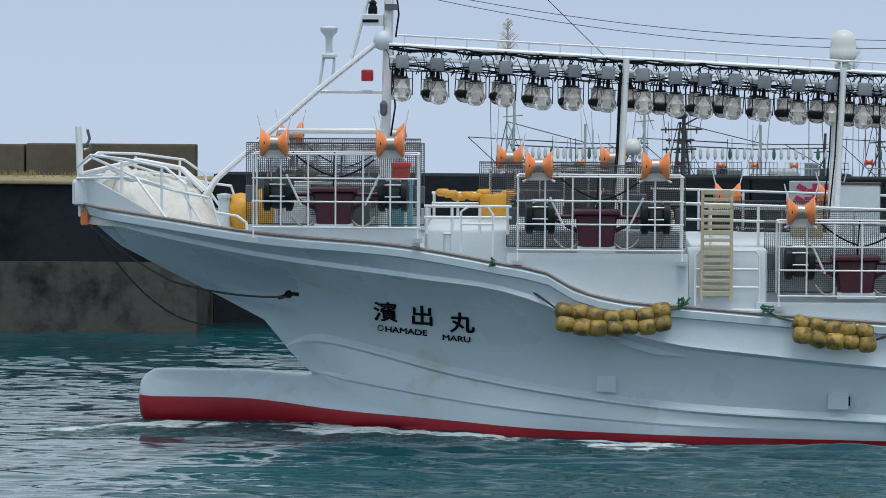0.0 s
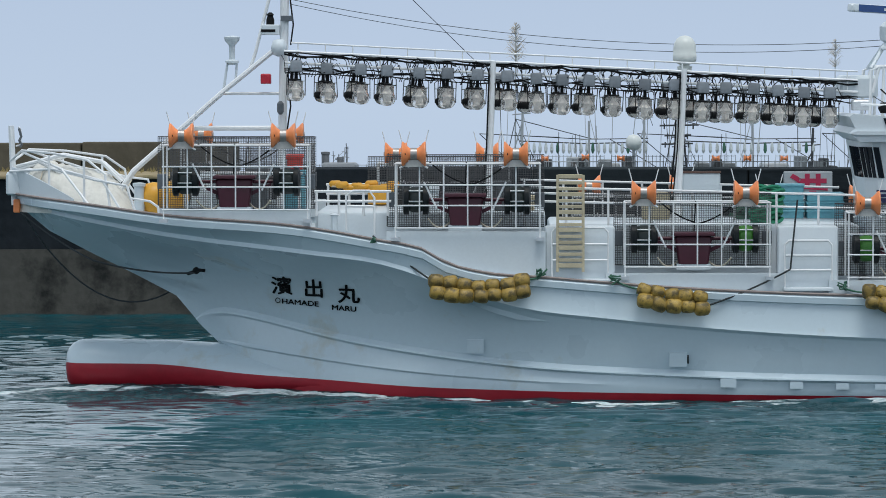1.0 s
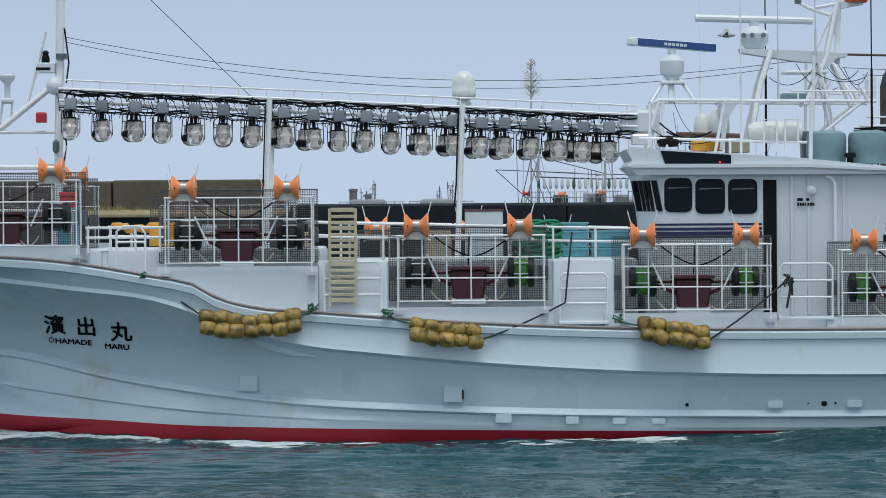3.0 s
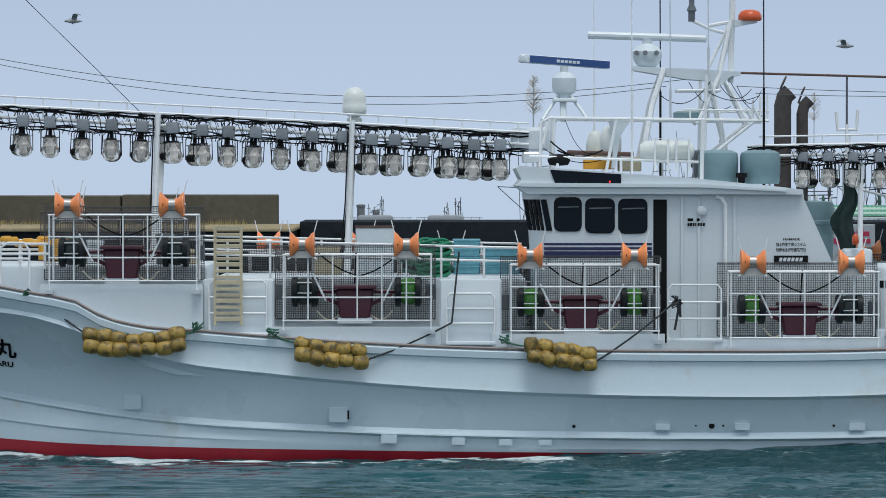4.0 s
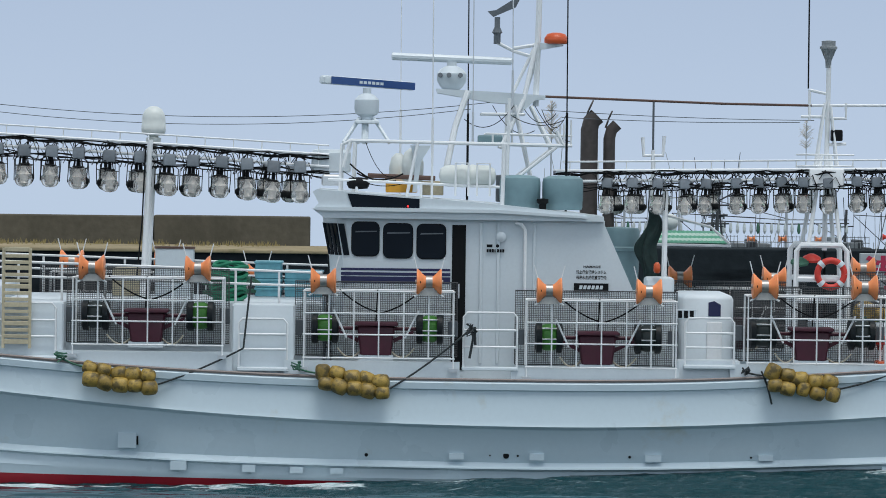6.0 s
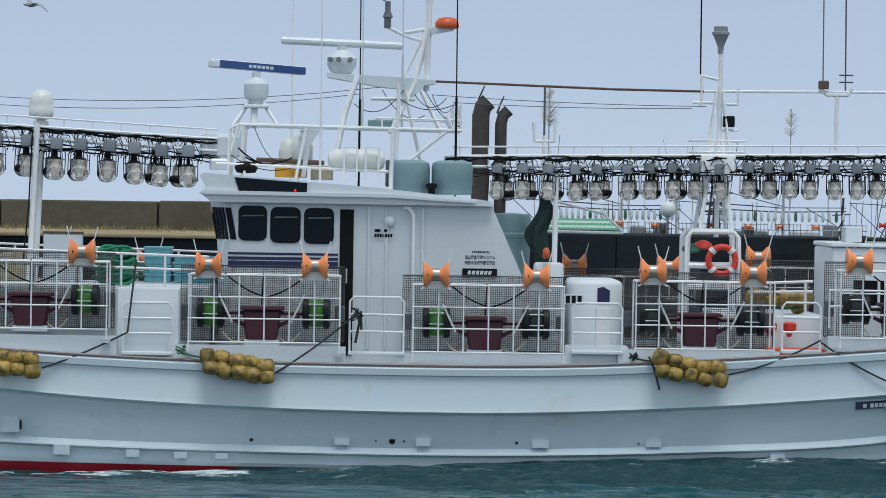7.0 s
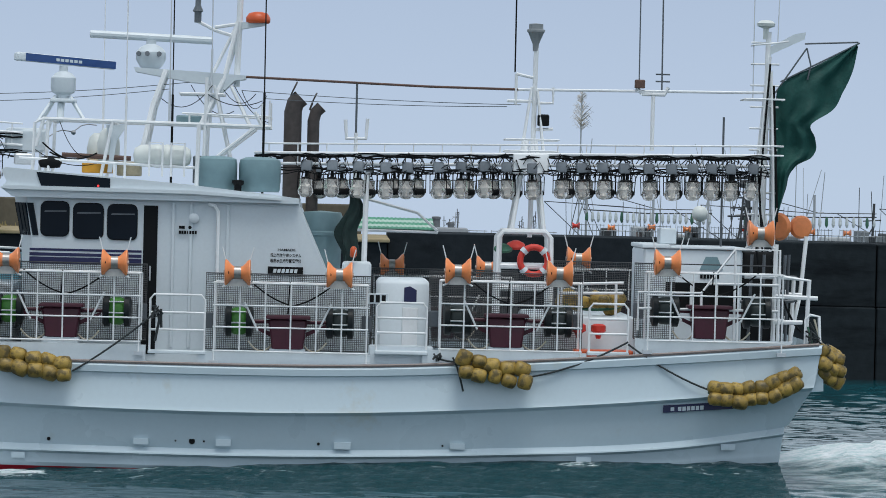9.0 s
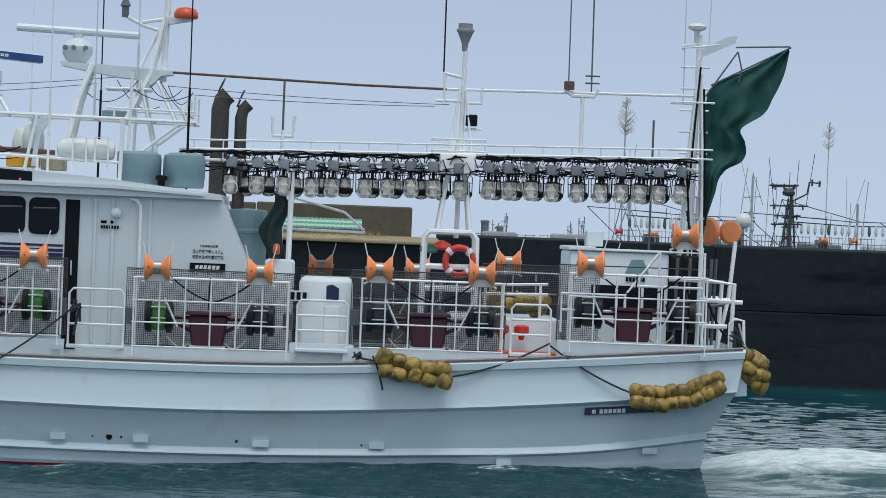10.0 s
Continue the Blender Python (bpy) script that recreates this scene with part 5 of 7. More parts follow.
for k, (x0, x1, z1) in enumerate(((8.93, 9.31, 2.85), (9.36, 9.9, 2.77))):
    z = 2.32
    while z < z1 - 0.1:
        form = Form()
        form.box(x0, x1, 0.7, 1.2, z, z + 0.12, 0, 0.02)
        form.box(x0 - 0.015, x1 + 0.015, 0.685, 1.215, z + 0.095, z + 0.125, 0, 0.01)
        part("fish_crate", form, CRATE_BLUE, boat, "pale blue stacked fish crate")
        z += 0.128
form = Form()
rnd = random.Random(9)
for k in range(14):
    x, y, z = rnd.uniform(8.35, 8.85), rnd.uniform(0.2, 0.7), rnd.uniform(2.38, 2.6)
    form.tube(arc((x - 0.2, y, z), (x + 0.2, y + 0.1, z + rnd.uniform(-0.05, 0.08)), rnd.uniform(-0.12, 0.1), 6), 0.03, 6)
part("folded_net", form, ROPE_GREEN, boat, "bundled dark green net")
form = Form()
form.box(6.9, 7.3, 0.3, 0.8, 2.32, 2.72, 0, 0.03)
part("wooden_box", form, WOOD, boat, "brown wooden box on deck")
form = Form()
form.lathe([(0.02, 0), (0.2, 0.02), (0.2, 0.26), (0.18, 0.3), (0.02, 0.31)], pose(3.0, 1.2, 2.5), 16)
part("mooring_buoy", form, BUOY_YELLOW, boat, "yellow plastic buoy on deck", smooth=40)
SMALL_FLOAT = Form()
SMALL_FLOAT.lathe([(0.02, -0.1), (0.05, -0.07), (0.055, 0.07), (0.02, 0.1)], pose(0, 0, 0, 0, 90, 0), 10)
SMALL_FLOAT = SMALL_FLOAT.mesh("float", [BUOY_YELLOW], 50)
rnd = random.Random(2)
line = pipes("float_line", [[(2.25, 1.3, 2.78), (3.25, 1.3, 2.76)]], 0.012, mat=ROPE_PALE, label="string of yellow floats")
for k in range(9):
    part("float", SMALL_FLOAT, None, line, at=pose(2.3 + 0.11 * k, 1.3 + rnd.uniform(-0.1, 0.1), 2.78 + rnd.uniform(-0.05, 0.04), 0, 0, rnd.uniform(-30, 30)))

# stowed gear on the fore deck, seen through the cages
for x0, x1, y0, y1, z0, z1, mt, text in ((0.75, 1.0, -0.9, -0.5, 2.5, 3.12, DARK_GREY, "dark grey box on the foredeck"), (1.12, 1.42, -0.8, -0.4, 2.5, 3.1, DARK_GREY, "dark grey box on the foredeck"),
                                         (0.3, 0.62, -0.7, -0.2, 2.5, 3.0, WHITE, "white locker on the foredeck"), (1.72, 1.94, -1.0, -0.7, 3.08, 3.3, RING_RED, "red box beside the fore mast"),
                                         (1.68, 1.98, -1.0, -0.7, 2.5, 3.08, CRATE_BLUE, "pale green crate below the red box"), (4.72, 4.95, -1.1, -0.8, 2.5, 2.92, DARK_GREY, "dark box on the deck trunk"),
                                         (3.5, 3.9, -0.9, -0.3, 2.5, 2.82, WHITE, "white box on the deck trunk"), (5.0, 5.3, -1.0, -0.6, 2.5, 2.7, WOOD, "buff box on the deck trunk")):
    form = Form()
    form.box(x0, x1, y0, y1, z0, z1, 0, 0.025)
    form.box(x0 - 0.012, x1 + 0.012, y0 - 0.012, y1 + 0.012, z1 - 0.05, z1 + 0.012, 0, 0.012)
    part("deck_box", form, mt, boat, text, smooth=30)
pipes("hose_coil", [[(4.45 + 0.16 * math.cos(q), -1.25, 2.78 + 0.16 * math.sin(q)) for q in np.linspace(0.4, 6.6, 20)]], 0.014, mat=BLACK, n=6, label="black hose hung in a loop")
pipes("low_rail", [[(0.2, -1.1, 3.06), (1.95, -1.1, 3.04)], [(0.25, -1.1, 2.5), (0.25, -1.1, 3.06)], [(1.9, -1.1, 2.5), (1.9, -1.1, 3.04)]], 0.022, label="white pipe rail behind the cage")

# ---- after deck ----
form = Form()
form.lathe([(0.02, 3.4), (0.27, 3.38), (0.29, 3.33), (0.29, 3.12), (0.31, 3.1), (0.31, 3.06), (0.29, 3.04), (0.27, 2.5)], pose(14.15, 0.2, 0), 20)
part("grey_tank", form, TANK_GREY, boat, "grey-green plastic tank behind the wheelhouse", smooth=40)
form = Form()
rows = []
for k in range(30):
    v = k / 29
    z = 3.66 - 1.05 * v
    r = 0.05 + 0.06 * math.sin(math.pi * min(1, v * 1.1)) + 0.05 * v
    cx = 14.58 + 0.05 * math.sin(v * 9) - 0.06 * v
    row = []
    for j in range(26):
        q = 2 * math.pi * j / 26
        w = r * (1 + 0.22 * math.sin(5 * q + v * 7) + 0.25 * noise.noise((math.cos(q) * 2, math.sin(q) * 2, z * 4)))
        row.append((cx + w * math.cos(q), -0.3 + w * math.sin(q), z))
    rows.append(row)
form.grid(rows, 0, closed=True)
form.face(rows[0])
part("furled_tarpaulin", form, TARP_DARK, boat, "furled dark green tarpaulin", smooth=60)
pipes("after_post", [[(14.74, -0.4, 1.4), (14.76, -0.4, 3.95)]], 0.04)
pipes("after_post", [[(14.62, 0.5, 1.4), (14.62, 0.5, 4.1)]], 0.03)
form = Form()
prof = [(14.62 + 0.0314 * k, 0.008 * (k % 2)) for k in range(37)]
for j in range(5):
    y0, y1 = 0.8 + 0.28 * j, 0.8 + 0.28 * (j + 1)
    form.grid([[(x, y, 3.16 + 0.11 * (y - 0.8) + z + d) for x, z in prof] for y, d in ((y0, 0), (y1, 0), (y1, -0.02), (y0, -0.02))], j % 2)
awning = part("awning", form, [GREEN_AWNING, AWNING_PALE], boat, "green and pale striped corrugated awning")
pipes("awning_pipe", [[(14.62, 0.75, 3.62), (15.5, 0.75, 3.4), (15.78, 0.75, 3.16)], [(14.6, 0.78, 3.14), (15.8, 0.78, 3.13)]], 0.02, parent=awning)
form = Form()
form.box(14.45, 14.85, -1.1, -0.6, 1.4, 2.72, 0, 0.04)
part("engine_casing", form, WHITE, boat, "white casing behind the wheelhouse", smooth=30)
form = Form()
form.box(14.93, 15.70, -1.45, 0.2, 1.3, 2.5, 0, 0.07, taper=(0.0, 0.05))
cabin = part("hatch_cabin", form, WHITE, boat, "rounded white hatch cabin with a navy square", smooth=40)
form = Form()
form.plate([(15.30, 2.20), (15.47, 2.20), (15.47, 2.36), (15.38, 2.41), (15.30, 2.39)], -1.462, -1.452)
part("navy_mark", form, NAVY, cabin)
form = Form()
form.box(15.28, 15.49, -1.47, -1.452, 1.52, 2.12, 0, 0.008)
part("hatch_door", form, PIPE_WHITE, cabin, "small white hatch door")
form = Form()
form.box(14.80, 15.08, -2.12, -2.10, 2.18, 2.32, 0, 0.004)
plate = part("number_plate", form, WHITE, boat, "small white plate with dark bars")
for k in range(3):
    form = Form()
    form.box(14.83 + 0.08 * k, 14.885 + 0.08 * k, -2.126, -2.121, 2.20, 2.30)
    part("bar", form, BLACK, plate)
form = Form()
form.lathe([(0.03, 0), (0.05, 0.03), (0.045, 0.12), (0.02, 0.15)], pose(14.6, -1.15, 2.78), 10)
part("hazard_lamp", form, ORANGE_RED, boat, smooth=40)
form = Form()
form.box(17.0, 18.5, -1.3, 1.6, 1.1, 2.05, 0, 0.05)
part("deck_trunk", form, WHITE, boat, "white raised after deck trunk", smooth=30)
# the frame and the middle mast
for s in (-0.45, 0.45):
    pipes("mast_frame", [[(16.6, s, 1.6), (16.62, s, 3.1), (16.68, s, 3.18), (17.26, s, 3.18), (17.33, s, 3.1), (17.36, s, 1.6)], [(16.62, s, 2.4), (17.34, s, 2.4)], [(16.62, s, 2.7), (17.34, s, 2.7)]], 0.04,
          label="white pipe frame under the mast")
    pipes("mast_leg", [[(16.78, s, 3.15), (16.98, s * 0.4, 4.45)]], 0.03)
    pipes("mast_leg", [[(17.24, s, 3.15), (17.1, s * 0.4, 4.45)]], 0.03)
    pipes("mast_leg", [[(16.92, s * 0.3, 4.3), (17.04, s * 0.1, 5.2)]], 0.018)
    pipes("mast_leg", [[(17.22, s * 0.3, 4.3), (17.12, s * 0.1, 5.15)]], 0.018)
pipes("middle_mast", [[(17.06, 0, 3.1), (17.09, 0, 5.85)]], 0.036, label="white middle mast", n=10)
form = Form()
form.lathe([(0.04, 5.7), (0.045, 5.8), (0.11, 5.96), (0.125, 5.97), (0.125, 6.0), (0.1, 6.01), (0.1, 6.08), (0.02, 6.09)], pose(17.08, 0, 0), 14)
part("mast_horn", form, HORN_GREY, boat, "grey flared mast horn", smooth=35)
form = Form()
for z in (4.46, 4.3):
    form.tube([(16.68, -0.35, z), (17.42, -0.35, z), (17.42, 0.35, z), (16.68, 0.35, z), (16.68, -0.35, z)], 0.013, 5)
form.box(16.7, 17.4, -0.35, 0.35, 4.24, 4.28)
form.box(16.78, 17.28, -0.46, -0.38, 3.98, 4.26, 0, 0.02)
part("mast_platform", form, PIPE_WHITE, boat, smooth=True)
form = Form()
form.box(17.13, 17.29, -0.1, 0.06, 4.66, 4.82, 0, 0.02)
part("signal_lamp", form, BLACK, boat, "black mast lamp")
pipes("mast_arm", [[(16.82, 0, 5.38), (17.1, 0, 5.32)], [(16.82, 0, 5.38), (16.82, 0, 4.95)], [(16.7, 0, 5.0), (17.08, 0, 5.0)]], 0.022)
pipes("mast_arm", [[(17.1, 0, 4.98), (17.34, 0, 4.98), (17.34, 0, 5.2)]], 0.022)
pipes("mast_arm", [[(17.05, 0, 4.6), (17.35, 0, 4.62)]], 0.022)
pipes("whip_aerial", [[(16.8, 0, 5.4), (16.79, 0, 9.5)]], 0.012, mat=BLACK, label="thin whip aerial", n=5)
form = Form()
n = 28
pts = [(17.1 + 0.19 * math.cos(2 * math.pi * k / n), -0.52, 2.78 + 0.19 * math.sin(2 * math.pi * k / n)) for k in range(n + 1)]
form.tube(pts, 0.045, 10)
ring = part("lifebuoy", form, RING_RED, boat, "red and white lifebuoy on the mast frame", smooth=60)
for k in range(4):
    a = math.pi / 4 + k * math.pi / 2
    form = Form()
    form.tube([(17.1 + 0.19 * math.cos(a + d), -0.52, 2.78 + 0.19 * math.sin(a + d)) for d in (-0.16, 0, 0.16)], 0.056, 10)
    part("white_band", form, WHITE, ring, smooth=60)
form = Form()
form.lathe([(0.02, 0), (0.13, 0.02), (0.13, 0.05), (0.05, 0.1)], pose(16.68, -0.3, 2.9, 20), 12)
part("net_light", form, ROPE_GREEN, boat, "green deck light", smooth=40)
form = Form()
form.lathe([(0.02, 0), (0.13, 0.02), (0.13, 0.05), (0.05, 0.1)], pose(16.86, -0.2, 2.95, 20), 12)
part("net_light", form, RING_RED, boat, "red deck light", smooth=40)
rnd = random.Random(3)
BIG_FLOAT = Form()
BIG_FLOAT.lathe([(0.02, -0.14), (0.075, -0.1), (0.085, 0), (0.075, 0.1), (0.02, 0.14)], pose(0, 0, 0, 0, 90, 0), 10)
BIG_FLOAT = BIG_FLOAT.mesh("float", [YELLOW], 50)
heap = pipes("float_heap", [arc((17.5, -0.8, 2.2), (18.3, -0.7, 2.18), 0.06)], 0.02, mat=ROPE_GREEN, label="heap of yellow floats and rope")
for k in range(14):
    part("float", BIG_FLOAT, None, heap, at=pose(rnd.uniform(17.5, 18.25), rnd.uniform(-1.0, -0.5), rnd.uniform(2.12, 2.32), 0, rnd.uniform(-25, 25), rnd.uniform(-60, 60)))
pipes("after_rail", [[(17.4, -1.2, 2.48), (18.3, -1.2, 2.52)], [(17.4, -1.2, 2.36), (18.3, -1.2, 2.38)], [(17.45, -1.2, 2.0), (17.45, -1.2, 2.5)], [(18.2, -1.2, 2.0), (18.2, -1.2, 2.5)]], 0.02)
for x in (17.68, 17.95):
    form = Form()
    form.lathe([(0.03, -0.1), (0.05, -0.03), (0.1, 0.0), (0.1, 0.08), (0.06, 0.1)], pose(x, -1.5, 1.86), 10)
    part("red_valve", form, RING_RED, boat, "red deck valve")
form = Form()
form.box(17.6, 18.4, -1.9, -1.5, 1.50, 1.62, 0, 0.02)
part("deck_box", form, ORANGE_RED, boat, "orange-red box on deck")
# after deckhouse
form = Form()
form.box(18.58, 19.95, -0.95, 1.0, 1.3, 3.0, 0, 0.04)
form.box(18.56, 18.95, -0.98, 1.02, 3.0, 3.06, 0, 0.02)
form.box(18.95, 20.0, -0.98, 1.02, 3.0, 3.035, 0, 0.015)
house = part("after_deckhouse", form, WHITE, boat, "white after deckhouse with a grey mark", smooth=30)
# the wall is not cut; a black panel paints the recess's shade
form = Form()
form.box(18.9, 19.9, -0.964, -0.952, 2.16, 2.54)
recess = part("recess", form, BLACK, house, "flat black panel painted as the shade of a deckhouse recess")
for x in (19.25, 19.6):
    pipes("recess_post", [[(x, -0.98, 2.12), (x, -0.98, 2.56)]], 0.02, parent=recess)
form = Form()
form.plate([(19.36, 2.72), (19.68, 2.72), (19.60, 2.90), (19.44, 2.90)], -0.962, -0.952)
part("mark", form, TANK_GREY, house)
form = Form()
for k in range(6):
    form.box(19.37 + 0.045 * k, 19.405 + 0.045 * k, -0.962, -0.952, 2.60, 2.66)
part("notice", form, BLACK, house)
form = Form()
form.box(18.85, 19.08, -0.4, 0.1, 3.06, 3.28, 0, 0.02)
part("roof_box", form, WHITE, house)
# inclined handrail and stern frame
pipes("companion_rail", [[(18.45, -1.9, 1.9), (18.45, -1.9, 2.42), (19.3, -1.9, 2.42), (19.75, -1.9, 3.02), (20.35, -1.9, 3.02), (20.35, -1.9, 1.8)], [(18.45, -1.9, 2.2), (20.35, -1.9, 2.2)],
                         [(19.3, -1.9, 2.42), (19.3, -1.9, 1.8)], [(19.75, -1.9, 3.02), (19.75, -1.9, 1.8)], [(19.4, -1.9, 2.55), (20.35, -1.9, 2.55)]], 0.018, label="white stern rail with a sloping hand bar")
for y in (-1.7, 0, 1.7):
    pipes("stern_frame", [[(20.3, y, 1.7), (20.32, y, 3.1)], [(20.75, y, 1.7), (20.78, y, 2.62), (20.4, y, 2.66), (19.9, y, 2.66)], [(20.3, y, 2.4), (20.9, y, 2.38)], [(20.3, y, 2.05), (20.7, y, 2.05)]], 0.032,
          label="white pipe frame at the stern")
pipes("stern_hoop", [[(20.72, -1.9, 1.72), (20.72, -1.9, 2.1), (20.78, -1.9, 2.16), (20.9, -1.9, 2.14), (20.92, -1.9, 1.74)]], 0.022)
# black block: the shade inside an alcove and its dark gear, put into colour
form = Form()
form.box(19.92, 20.46, -0.78, 0.78, 1.5, 2.98, 0, 0.06)
part("alcove_shade", form, BLACK, boat, "black block standing for a shaded stern alcove and its dark gear", smooth=30)
for x, y in ((20.02, -1.2), (20.2, -1.1), (20.5, -1.0), (20.6, -0.6)):
    pipes("gear_post", [[(x, y, 1.6), (x + 0.03, y, 2.95)], [(x - 0.12, y, 2.3), (x + 0.16, y, 2.32)], [(x - 0.1, y, 2.65), (x + 0.14, y, 2.64)]], 0.022, mat=DARK_GREY)
for run in (arc((20.1, -1.3, 3.0), (20.4, -1.2, 2.0), 0.2), arc((20.3, -1.3, 2.9), (20.75, -1.2, 1.9), 0.15), arc((20.2, -0.2, 4.3), (20.3, -0.3, 2.9), -0.05),
            arc((20.36, -0.1, 5.6), (20.24, -0.25, 3.9), 0.0), arc((20.42, -0.1, 5.3), (20.5, -0.2, 3.4), 0.0), arc((20.2, -0.6, 3.6), (20.45, -0.7, 3.0), 0.2)):
    pipes("gear_hose", [run], 0.016, mat=BLACK, n=5)
# stern mast, gaff and the green riding sail
for s in (-0.25, 0.25):
    pipes("stern_mast_leg", [[(20.12, s, 1.7), (20.25, s * 0.6, 4.4), (20.36, s * 0.3, 5.7)]], 0.022)
    pipes("stern_mast_leg", [[(20.5, s, 1.7), (20.42, s * 0.6, 4.4), (20.38, s * 0.3, 5.5)]], 0.02)
pipes("stern_mast", [[(20.3, 0, 1.7), (20.34, 0, 6.05)]], 0.04, label="white stern mast", n=10)
for z in np.arange(3.2, 5.9, 0.3):
    pipes("mast_rung", [[(20.1, 0, z), (20.5, 0, z)]], 0.014)
form = Form()
for z in (4.45, 4.32, 5.1):
    form.tube([(20.0, -0.3, z), (20.55, -0.3, z), (20.55, 0.3, z), (20.0, 0.3, z), (20.0, -0.3, z)], 0.013, 5)
part("mast_platform", form, PIPE_WHITE, boat, smooth=True)
form = Form()
form.lathe([(0.04, 5.95), (0.04, 6.1), (0.12, 6.13), (0.13, 6.17), (0.08, 6.21), (0.01, 6.22)], pose(20.3, 0, 0), 14)
part("mast_light", form, CREAM_DOME, boat, "white domed stern light", smooth=40)
form = Form()
form.plate([(20.34, 5.72), (20.84, 5.96), (20.86, 6.06), (20.7, 6.03), (20.36, 5.84)], -0.03, 0.03)
part("gaff_bracket", form, WHITE, boat)
pipes("mast_hoop", [[(20.12, -0.16, 5.86), (20.36, -0.2, 5.88), (20.6, -0.16, 5.92)], [(20.12, -0.16, 5.86), (20.12, 0.16, 5.86)]], 0.012)
pipes("gaff", [[(20.52, 0, 5.36), (21.62, 0, 5.93)], [(20.85, 0, 5.9), (21.6, 0, 5.94)], [(20.45, 0, 5.2), (20.88, 0, 5.84)], [(20.88, 0, 5.84), (20.94, 0, 5.6), (20.9, 0, 5.4)]], 0.012, mat=DARK_GREY)
pipes("whip_aerial", [[(20.15, 0.1, 5.1), (20.13, 0.1, 9.5)]], 0.009, mat=STEEL, label="thin whip aerial", n=5)
pipes("whip_aerial", [[(20.48, 0.1, 5.9), (20.55, 0.1, 9.5)]], 0.009, mat=STEEL, label="thin whip aerial", n=5)
pipes("fork_aerial", [[(18.74, 0, 4.35), (18.74, 0, 5.12)], [(18.5, 0, 5.22), (18.6, 0, 5.14), (18.9, 0, 5.14), (18.95, 0, 5.24)]], 0.03, label="white forked aerial post")
form = Form()
form.box(18.48, 18.62, -0.06, 0.06, 5.22, 5.34, 0, 0.015)
part("aerial_box", form, BROWN_BOX, boat)
pipes("whip_aerial", [[(18.54, 0, 5.3), (18.52, 0, 9.5)]], 0.010, mat=DARK_GREY, label="thin whip aerial", n=5)
pipes("whip_aerial", [[(18.86, 0, 5.2), (18.83, 0, 9.5)], [(18.77, 0, 5.32), (18.97, 0, 5.32)], [(18.77, 0, 5.42), (18.97, 0, 5.42)]], 0.012, mat=DARK_GREY, label="thin whip aerial", n=5)
pipes("boat_hook", [[(19.76, 0.2, 2.9), (19.76, 0.2, 4.85)]], 0.016, mat=DARK_GREY)


def riding_sail():
    """Hanging cloth in vertical folds: the upper edge follows the gaff, the lower part narrows to a tail."""
    left = curve([3.3, 3.9, 4.5, 5.1, 5.34, 5.6, 5.9], [20.44, 20.45, 20.45, 20.46, 20.54, 21.02, 21.58])
    right = curve([3.3, 3.42, 3.87, 4.15, 4.24, 4.3, 4.41, 4.6, 4.8, 4.88, 4.95, 5.25, 5.55, 5.9], [20.5, 20.52, 20.64, 20.73, 20.82, 20.95, 21.04, 21.03, 20.97, 21.08, 21.2, 21.4, 21.53, 21.6])
    rows = []
    for k in range(80):
        z = 3.3 + 2.6 * k / 79
        a, b = left(z), right(z)
        row = []
        for j in range(19):
            u = j / 18
            x = a + (b - a) * u
            fold = 0.07 * math.sin(u * 9 + z * 1.2) * (0.4 + 0.5 * (5.9 - z) / 2.6) + 0.022 * math.sin(u * 17 + z * 2.6) + 0.07 * noise.noise((x * 3, z * 2, 1)) + 0.09 * max(0.0, 1 - abs(z - 4.45) / 0.35) * math.sin(u * 3.1) + 0.03 * noise.noise((x * 7, z * 4, 5))
            row.append((x, fold, z + 0.02 * math.sin(u * 5)))
        rows.append(row)
    form = Form()
    form.grid(rows)
    form.grid([[(x, y + 0.02, z) for x, y, z in row] for row in rows])
    part("riding_sail", form, GREEN_CANVAS, boat, "dark green riding sail hanging in folds", smooth=85)


riding_sail()
form = Form()
form.lathe([(0.05, -0.07), (0.14, -0.06), (0.165, -0.02), (0.165, 0.03), (0.14, 0.06), (0.05, 0.07)], pose(20.93, 0.6, 3.33, 90, 0, 15), 20)
form.lathe([(0.05, -0.07), (0.17, -0.05), (0.2, 0), (0.17, 0.05), (0.05, 0.07)], pose(20.6, 0.4, 3.33, 90, 0, -40), 16)
part("stern_roller", form, ORANGE, boat, "large orange plastic roller", smooth=40)
pipes("stern_gallows", [[(20.98, 0.3, 3.2), (20.9, 0.2, 2.4), (20.75, 0.1, 1.7)]], 0.03)


# ---- float fenders along the side ----
def float_mesh():
    f = Form()
    f.lathe([(0.015, -0.098), (0.055, -0.095), (0.082, -0.075), (0.09, -0.03), (0.09, 0.03), (0.082, 0.075), (0.055, 0.095), (0.015, 0.098)], pose(0, 0, 0, 0, 90, 0), 12)
    return f.mesh("float", [YELLOW], 50)


FLOAT = float_mesh()


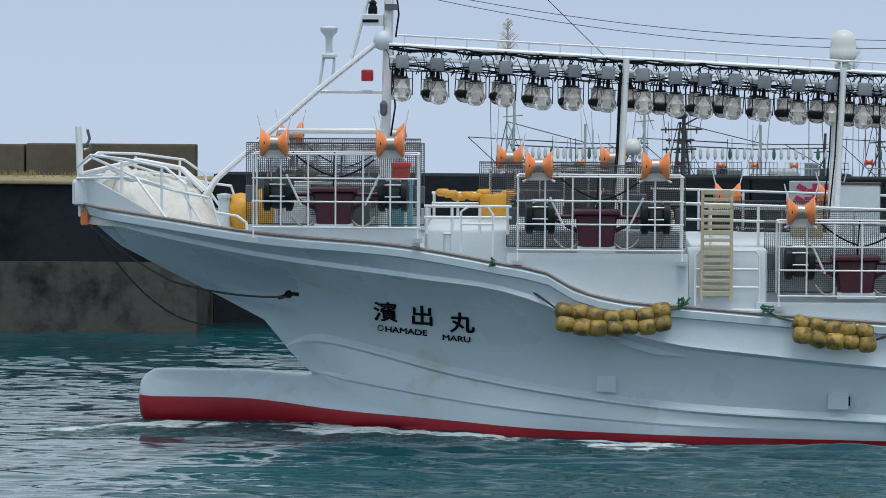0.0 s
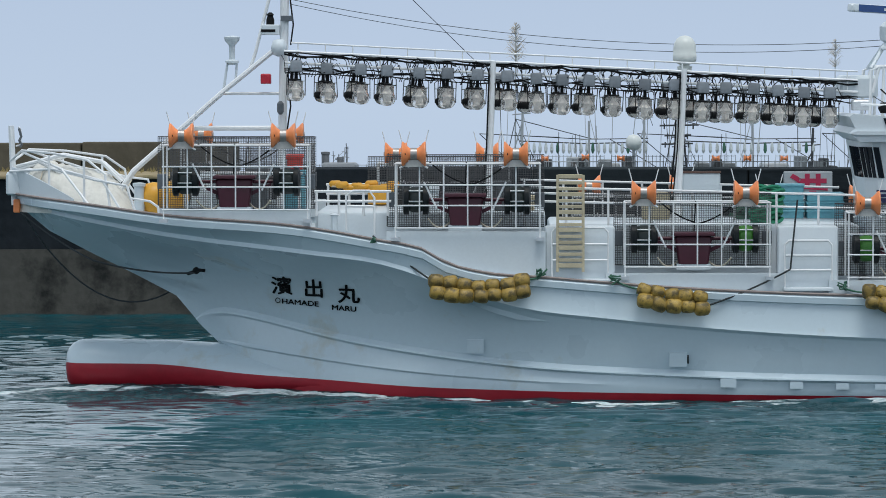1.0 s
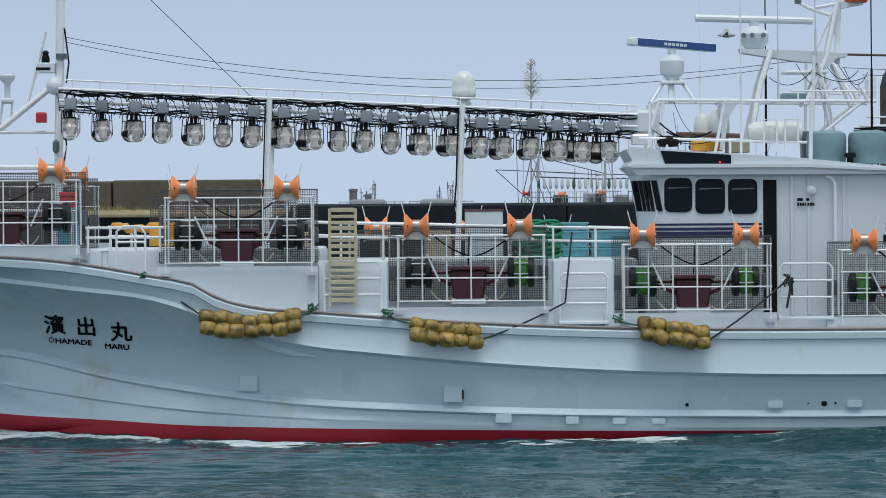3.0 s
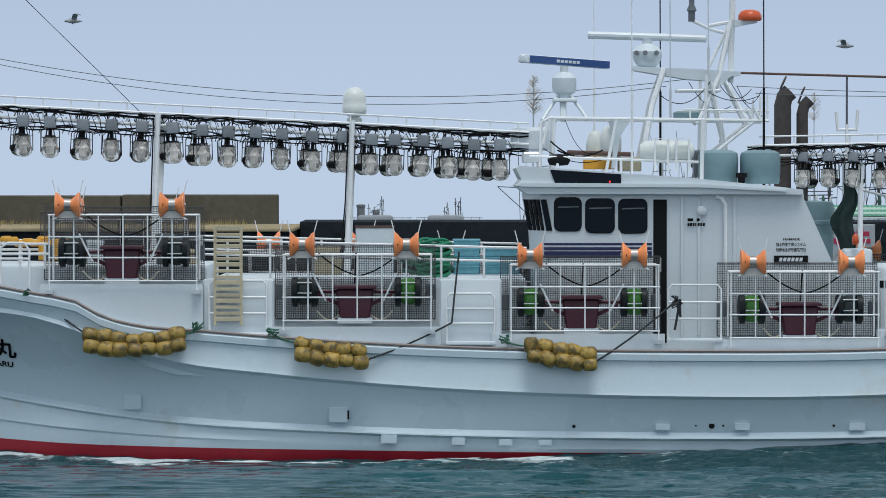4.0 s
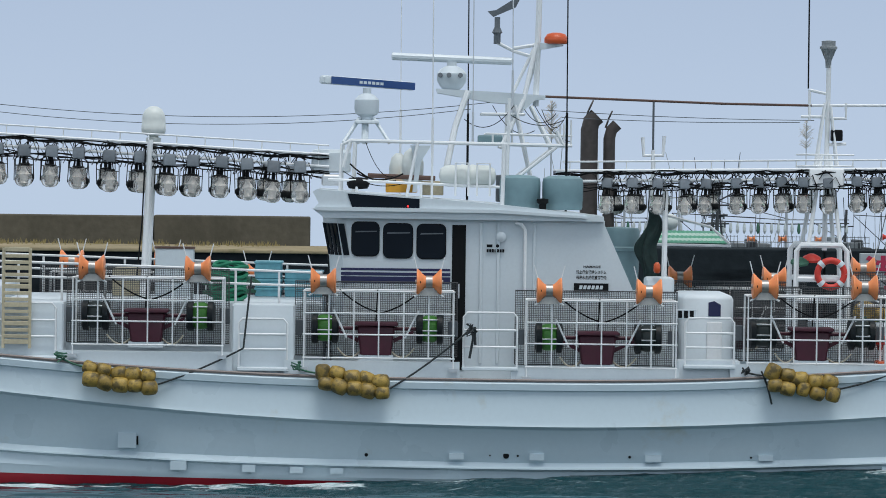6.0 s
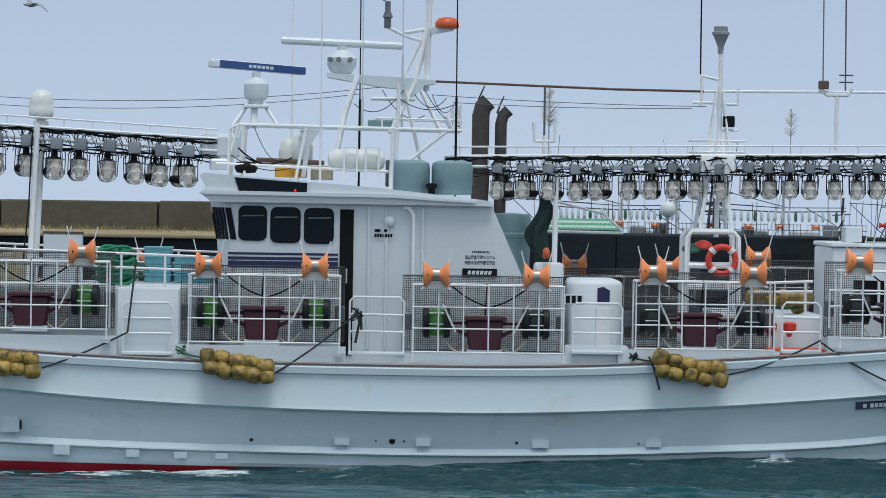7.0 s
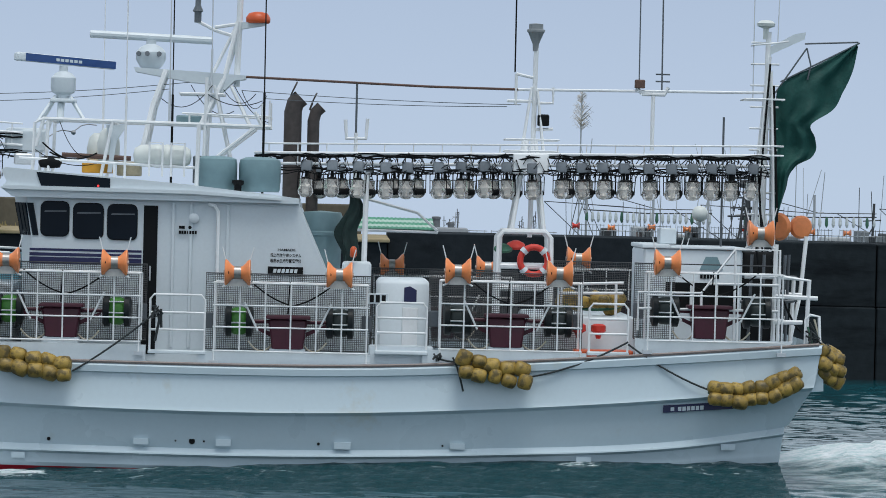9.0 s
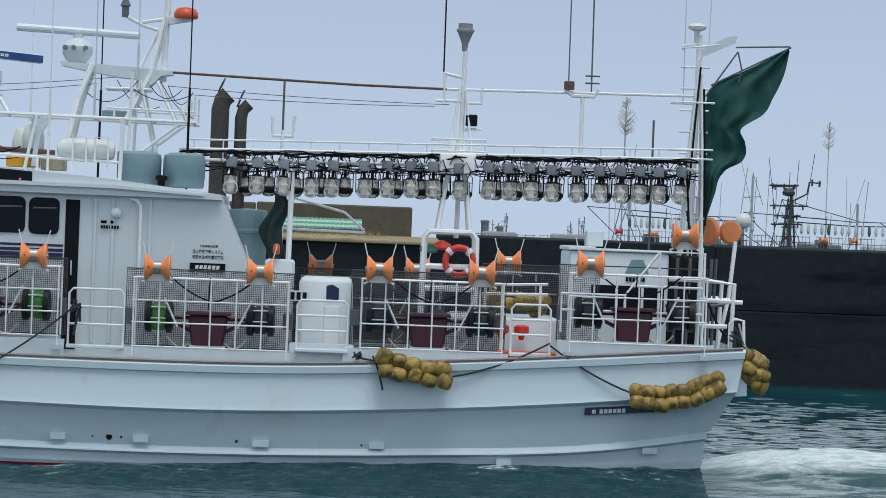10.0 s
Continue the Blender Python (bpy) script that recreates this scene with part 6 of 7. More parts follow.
def fender(path, count, rows, seed, k=1.0):
    """A string of plastic floats, in rows, along a path of (x, y, z) points, with its net rope."""
    rnd = random.Random(seed)
    pts = [Vector(p) for p in path]
    seg = [0.0]
    for a, b in zip(pts, pts[1:]):
        seg.append(seg[-1] + (b - a).length)

    def at(s):
        for a, b, s0, s1 in zip(pts, pts[1:], seg, seg[1:]):
            if s <= s1 or b is pts[-1]:
                return a.lerp(b, (s - s0) / (s1 - s0)), (b - a).normalized()
    form = Form()
    form.tube([p + Vector((0, -0.05, 0)) for p in pts], 0.016, 5)
    net = part("fender", form, ROPE_GREEN, boat, "string of mottled ochre plastic floats")
    for r in range(rows):
        for c in range(count):
            p, d = at(seg[-1] * (c + 0.5 + 0.12 * (r % 2)) / count)
            q = p + Vector((rnd.uniform(-0.015, 0.015), -0.09 - 0.03 * rnd.random() - 0.06 * (r % 2), 0.085 - 0.155 * r + rnd.uniform(-0.02, 0.02)))
            turn = math.degrees(math.atan2(-d.z, d.x))
            size = k * rnd.uniform(0.98, 1.18)
            ob = part("float", FLOAT, None, net, at=pose(q.x, q.y, q.z, rnd.uniform(0, 360), turn + rnd.uniform(-14, 14) + (90 if rnd.random() < 0.12 else 0), rnd.uniform(-16, 16)))
            ob.scale = (size, size * 1.02, size * 1.02)
    return net


side = lambda x: -(rail_y(x) + 0.06)
fender([(3.82, side(3.8), 1.48), (4.4, side(4.4), 1.40), (4.9, side(4.9), 1.44), (5.2, side(5.2), 1.52)], 7, 2, 1, 1.08)
fender([(6.72, side(6.7), 1.40), (7.1, side(7.1), 1.30), (7.72, side(7.7), 1.24)], 5, 2, 2, 1.02)
fender([(9.9, side(9.9), 1.36), (10.3, side(10.3), 1.28), (10.88, side(10.9), 1.2)], 5, 2, 3, 1.02)
fender([(16.0, side(16), 1.42), (16.4, side(16.4), 1.33), (16.98, side(17), 1.27)], 5, 2, 5, 1.02)
fender([(19.38, side(19.4), 1.10), (19.8, side(19.8), 1.06), (20.2, side(20.2), 1.14), (20.6, side(20.5), 1.32)], 8, 2, 6, 0.95)
fender([(20.92, -1.9, 1.62), (21.08, -1.8, 1.52), (21.22, -1.7, 1.46)], 3, 3, 7, 0.95)
fender([(21.02, -1.7, 1.62), (21.14, -1.5, 1.54), (21.24, -1.3, 1.44)], 2, 2, 8, 1.0)
for a, b, sag, mt in (((3.0, -2.0, 2.18), (3.82, side(3.8), 1.58), 0.02, ROPE_DARK), ((5.2, side(5.2), 1.58), (5.45, -2.28, 1.66), 0.02, ROPE_GREEN),
                      ((6.4, -2.3, 1.58), (6.74, side(6.7), 1.45), 0.02, ROPE_GREEN), ((7.75, side(7.7), 1.22), (8.9, -2.25, 1.72), 0.03, ROPE_DARK), ((8.9, -2.25, 1.72), (9.0, -2.2, 2.7), -0.02, ROPE_DARK),
                      ((9.55, -2.3, 1.5), (9.92, side(9.9), 1.4), 0.02, ROPE_GREEN), ((10.9, side(10.9), 1.2), (12.0, -2.2, 2.02), 0.04, ROPE_DARK),
                      ((15.7, -2.3, 1.5), (16.02, side(16), 1.44), 0.02, ROPE_DARK), ((17.0, side(17), 1.26), (18.3, -2.25, 1.75), 0.06, ROPE_DARK),
                      ((18.3, -2.25, 1.72), (19.38, side(19.4), 1.14), 0.05, ROPE_DARK), ((20.6, side(20.6), 1.36), (20.85, -1.6, 1.9), 0.03, ROPE_DARK),
                      ((15.95, -2.42, 1.5), (16.1, -2.42, 1.05), -0.05, ROPE_DARK), ((20.85, -1.8, 2.1), (21.05, -1.8, 1.6), 0.06, ROPE_PALE), ((20.75, -1.9, 2.0), (20.95, -2.0, 1.4), 0.05, ROPE_GREEN), ((20.8, -1.7, 2.05), (21.2, -1.6, 1.5), 0.02, ROPE_DARK)):
    pipes("fender_rope", [arc(a, b, sag)], 0.014, mat=mt, n=5, label="rope that holds a fender")
rnd = random.Random(21)
for x, z, k in ((5.38, 1.68, 1), (6.42, 1.6, 1), (9.62, 1.5, 0.8), (3.02, 2.15, 0.5), (12.02, 2.02, 1.1), (15.75, 1.5, 0.7), (20.85, 1.85, 1.6), (20.95, 1.7, 1.5)):
    y = -2.34 if x < 20 else -1.95
    pts = [(x + rnd.uniform(-0.09, 0.09) * k, y + rnd.uniform(-0.05, 0.03), z + rnd.uniform(-0.1, 0.07) * k) for _ in range(14)]
    pipes("rope_knot", [pts], 0.013, mat=ROPE_DARK if x > 11 else ROPE_GREEN, n=5, label="knotted rope end")
pipes("hanging_rope", [[(12.0, -2.25, 2.05), (12.03, -2.27, 1.9), (11.98, -2.27, 1.62)], [(12.05, -2.25, 2.05), (12.06, -2.26, 1.8)]], 0.018, mat=ROPE_DARK)
# bow mooring line and eye
form = Form()
form.lathe([(0.02, 0), (0.05, 0.01), (0.05, 0.05), (0.03, 0.07)], pose(0.43, -1.20, 1.63, 60, 0, -20), 12)
form.tube([(0.30, -1.24, 1.60), (0.36, -1.30, 1.62), (0.46, -1.33, 1.66), (0.56, -1.33, 1.65)], 0.025, 6)
part("hawse_eye", form, BLACK, boat, "black hawse eye", smooth=40)
pipes("mooring_line", [arc((0.4, -1.35, 1.62), (-1.1, -0.95, 1.78), 0.06), arc((-1.1, -0.95, 1.78), (-2.25, -0.2, 2.45), 0.05)], 0.014, mat=ROPE_DARK, n=5)
pipes("mooring_line", [arc((-2.25, 0.1, 2.4), (-0.1, 0.9, 1.25), 0.62, 16)], 0.013, mat=ROPE_DARK, n=5)

# ---- marks and fittings on the hull side ----
from mathutils.bvhtree import BVHTree
hull_ob = [o for o in boat.children if o.name == "hull"][0]
TREE = BVHTree.FromPolygons([v.co.copy() for v in hull_ob.data.vertices], [tuple(p.vertices) for p in hull_ob.data.polygons])


def side_y(x, z):
    """The y of the hull's near skin at x, z."""
    hit = TREE.ray_cast(Vector((x, -6, z)), Vector((0, 1, 0)))[0]
    return hit.y if hit else -2.2


def lettering(text, x, z, size, width, mat, name, slope=0.0, bold=0.012):
    """Flat letters laid on the hull's side."""
    cu = bpy.data.curves.new(name, "FONT")
    cu.body, cu.size, cu.fill_mode = text, size, "FRONT"
    tmp = new(name, cu)
    bpy.context.view_layer.update()
    me = bpy.data.meshes.new_from_object(tmp.evaluated_get(bpy.context.evaluated_depsgraph_get()))
    bpy.data.objects.remove(tmp)
    lo, hi = min(v.co.x for v in me.vertices), max(v.co.x for v in me.vertices)
    bm = bmesh.new()
    for dx, dy in ((0, 0), (1, 0), (-1, 0), (0, 1), (0, -1)) if bold else ((0, 0),):
        shifted = me.copy()
        shifted.transform(Matrix.Translation((dx * bold, dy * bold, 0)))
        bm.from_mesh(shifted)
        bpy.data.meshes.remove(shifted)
    bmesh.ops.triangulate(bm, faces=bm.faces)
    bmesh.ops.subdivide_edges(bm, edges=[e for e in bm.edges if e.calc_length() > size * 0.13], cuts=3)
    for v in bm.verts:
        u = (v.co.x - lo) / max(hi - lo, 1e-6) * width
        h = z + v.co.y - slope * u
        v.co = Vector((x + u, side_y(x + u, h) - 0.016, h))
    bm.to_mesh(me)
    bm.free()
    me.materials.clear()
    me.materials.append(mat)
    ob = new(name, me)
    ob.parent = boat
    ob["label"] = "black painted ship's name"
    return ob


for ch, x, z, w in (("濱", 1.50, 1.32, 0.30), ("出", 2.0, 1.29, 0.25), ("丸", 2.48, 1.22, 0.31)):
    lettering(ch, x, z, 0.29, w, BLACK, "name_character", 0.0, 0.007)
lettering("HAMADE", 1.645, 1.155, 0.105, 0.54, BLACK, "name_lettering", 0.05, 0.003)
lettering("MARU", 2.385, 1.085, 0.105, 0.35, BLACK, "name_lettering", 0.05, 0.003)
form = Form()
n = 14
form.tube([(1.58 + 0.035 * math.cos(2 * math.pi * k / n), side_y(1.58 + 0.035 * math.cos(2 * math.pi * k / n), 1.2 + 0.035 * math.sin(2 * math.pi * k / n)) - 0.012, 1.2 + 0.035 * math.sin(2 * math.pi * k / n)) for k in range(n + 1)], 0.006, 4)
part("name_mark", form, BLACK, boat)


def side_bar(form, x0, x1, z0, z1, out, slope=0.0, mat=0, n=5):
    front, back = [], []
    for k in range(n + 1):
        x = x0 + (x1 - x0) * k / n
        d = slope * (x - x0)
        y = min(side_y(x, z0 + d), side_y(x, z1 + d))
        front.append([(x, y - out, z0 + d), (x, y - out, z1 + d)])
        back.append([(x, y + 0.06, z0 + d), (x, y + 0.06, z1 + d)])
    rows = [[b[0] for b in back], [f[0] for f in front], [f[1] for f in front], [b[1] for b in back]]
    form.grid(rows, mat)
    for e in (0, n):
        form.face([back[e][0], front[e][0], front[e][1], back[e][1]], mat)


form = Form()
side_bar(form, 18.8, 19.75, 0.81, 0.91, 0.008, 0.075)
plate = part("maker_stripe", form, NAVY, boat, "navy maker stripe with white bars")
for k in range(6):
    form = Form()
    side_bar(form, 19.0 + 0.06 * k, 19.046 + 0.06 * k, 0.838 + 0.0045 * k, 0.893 + 0.0045 * k, 0.022, 0.075, n=1)
    part("bar", form, WHITE, plate)
form = Form()
side_bar(form, 18.9, 18.95, 0.835, 0.885, 0.022, 0.075, n=1)
part("bar", form, WHITE, plate)
for x, z, w, h in ((4.33, 0.5, 0.24, 0.2), (7.2, 0.34, 0.25, 0.2), (7.92, 0.05, 0.22, 0.12), (8.9, 0.03, 0.18, 0.1), (9.55, 0.02, 0.18, 0.09), (10.1, 0.02, 0.18, 0.08), (11.72, 0.235, 0.2, 0.08), (12.82, 0.235, 0.2, 0.09),
                   (14.4, 0.23, 0.22, 0.09), (15.95, 0.26, 0.2, 0.08), (17.65, 0.1, 0.2, 0.09), (19.6, 0.32, 0.2, 0.08)):
    form = Form()
    side_bar(form, x, x + w, z, z + h, 0.05, n=2)
    part("outlet_box", form, HULL_WHITE, boat, "small white box on the hull side")
form = Form()
side_bar(form, 7.44, 7.475, 0.38, 0.5, 0.01, n=1)
part("outlet", form, BLACK, boat)
for x, z, r in ((10.59, 0.28, 0.025), (12.5, 0.29, 0.042), (12.66, 0.29, 0.015), (12.28, 0.29, 0.012), (14.19, 0.29, 0.02), (15.85, 0.3, 0.014)):
    form = Form()
    form.lathe([(r, 0), (r, 0.012)], pose(x, side_y(x, z) + 0.004, z, 90), 12)
    part("outlet", form, BLACK, boat, "round dark outlet in the hull")


# green rope coiled in loose loops beside the blue crates
form = Form()
rnd = random.Random(31)
for k in range(11):
    z = 2.31 + 0.052 * k
    cx, r = 8.65 + rnd.uniform(-0.03, 0.03), 0.24 * rnd.uniform(0.82, 1.0)
    form.tube([(cx + r * math.cos(a), -1.0 + r * 0.9 * math.sin(a), z + 0.03 * math.sin(a * 2 + k)) for a in np.linspace(0, 6.28, 17)], 0.026, 6)
part("rope_coil", form, COIL_GREEN, boat, "thick green rope coiled in a tall heap", smooth=True)


# ---- foam round the boat ----
def foamy(name, teal, rough, stretch, soft):
    """Water whose surface breaks into foam where the mesh's cover says so, in torn streaks."""
    m = bpy.data.materials.new(name)
    m.use_nodes = True
    n, l = m.node_tree.nodes, m.node_tree.links
    wet = n["Principled BSDF"]
    wet.inputs["Base Color"].default_value = (*teal, 1)
    wet.inputs["Roughness"].default_value, wet.inputs["IOR"].default_value = rough, 1.33
    dry = n.new("ShaderNodeBsdfPrincipled")
    dry.inputs["Roughness"].default_value = 0.8
    co, mp, att = n.new("ShaderNodeTexCoord"), n.new("ShaderNodeMapping"), n.new("ShaderNodeAttribute")
    att.attribute_name = "cover"
    mp.inputs["Scale"].default_value = stretch
    l.new(co.outputs["Object"], mp.inputs["Vector"])
    a, b = n.new("ShaderNodeTexNoise"), n.new("ShaderNodeTexNoise")
    for t, sc, det, dist in ((a, 1.0, 9, 1.2), (b, 4.5, 5, 0.4)):
        t.inputs["Scale"].default_value, t.inputs["Detail"].default_value, t.inputs["Roughness"].default_value, t.inputs["Distortion"].default_value = sc, det, 0.68, dist
        l.new(mp.outputs[0], t.inputs["Vector"])
    add = n.new("ShaderNodeMath")
    l.new(a.outputs["Fac"], add.inputs[0])
    l.new(att.outputs["Fac"], add.inputs[1])
    rng = n.new("ShaderNodeMapRange")
    rng.inputs["From Min"].default_value, rng.inputs["From Max"].default_value = 1.0 - soft, 1.0 + soft
    l.new(add.outputs[0], rng.inputs["Value"])
    tone = n.new("ShaderNodeMix")
    tone.data_type = "RGBA"
    tone.inputs[6].default_value, tone.inputs[7].default_value = (0.45, 0.60, 0.62, 1), (0.84, 0.88, 0.90, 1)
    sharp = n.new("ShaderNodeMapRange")
    sharp.inputs["From Min"].default_value, sharp.inputs["From Max"].default_value = 0.38, 0.58
    l.new(b.outputs["Fac"], sharp.inputs["Value"])
    l.new(sharp.outputs["Result"], tone.inputs[0])
    l.new(tone.outputs[2], dry.inputs["Base Color"])
    bump = n.new("ShaderNodeBump")
    bump.inputs["Strength"].default_value, bump.inputs["Distance"].default_value = 0.9, 0.075
    l.new(b.outputs["Fac"], bump.inputs["Height"])
    for shader in (wet, dry):
        l.new(bump.outputs["Normal"], shader.inputs["Normal"])
    mix = n.new("ShaderNodeMixShader")
    l.new(rng.outputs["Result"], mix.inputs[0])
    l.new(wet.outputs[0], mix.inputs[1])
    l.new(dry.outputs[0], mix.inputs[2])
    l.new(mix.outputs[0], n["Material Output"].inputs["Surface"])
    return m


def covered(ob, cover):
    """Stores how far foam covers each point of a mesh."""
    at = ob.data.attributes.new("cover", "FLOAT", "POINT")
    at.data.foreach_set("value", [float(cover(v.co.x, v.co.y)) for v in ob.data.vertices])
    return ob


side_rise = curve([-3.6, -2.4, -1.4, 1.5, 4, 6, 10, 13, 16, 20.4], [-0.08, 0.03, 0.10, 0.10, 0.04, 0.0, 0.06, 0.18, 0.30, 0.35])


def side_swell(x, y):
    """Water heaped along the after part of the hull, falling away from it."""
    d = max(0.0, -low_y(max(x, 0.7)) - y)
    crest = side_rise(x) * math.exp(-(d / 1.15) ** 2)
    ripple = (0.035 * noise.fractal((x * 1.6, y * 5.0, 2.0), 0.9, 2.1, 4) + 0.012 * math.sin(y * 21 + 2 * math.sin(x * 1.9)))
    return crest + ripple - 0.05 - 0.05 * min(1, d / 2.2)


def along_side(x, y):
    """Foam beside the hull, strongest by the shoulders of the bow wave."""
    edge = -low_y(max(x, 0.7)) - 0.10
    d = edge - y
    if d < 0 or d > 1.5:
        return 0
    return max(0, 1 - d / 1.3) * (1 - 0.42 * min(1, max(0, (x - 9.5) / 3))) * (0.33 + 0.5 * math.exp(-((x - 4.7) / 0.65) ** 2) + 0.3 * math.exp(-((x - 6.3) / 0.8) ** 2) + 0.10 * math.exp(-((x - 9.5) / 1.6) ** 2) + 0.22 * math.sin(x * 1.7) ** 2)


form = Form()
form.grid([[(-3.6 + 0.06 * i, -5.0 + 0.04 * j, side_swell(-3.6 + 0.06 * i, -5.0 + 0.04 * j)) for j in range(126)] for i in range(401)])
SIDE_WATER = foamy("foam_streaked_water", (0.006, 0.050, 0.060), 0.06, (1.3, 4.0, 1), 0.05)
side_foam = covered(part("bow_wave_foam", form, SIDE_WATER, smooth=True), lambda x, y: 0.19 + 0.72 * min(0.8, along_side(x, y)) + 0.26 * math.exp(-((x + 1.3) / 0.45) ** 2 - ((y + 0.5) / 0.3) ** 2) + 0.22 * math.exp(-((x - 1.2) / 0.9) ** 2 - ((y + 1.2) / 0.35) ** 2))
tagged(side_foam, "teal water heaped along the hull with broken white foam", "foam", kind="stuff")


def wake_swell(x, y):
    """The standing wave that the stern drags along: a ridge that sinks aft."""
    u = x - 20.4
    ridge = math.exp(-((y - 0.45 + 0.04 * u) / (0.75 + 0.06 * u)) ** 2)
    rise = min(1, 0.45 + u / 2.2) if u < 1.6 else max(0.25, 1.17 - 0.11 * (u - 1.6) * 1.6)
    ripple = 0.05 * noise.fractal((x * 1.1, y * 1.3, 4.0), 1.0, 2.0, 3)
    return 0.05 + (0.40 * min(rise, 1.1) + ripple) * ridge


def wake_strength(x, y):
    """Foam on the wake: thick on its far crest, thinning to streaks on the near slope and far aft."""
    u = x - 20.4
    crest = math.exp(-((y - 0.35 + 0.04 * u) / 0.75) ** 2) * (1.0 if u < 6 else max(0.4, 1 - 0.08 * (u - 6)))
    apron = 0.55 * math.exp(-((y + 0.9 + 0.05 * u) / 1.0) ** 2) * max(0.25, 1 - u / 7)
    return max(crest, apron)


form = Form()
form.grid([[(20.35 + 0.06 * i, -3.0 + 0.06 * j, wake_swell(20.35 + 0.06 * i, -3.0 + 0.06 * j) - 0.22 * max(0, abs(-0.3 + 0.06 * (j - 45)) - 1.1)) for j in range(96)] for i in range(215)])
WAKE_WATER = foamy("churned_wake_water", (0.014, 0.075, 0.088), 0.08, (0.9, 3.2, 2), 0.16)
wake_foam = covered(part("stern_wake_foam", form, WAKE_WATER, smooth=True), lambda x, y: 0.12 + 0.72 * wake_strength(x, y))
tagged(wake_foam, "churned white wake over teal water behind the stern", "foam", kind="stuff")


# ---- boats moored beyond the wall ----
BG_WHITE = material("far_white_paint", (0.40, 0.43, 0.45), 0.5, vary=0.1, grain=10, broad=2, random=0.08)
BG_DARK = material("far_dark_gear", (0.05, 0.055, 0.06), 0.6, vary=0.2, grain=10, broad=2)
PALE_GLASS = material("far_lamp_glass", (0.55, 0.60, 0.60), 0.25, vary=0.2, grain=20, broad=5)
FAR_DECK = material("far_grey_gear", (0.19, 0.21, 0.22), 0.6, vary=0.2, grain=10, broad=2)
RUST = material("rusty_far_paint", (0.22, 0.12, 0.085), 0.7, vary=0.3, grain=10, broad=2)
REED = material("dry_reed_plume", (0.56, 0.50, 0.42), 0.85, vary=0.25, grain=10, broad=3)


def moored_boat(x, y, length, seed, mast=1.0, lamps=18, label="moored white squid boat seen beyond the wall", sink=0.0):
    """A small squid boat: hull, deckhouse, masts, a string of lamps and orange pulleys."""
    rnd = random.Random(seed)
    b = tagged(new("moored_boat"), label, "boat", group="moored squid boats")
    b.matrix_basis = pose(x, y, 0, 0, 0, rnd.uniform(-3, 3))
    form = Form()
    L = length / 2
    rows = []
    for z, w, e in ((-0.5, 0.5, 0.85), (0.6, 0.95, 0.93), (1.5, 1.1, 1.0), (1.9, 1.15, 1.04)):
        rows.append([(L * e * math.cos(q) + (0.3 if z > 1 else 0) * (math.cos(q) < -0.9) * -1, w * max(-1, min(1, 1.6 * math.sin(q))), z) for q in (2 * math.pi * k / 24 for k in range(24))])
    form.grid(rows, 0, closed=True)
    form.face(rows[-1])
    part("hull", form, BG_WHITE, b, smooth=40)
    form = Form()
    form.box(L * 0.1, L * 0.5, -0.7, 0.7, 1.85, 2.55, 0, 0.06, taper=(0.1, 0.2))
    house = part("deckhouse", form, BG_WHITE, b, smooth=30)
    for k in range(3):
        form = Form()
        form.box(L * 0.1 + 0.25 + 0.3 * k, L * 0.1 + 0.48 + 0.3 * k, -0.72, -0.69, 2.2, 2.42)
        part("window", form, GLASS_DARK, house)
    for px, h in ((-L * 0.75, 3.6 * mast), (L * 0.05, 3.7), (L * 0.7, 3.5 * mast)):
        form = Form()
        form.tube([(px, 0, 1.8), (px + rnd.uniform(-0.05, 0.05), 0, h)], 0.035, 6)
        form.tube([(px - 0.25, 0, h * 0.86), (px + 0.25, 0, h * 0.87)], 0.018, 5)
        form.tube([(px - 0.5, 0, 1.9), (px, 0, h * 0.8)], 0.02, 5)
        for _ in range(2):
            form.tube([(px + rnd.uniform(-0.4, 0.4), 0, h * 0.7), (px + rnd.uniform(-0.4, 0.4), 0, h + rnd.uniform(0.2, 0.7))], 0.011, 4)
        part("mast", form, rnd.choice((BG_WHITE, BG_DARK, BG_WHITE)), b, smooth=True)
    form = Form()
    form.tube([(-L * 0.78, 0, 3.15), (0, 0, 3.08), (L * 0.75, 0, 3.12)], 0.018, 5)
    form.tube([(-L * 0.78, 0, 3.3), (0, 0, 3.2), (L * 0.75, 0, 3.22)], 0.012, 4)
    part("lamp_beam", form, BG_DARK, b)
    for k in range(lamps):
        u = -L * 0.74 + L * 1.46 * k / (lamps - 1)
        form = Form()
        form.lathe([(0.02, 0), (0.035, -0.05), (0.045, -0.12), (0.05, -0.22), (0.02, -0.3)], pose(u, 0, 3.11), 7)
        part("lamp", form, PALE_GLASS if k % 6 else ROPE_GREEN, b)
    for k in range(int(length / 1.0)):
        u = -L * 0.85 + k * 1.0 + rnd.uniform(-0.1, 0.1)
        form = Form()
        form.lathe([(0.1, -0.1), (0.05, -0.03), (0.05, 0.03), (0.1, 0.1)], pose(u, -0.95, 2.72 + rnd.uniform(-0.06, 0.06), 0, 90), 10)
        part("pulley", form, ORANGE if k % 4 else RING_RED, b, "orange pulley")
    form = Form()
    for z in (2.1, 2.35, 2.6):
        form.tube([(-L * 0.9, -1.0, z), (L * 0.92, -1.0, z)], 0.012, 4)
    for k in range(int(length / 0.35)):
        u = -L * 0.9 + k * 0.35
        form.tube([(u, -1.0, 1.85), (u, -1.0, 2.62)], 0.012, 4)
    part("rail", form, BG_WHITE, b)
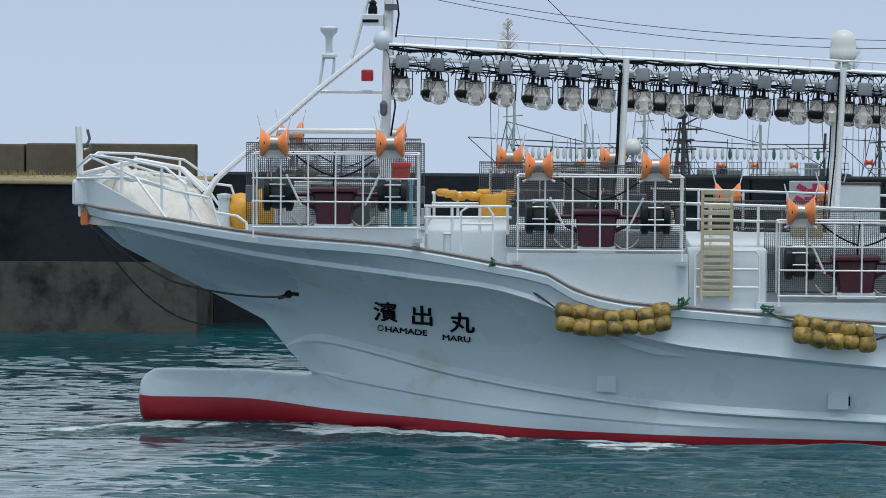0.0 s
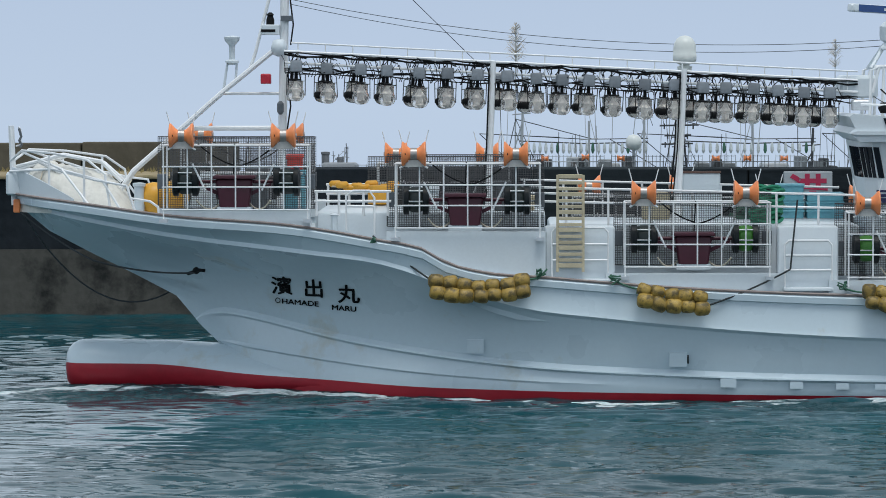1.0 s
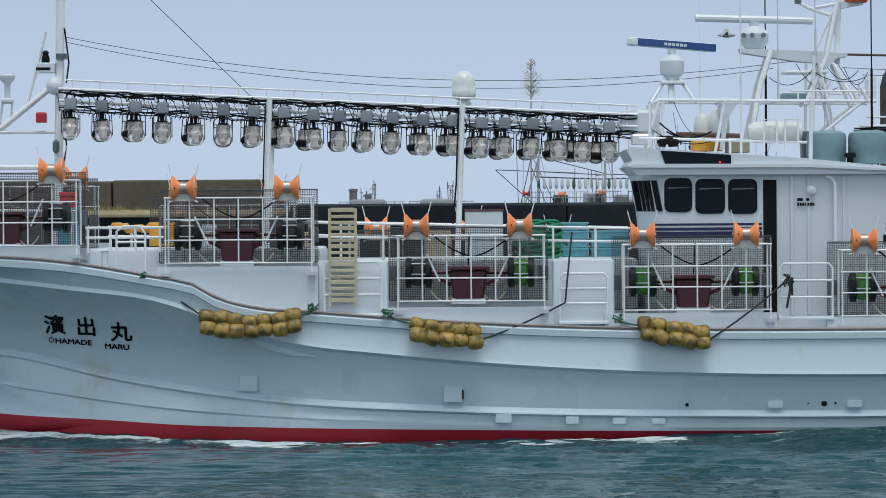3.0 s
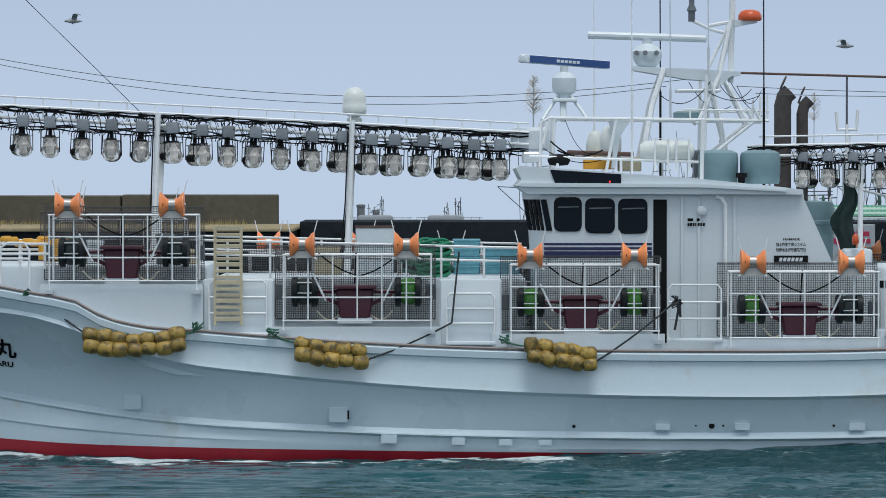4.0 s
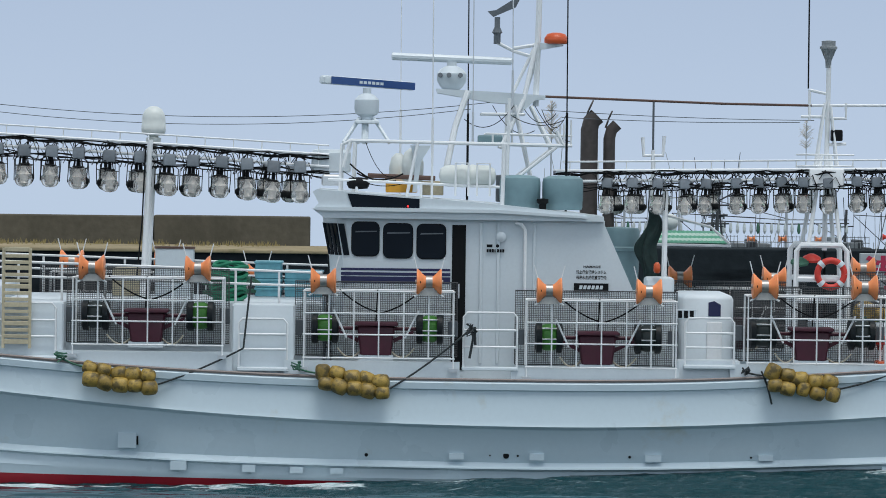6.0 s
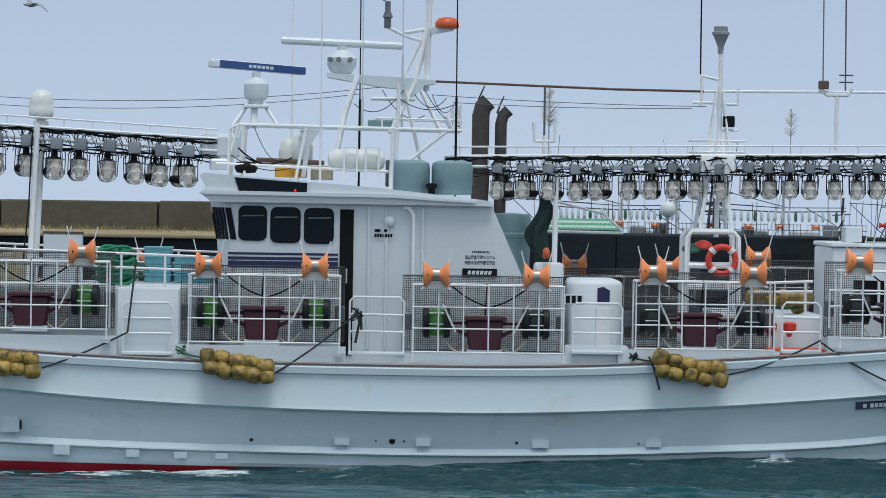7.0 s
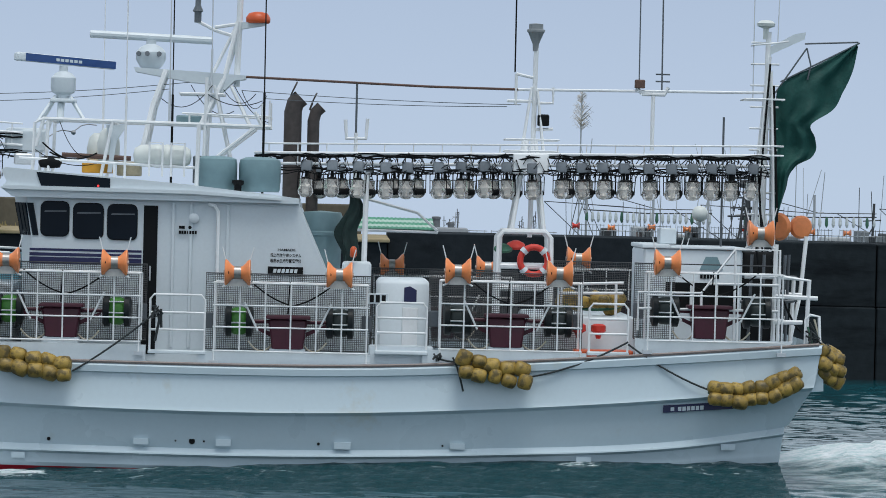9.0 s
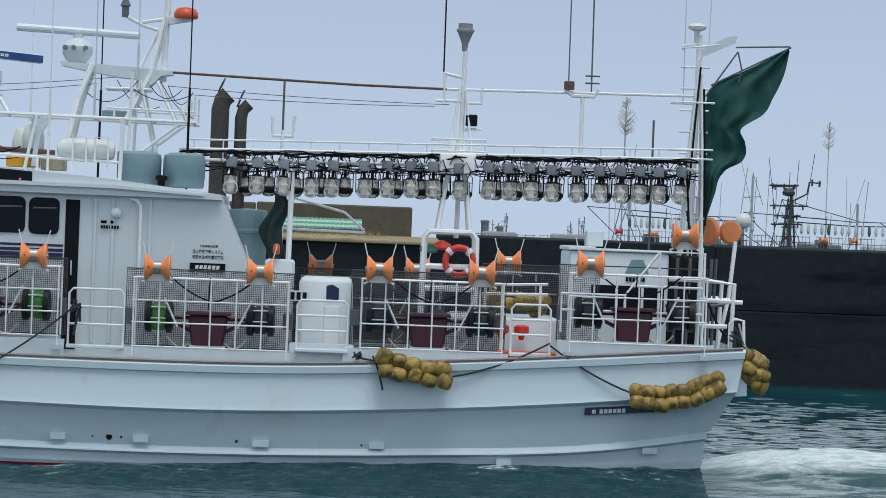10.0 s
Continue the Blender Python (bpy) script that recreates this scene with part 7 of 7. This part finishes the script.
    for k in range(16):
        u = rnd.uniform(-L * 0.9, L * 0.9)
        form = Form()
        form.box(u, u + rnd.uniform(0.12, 0.4), -0.8, 0.4, 1.88, 1.9 + rnd.uniform(0.2, 0.85), 0, 0.03)
        part("deck_gear", form, rnd.choice((BG_DARK, BG_WHITE, RUST, FAR_DECK)), b, "stowed deck gear")
    for k in range(10):
        u, h = rnd.uniform(-L, L), rnd.uniform(3.3, 4.6)
        form = Form()
        form.tube([(u, rnd.uniform(-0.6, 0.6), 1.9), (u + rnd.uniform(-0.1, 0.1), 0, h)], 0.009, 4)
        part("whip_aerial", form, rnd.choice((BG_DARK, BG_WHITE)), b)
    # a thin A-frame with its stays at the bow end
    for p, q in (((-L * 1.0, -0.3, 1.9), (-L * 0.82, 0, 3.75)), ((-L * 0.45, 0.3, 1.9), (-L * 0.82, 0, 3.75)), ((-L * 1.25, 0, 3.35), (-L * 0.3, 0, 3.25)), ((-L * 1.25, 0, 3.35), (-L * 0.75, 0, 2.3)),
                 ((-L * 0.82, 0, 3.75), (L * 0.1, 0, 3.2)), ((-L * 0.82, 0, 3.4), (-L * 0.6, 0, 2.1)), ((L * 0.3, 0, 3.2), (L * 0.95, 0, 2.3))):
        form = Form()
        form.tube([p, q], 0.012, 4)
        part("stay", form, BG_DARK, b)
    for k in range(int(length / 0.9)):
        u = -L * 0.85 + 0.9 * k
        form = Form()
        for z in (2.0, 2.15, 2.3, 2.45, 2.6, 2.75):
            form.tube([(u, -1.04, z), (u + 0.7, -1.04, z)], 0.008, 3)
        for j in range(8):
            form.tube([(u + 0.1 * j, -1.04, 1.9), (u + 0.1 * j, -1.04, 2.78)], 0.008, 3)
        part("rail_cage", form, rnd.choice((BG_WHITE, FAR_DECK, BG_DARK)), b, "pipe rail cage")
    return b


moored_boat(5.1, 50, 4.6, 1, 1.25, 22)
moored_boat(9.6, 50.5, 4.9, 2, 1.0, 20, "moored squid boat with orange pulleys beyond the wall")
moored_boat(14.6, 52, 4.6, 3, 1.05, 18)
moored_boat(19.6, 54, 5.0, 4, 1.0, 18, "moored squid boat with a crowded deck")


def work_boat(x, y, seed, stacks, label):
    """A low grey work boat close behind the wall: hull, house, stacks and thin masts that just show."""
    rnd = random.Random(seed)
    b = tagged(new("work_boat"), label, "boat", group="work boats behind the wall")
    b.matrix_basis = pose(x, y, 0)
    form = Form()
    rows = [[(1.9 * e * math.cos(q), w * max(-1, min(1, 1.5 * math.sin(q))), z) for q in (2 * math.pi * k / 20 for k in range(20))] for z, w, e in ((-0.5, 0.4, 0.85), (0.7, 0.75, 0.95), (1.3, 0.85, 1.0))]
    form.grid(rows, 0, closed=True)
    form.face(rows[-1])
    part("hull", form, FAR_GREY, b, smooth=40)
    form = Form()
    form.box(-0.6, 0.6, -0.5, 0.5, 1.28, 2.5, 0, 0.06, taper=(0.1, 0.1))
    form.box(-0.35, 0.45, -0.4, 0.4, 2.5, 2.78, 0, 0.05)
    part("deckhouse", form, FAR_GREY, b, smooth=30)
    for u, h, r in stacks:
        form = Form()
        form.lathe([(r, 2.4), (r, h - 0.06), (r * 1.15, h - 0.05), (r * 1.15, h), (r * 0.5, h + 0.01)], pose(u, 0, 0), 10)
        part("stack", form, FAR_STACK, b, "grey stack", smooth=40)
    for k in range(6):
        u, h = rnd.uniform(-0.1, 0.4), 2.9 + 0.33 * rnd.random()
        form = Form()
        form.tube([(u, rnd.uniform(-0.2, 0.2), 2.5), (u + rnd.uniform(-0.03, 0.03), 0, h)], 0.010, 5)
        for j in range(2):
            z = h - 0.1 - 0.14 * j * rnd.random()
            form.tube([(u - rnd.uniform(0.0, 0.06), 0, z), (u + rnd.uniform(0.0, 0.06), 0, z + rnd.uniform(-0.03, 0.03))], 0.007, 4)
        form.tube([(u, 0, h * 0.97), (u + rnd.uniform(-0.5, 0.5), 0, 2.6)], 0.004, 4)
        part("mast", form, rnd.choice((FAR_GREY, BG_DARK, FAR_GREY)), b)
    form = Form()
    form.tube([(-0.6, 0, 2.72), (0.9, 0, 2.72)], 0.008, 4)
    for k in range(9):
        form.tube([(-0.6 + 0.18 * k, 0, 2.4), (-0.6 + 0.18 * k, 0, 2.74)], 0.007, 4)
    part("rail", form, FAR_GREY, b)


FAR_GREY = material("far_grey_paint", (0.30, 0.32, 0.34), 0.6, vary=0.15, grain=12, broad=3)
FAR_STACK = material("far_stack_paint", (0.16, 0.17, 0.18), 0.6, vary=0.15, grain=12, broad=3)
work_boat(-0.85, 33.8, 5, ((-0.28, 3.02, 0.09), (0.06, 2.9, 0.07)), "small grey work boat with two stacks behind the wall")
work_boat(0.75, 34.0, 6, (), "small grey work boat with thin masts behind the wall")


def lattice_tower(x, y, z0, z1):
    t = tagged(new("lattice_mast"), "black lattice mast with radar bars on a moored boat", "mast")
    t.location = (x, y, 0)
    form = Form()
    form.tube([(0, 0, z0), (0.03, 0, z1 - 0.05)], 0.06, 7, r1=0.045)
    form.tube([(-0.28, -0.1, z0), (-0.05, 0, z1 - 0.35)], 0.03, 5)
    form.tube([(0.25, 0.1, z0), (0.06, 0, z1 - 0.45)], 0.03, 5)
    form.tube([(-0.14, 0, z0), (-0.1, 0, z1 - 0.6)], 0.022, 5)
    for k in range(7):
        z = z0 + (z1 - z0 - 0.6) * k / 7
        form.tube([(-0.22, 0, z), (0.2, 0, z + 0.02)], 0.016, 4)
    part("tower", form, BG_DARK, t)
    for z, a, b in ((z1, -0.58, 0.22), (z1 - 0.03, -0.5, 0.16), (z1 - 0.55, -0.55, 0.5), (z1 - 0.82, -0.42, 0.3), (z1 - 1.05, -0.5, 0.35)):
        form = Form()
        form.tube([(a, 0, z), (b, 0, z + 0.02)], 0.026, 5)
        for u in (0.12, 0.5, 0.86):
            form.tube([(a + (b - a) * u, 0, z - 0.09), (a + (b - a) * u, 0, z + 0.06)], 0.022, 4)
        part("radar_bar", form, BG_DARK, t)
    form = Form()
    form.lathe([(0.05, z1 - 0.28), (0.16, z1 - 0.25), (0.18, z1 - 0.17), (0.1, z1 - 0.06)], pose(-0.05, 0, 0), 9)
    form.tube([(0.05, 0, z1 - 0.42), (0.45, 0, z1 - 0.2), (0.5, 0, z1 + 0.12), (0.82, 0, z1 + 0.1)], 0.024, 5)
    form.tube([(0.58, 0, z1 + 0.02), (0.58, 0, z1 + 0.2)], 0.03, 5)
    form.tube([(0.78, 0, z1 + 0.0), (0.78, 0, z1 + 0.17)], 0.03, 5)
    part("lamp_arm", form, BG_DARK, t)
    for u, h in ((-0.62, 0.75), (0.2, 0.7), (0.62, 0.9), (-1.05, 0.35)):
        form = Form()
        form.tube([(u * 0.7, 0, z1 - 0.55), (u, 0, z1 + h)], 0.009, 4)
        part("whip_aerial", form, BG_DARK, t)


lattice_tower(7.65, 49, 1.7, 4.12)
form = Form()
form.tube([(6.4, 49, 1.8), (6.4, 49, 2.95)], 0.04, 7)
far_dome = tagged(part("radome_post", form, BG_WHITE), "white radome on a post of a moored boat", "radome")
form = Form()
form.lathe([(0.08, 2.92), (0.19, 2.98), (0.22, 3.08), (0.21, 3.2), (0.14, 3.3), (0.01, 3.34)], pose(6.4, 49, 0), 14)
part("dome", form, CREAM_DOME, far_dome, smooth=50)


def plume(x, y, z0, z1, size, seed):
    """A tall dry reed plume tied to a pole."""
    rnd = random.Random(seed)
    t = tagged(new("reed_plume"), "dry feathery bamboo plume on a thin pole", "plume")
    t.location = (x, y, 0)
    form = Form()
    form.tube([(0, 0, z0), (0.02, 0, z1)], 0.022, 5)
    part("pole", form, BG_WHITE, t)
    form = Form()
    for k in range(95):
        u = rnd.random()
        z = z1 - size * 1.25 + size * 1.35 * u
        a = rnd.uniform(0, 6.283)
        w = size * (0.38 * math.sin(math.pi * min(1, 0.25 + u * 0.75)) + 0.06) * rnd.uniform(0.4, 1)
        p = Vector((0.02, 0, z))
        m = p + Vector((math.cos(a) * w * 0.6, math.sin(a) * w * 0.6, w * 0.55))
        q = p + Vector((math.cos(a) * w, math.sin(a) * w, w * rnd.uniform(0.15, 0.75)))
        form.tube([p, m, q], 0.009, 3, r1=0.004)
        form.tube([m, m + Vector((math.cos(a + 0.7) * w * 0.35, 0, w * 0.3))], 0.008, 3, r1=0.003)
    part("plume", form, REED, t, "dry brown leaves")


plume(3.2, 50.5, 2.0, 6.3, 0.8, 1)
plume(18.2, 123.8, -0.2, 7.3, 1.0, 2)

# the framed sign on the harbour wall
SIGN_X, SIGN_Z = 9.46, 2.2
form = Form()
form.box(SIGN_X - 0.52, SIGN_X + 0.52, 28.04, 28.125, SIGN_Z - 0.48, SIGN_Z + 0.46, 0, 0.02)
sign = tagged(part("wall_sign", form, BG_WHITE), "white board with a large red painted character", "sign")
sign_text = bpy.data.curves.new("character", "FONT")
sign_text.body, sign_text.size, sign_text.offset, sign_text.extrude = "港", 0.86, 0.02, 0.006
tmp = new("character", sign_text)
bpy.context.view_layer.update()
me = bpy.data.meshes.new_from_object(tmp.evaluated_get(bpy.context.evaluated_depsgraph_get()))
bpy.data.objects.remove(tmp)
me.materials.clear()
me.materials.append(SIGN_RED)
ch = part("character", me, None, sign, "red painted character", at=pose(SIGN_X - 0.43, 28.032, SIGN_Z - 0.33, 90))

# dry grass on the quay's top edge
form = Form()
rnd = random.Random(6)
for k in range(900):
    x, y = rnd.uniform(-16, -2.4), rnd.choice((rnd.uniform(29.2, 29.95), rnd.uniform(27.5, 29.9)))
    if noise.noise((x * 0.5, y * 0.5, 2)) < -0.05:
        continue
    h = rnd.uniform(0.04, 0.13)
    d = rnd.uniform(-0.05, 0.05)
    form.face([(x - 0.015, y, 2.63), (x + 0.015, y, 2.63), (x + d, y, 2.64 + h)])
DRY_GRASS = material("dry_grass", (0.26, 0.21, 0.09), 0.9, vary=0.3, grain=5, broad=1)
tagged(part("dry_grass", form, DRY_GRASS), "tufts of dry grass on the quay top", "grass", kind="stuff")


# ---- gulls ----
GULL_GREY = material("gull_feathers", (0.33, 0.34, 0.35), 0.8, vary=0.15, grain=15, broad=4)


def gull():
    g = tagged(new("gull"), "grey-white gull gliding over the harbour", "bird", group="gulls")
    form = Form()
    form.lathe([(0.005, -0.24), (0.03, -0.17), (0.06, -0.05), (0.065, 0.05), (0.04, 0.15), (0.035, 0.2), (0.01, 0.25)], pose(0, 0, 0, 0, -90, 0), 9)
    form.v = [(x * 0.62, y * 0.62, z * 0.62) for x, y, z in form.v]
    part("body", form, GULL_GREY, g, smooth=60)
    for s in (-1, 1):
        form = Form()
        pts = [(0, 0.0, 0.02, 0.12), (0, s * 0.26, 0.13, 0.13), (0.02, s * 0.45, 0.12, 0.09), (0.09, s * 0.66, 0.04, 0.02)]
        rows = [[(x - c * 0.5, y, z), (x, y, z + 0.012), (x + c * 0.6, y, z - 0.004)] for x, y, z, c in pts]
        form.grid(rows)
        form.grid([[(x, y, z - 0.012) for x, y, z in r] for r in rows])
        form.v = [(x * 0.62, y * 0.62, z * 0.62) for x, y, z in form.v]
        part("wing", form, GULL_GREY, g, smooth=60)
    return g


gulls = [gull()]
gulls += [copy_thing(gulls[0], Matrix()) for _ in range(1)]


BOAT_ROWS = [
    (0.0, 0.495, 3.993, 1.80),
    (0.5, -0.653, 3.811, 1.78),
    (1.0, -1.771, 3.629, 0.67),
    (1.5, -2.862, 3.448, -0.23),
    (2.0, -3.927, 3.268, -0.85),
    (2.5, -4.971, 3.088, -1.06),
    (4.0, -7.996, 2.553, -0.23),
    (4.5, -8.978, 2.376, 0.20),
    (5.0, -9.951, 2.200, 0.44),
    (5.5, -10.917, 2.024, 0.60),
    (7.0, -13.805, 1.502, -0.15),
    (7.5, -14.773, 1.329, -0.24),
    (8.0, -15.747, 1.156, -0.26),
    (8.5, -16.730, 0.985, -0.33),
    (9.0, -17.726, 0.814, -0.30),
    (9.5, -18.737, 0.644, -0.51),
    (10.0, -19.764, 0.474, -0.86),
]

GULL_ROWS = [
    [(0.0, -3.2, 8.4, 10, 180), (2.0, 3.16, 5.71, 14, 170), (2.5, 4.72, 5.72, -12, 175), (4.0, 7.37, 5.87, 5, 165), (6.0, 13.0, 6.6, 0, 170), (10.0, 24.0, 9.0, 0, 170)],
    [(0.0, 1.0, 9.0, 0, 0), (2.5, -3.0, 7.4, 0, 10), (4.0, -5.3, 6.28, -8, 15), (4.7, -6.3, 7.3, -8, 20), (5.6, -7.3, 7.6, 0, 25), (7.0, -7.26, 6.61, 20, 40), (7.5, -7.55, 6.53, 20, 50), (9.0, -7.73, 4.5, -15, 100), (10.0, -8.6, 4.2, 0, 120)],
]


def motions():
    """Keys what moves."""
    walk(boat, [(q[0], pose(q[1], q[2], 0, q[3])) for q in BOAT_ROWS])
    for foam in (side_foam, wake_foam):
        walk(foam, [(q[0], pose(q[1], q[2], WATER_Z + 0.05)) for q in BOAT_ROWS])
    for bird, rows in zip(gulls, GULL_ROWS):
        walk(bird, [(t, pose(x, 10, z, roll, 0, turn)) for t, x, z, roll, turn in rows])


motions()
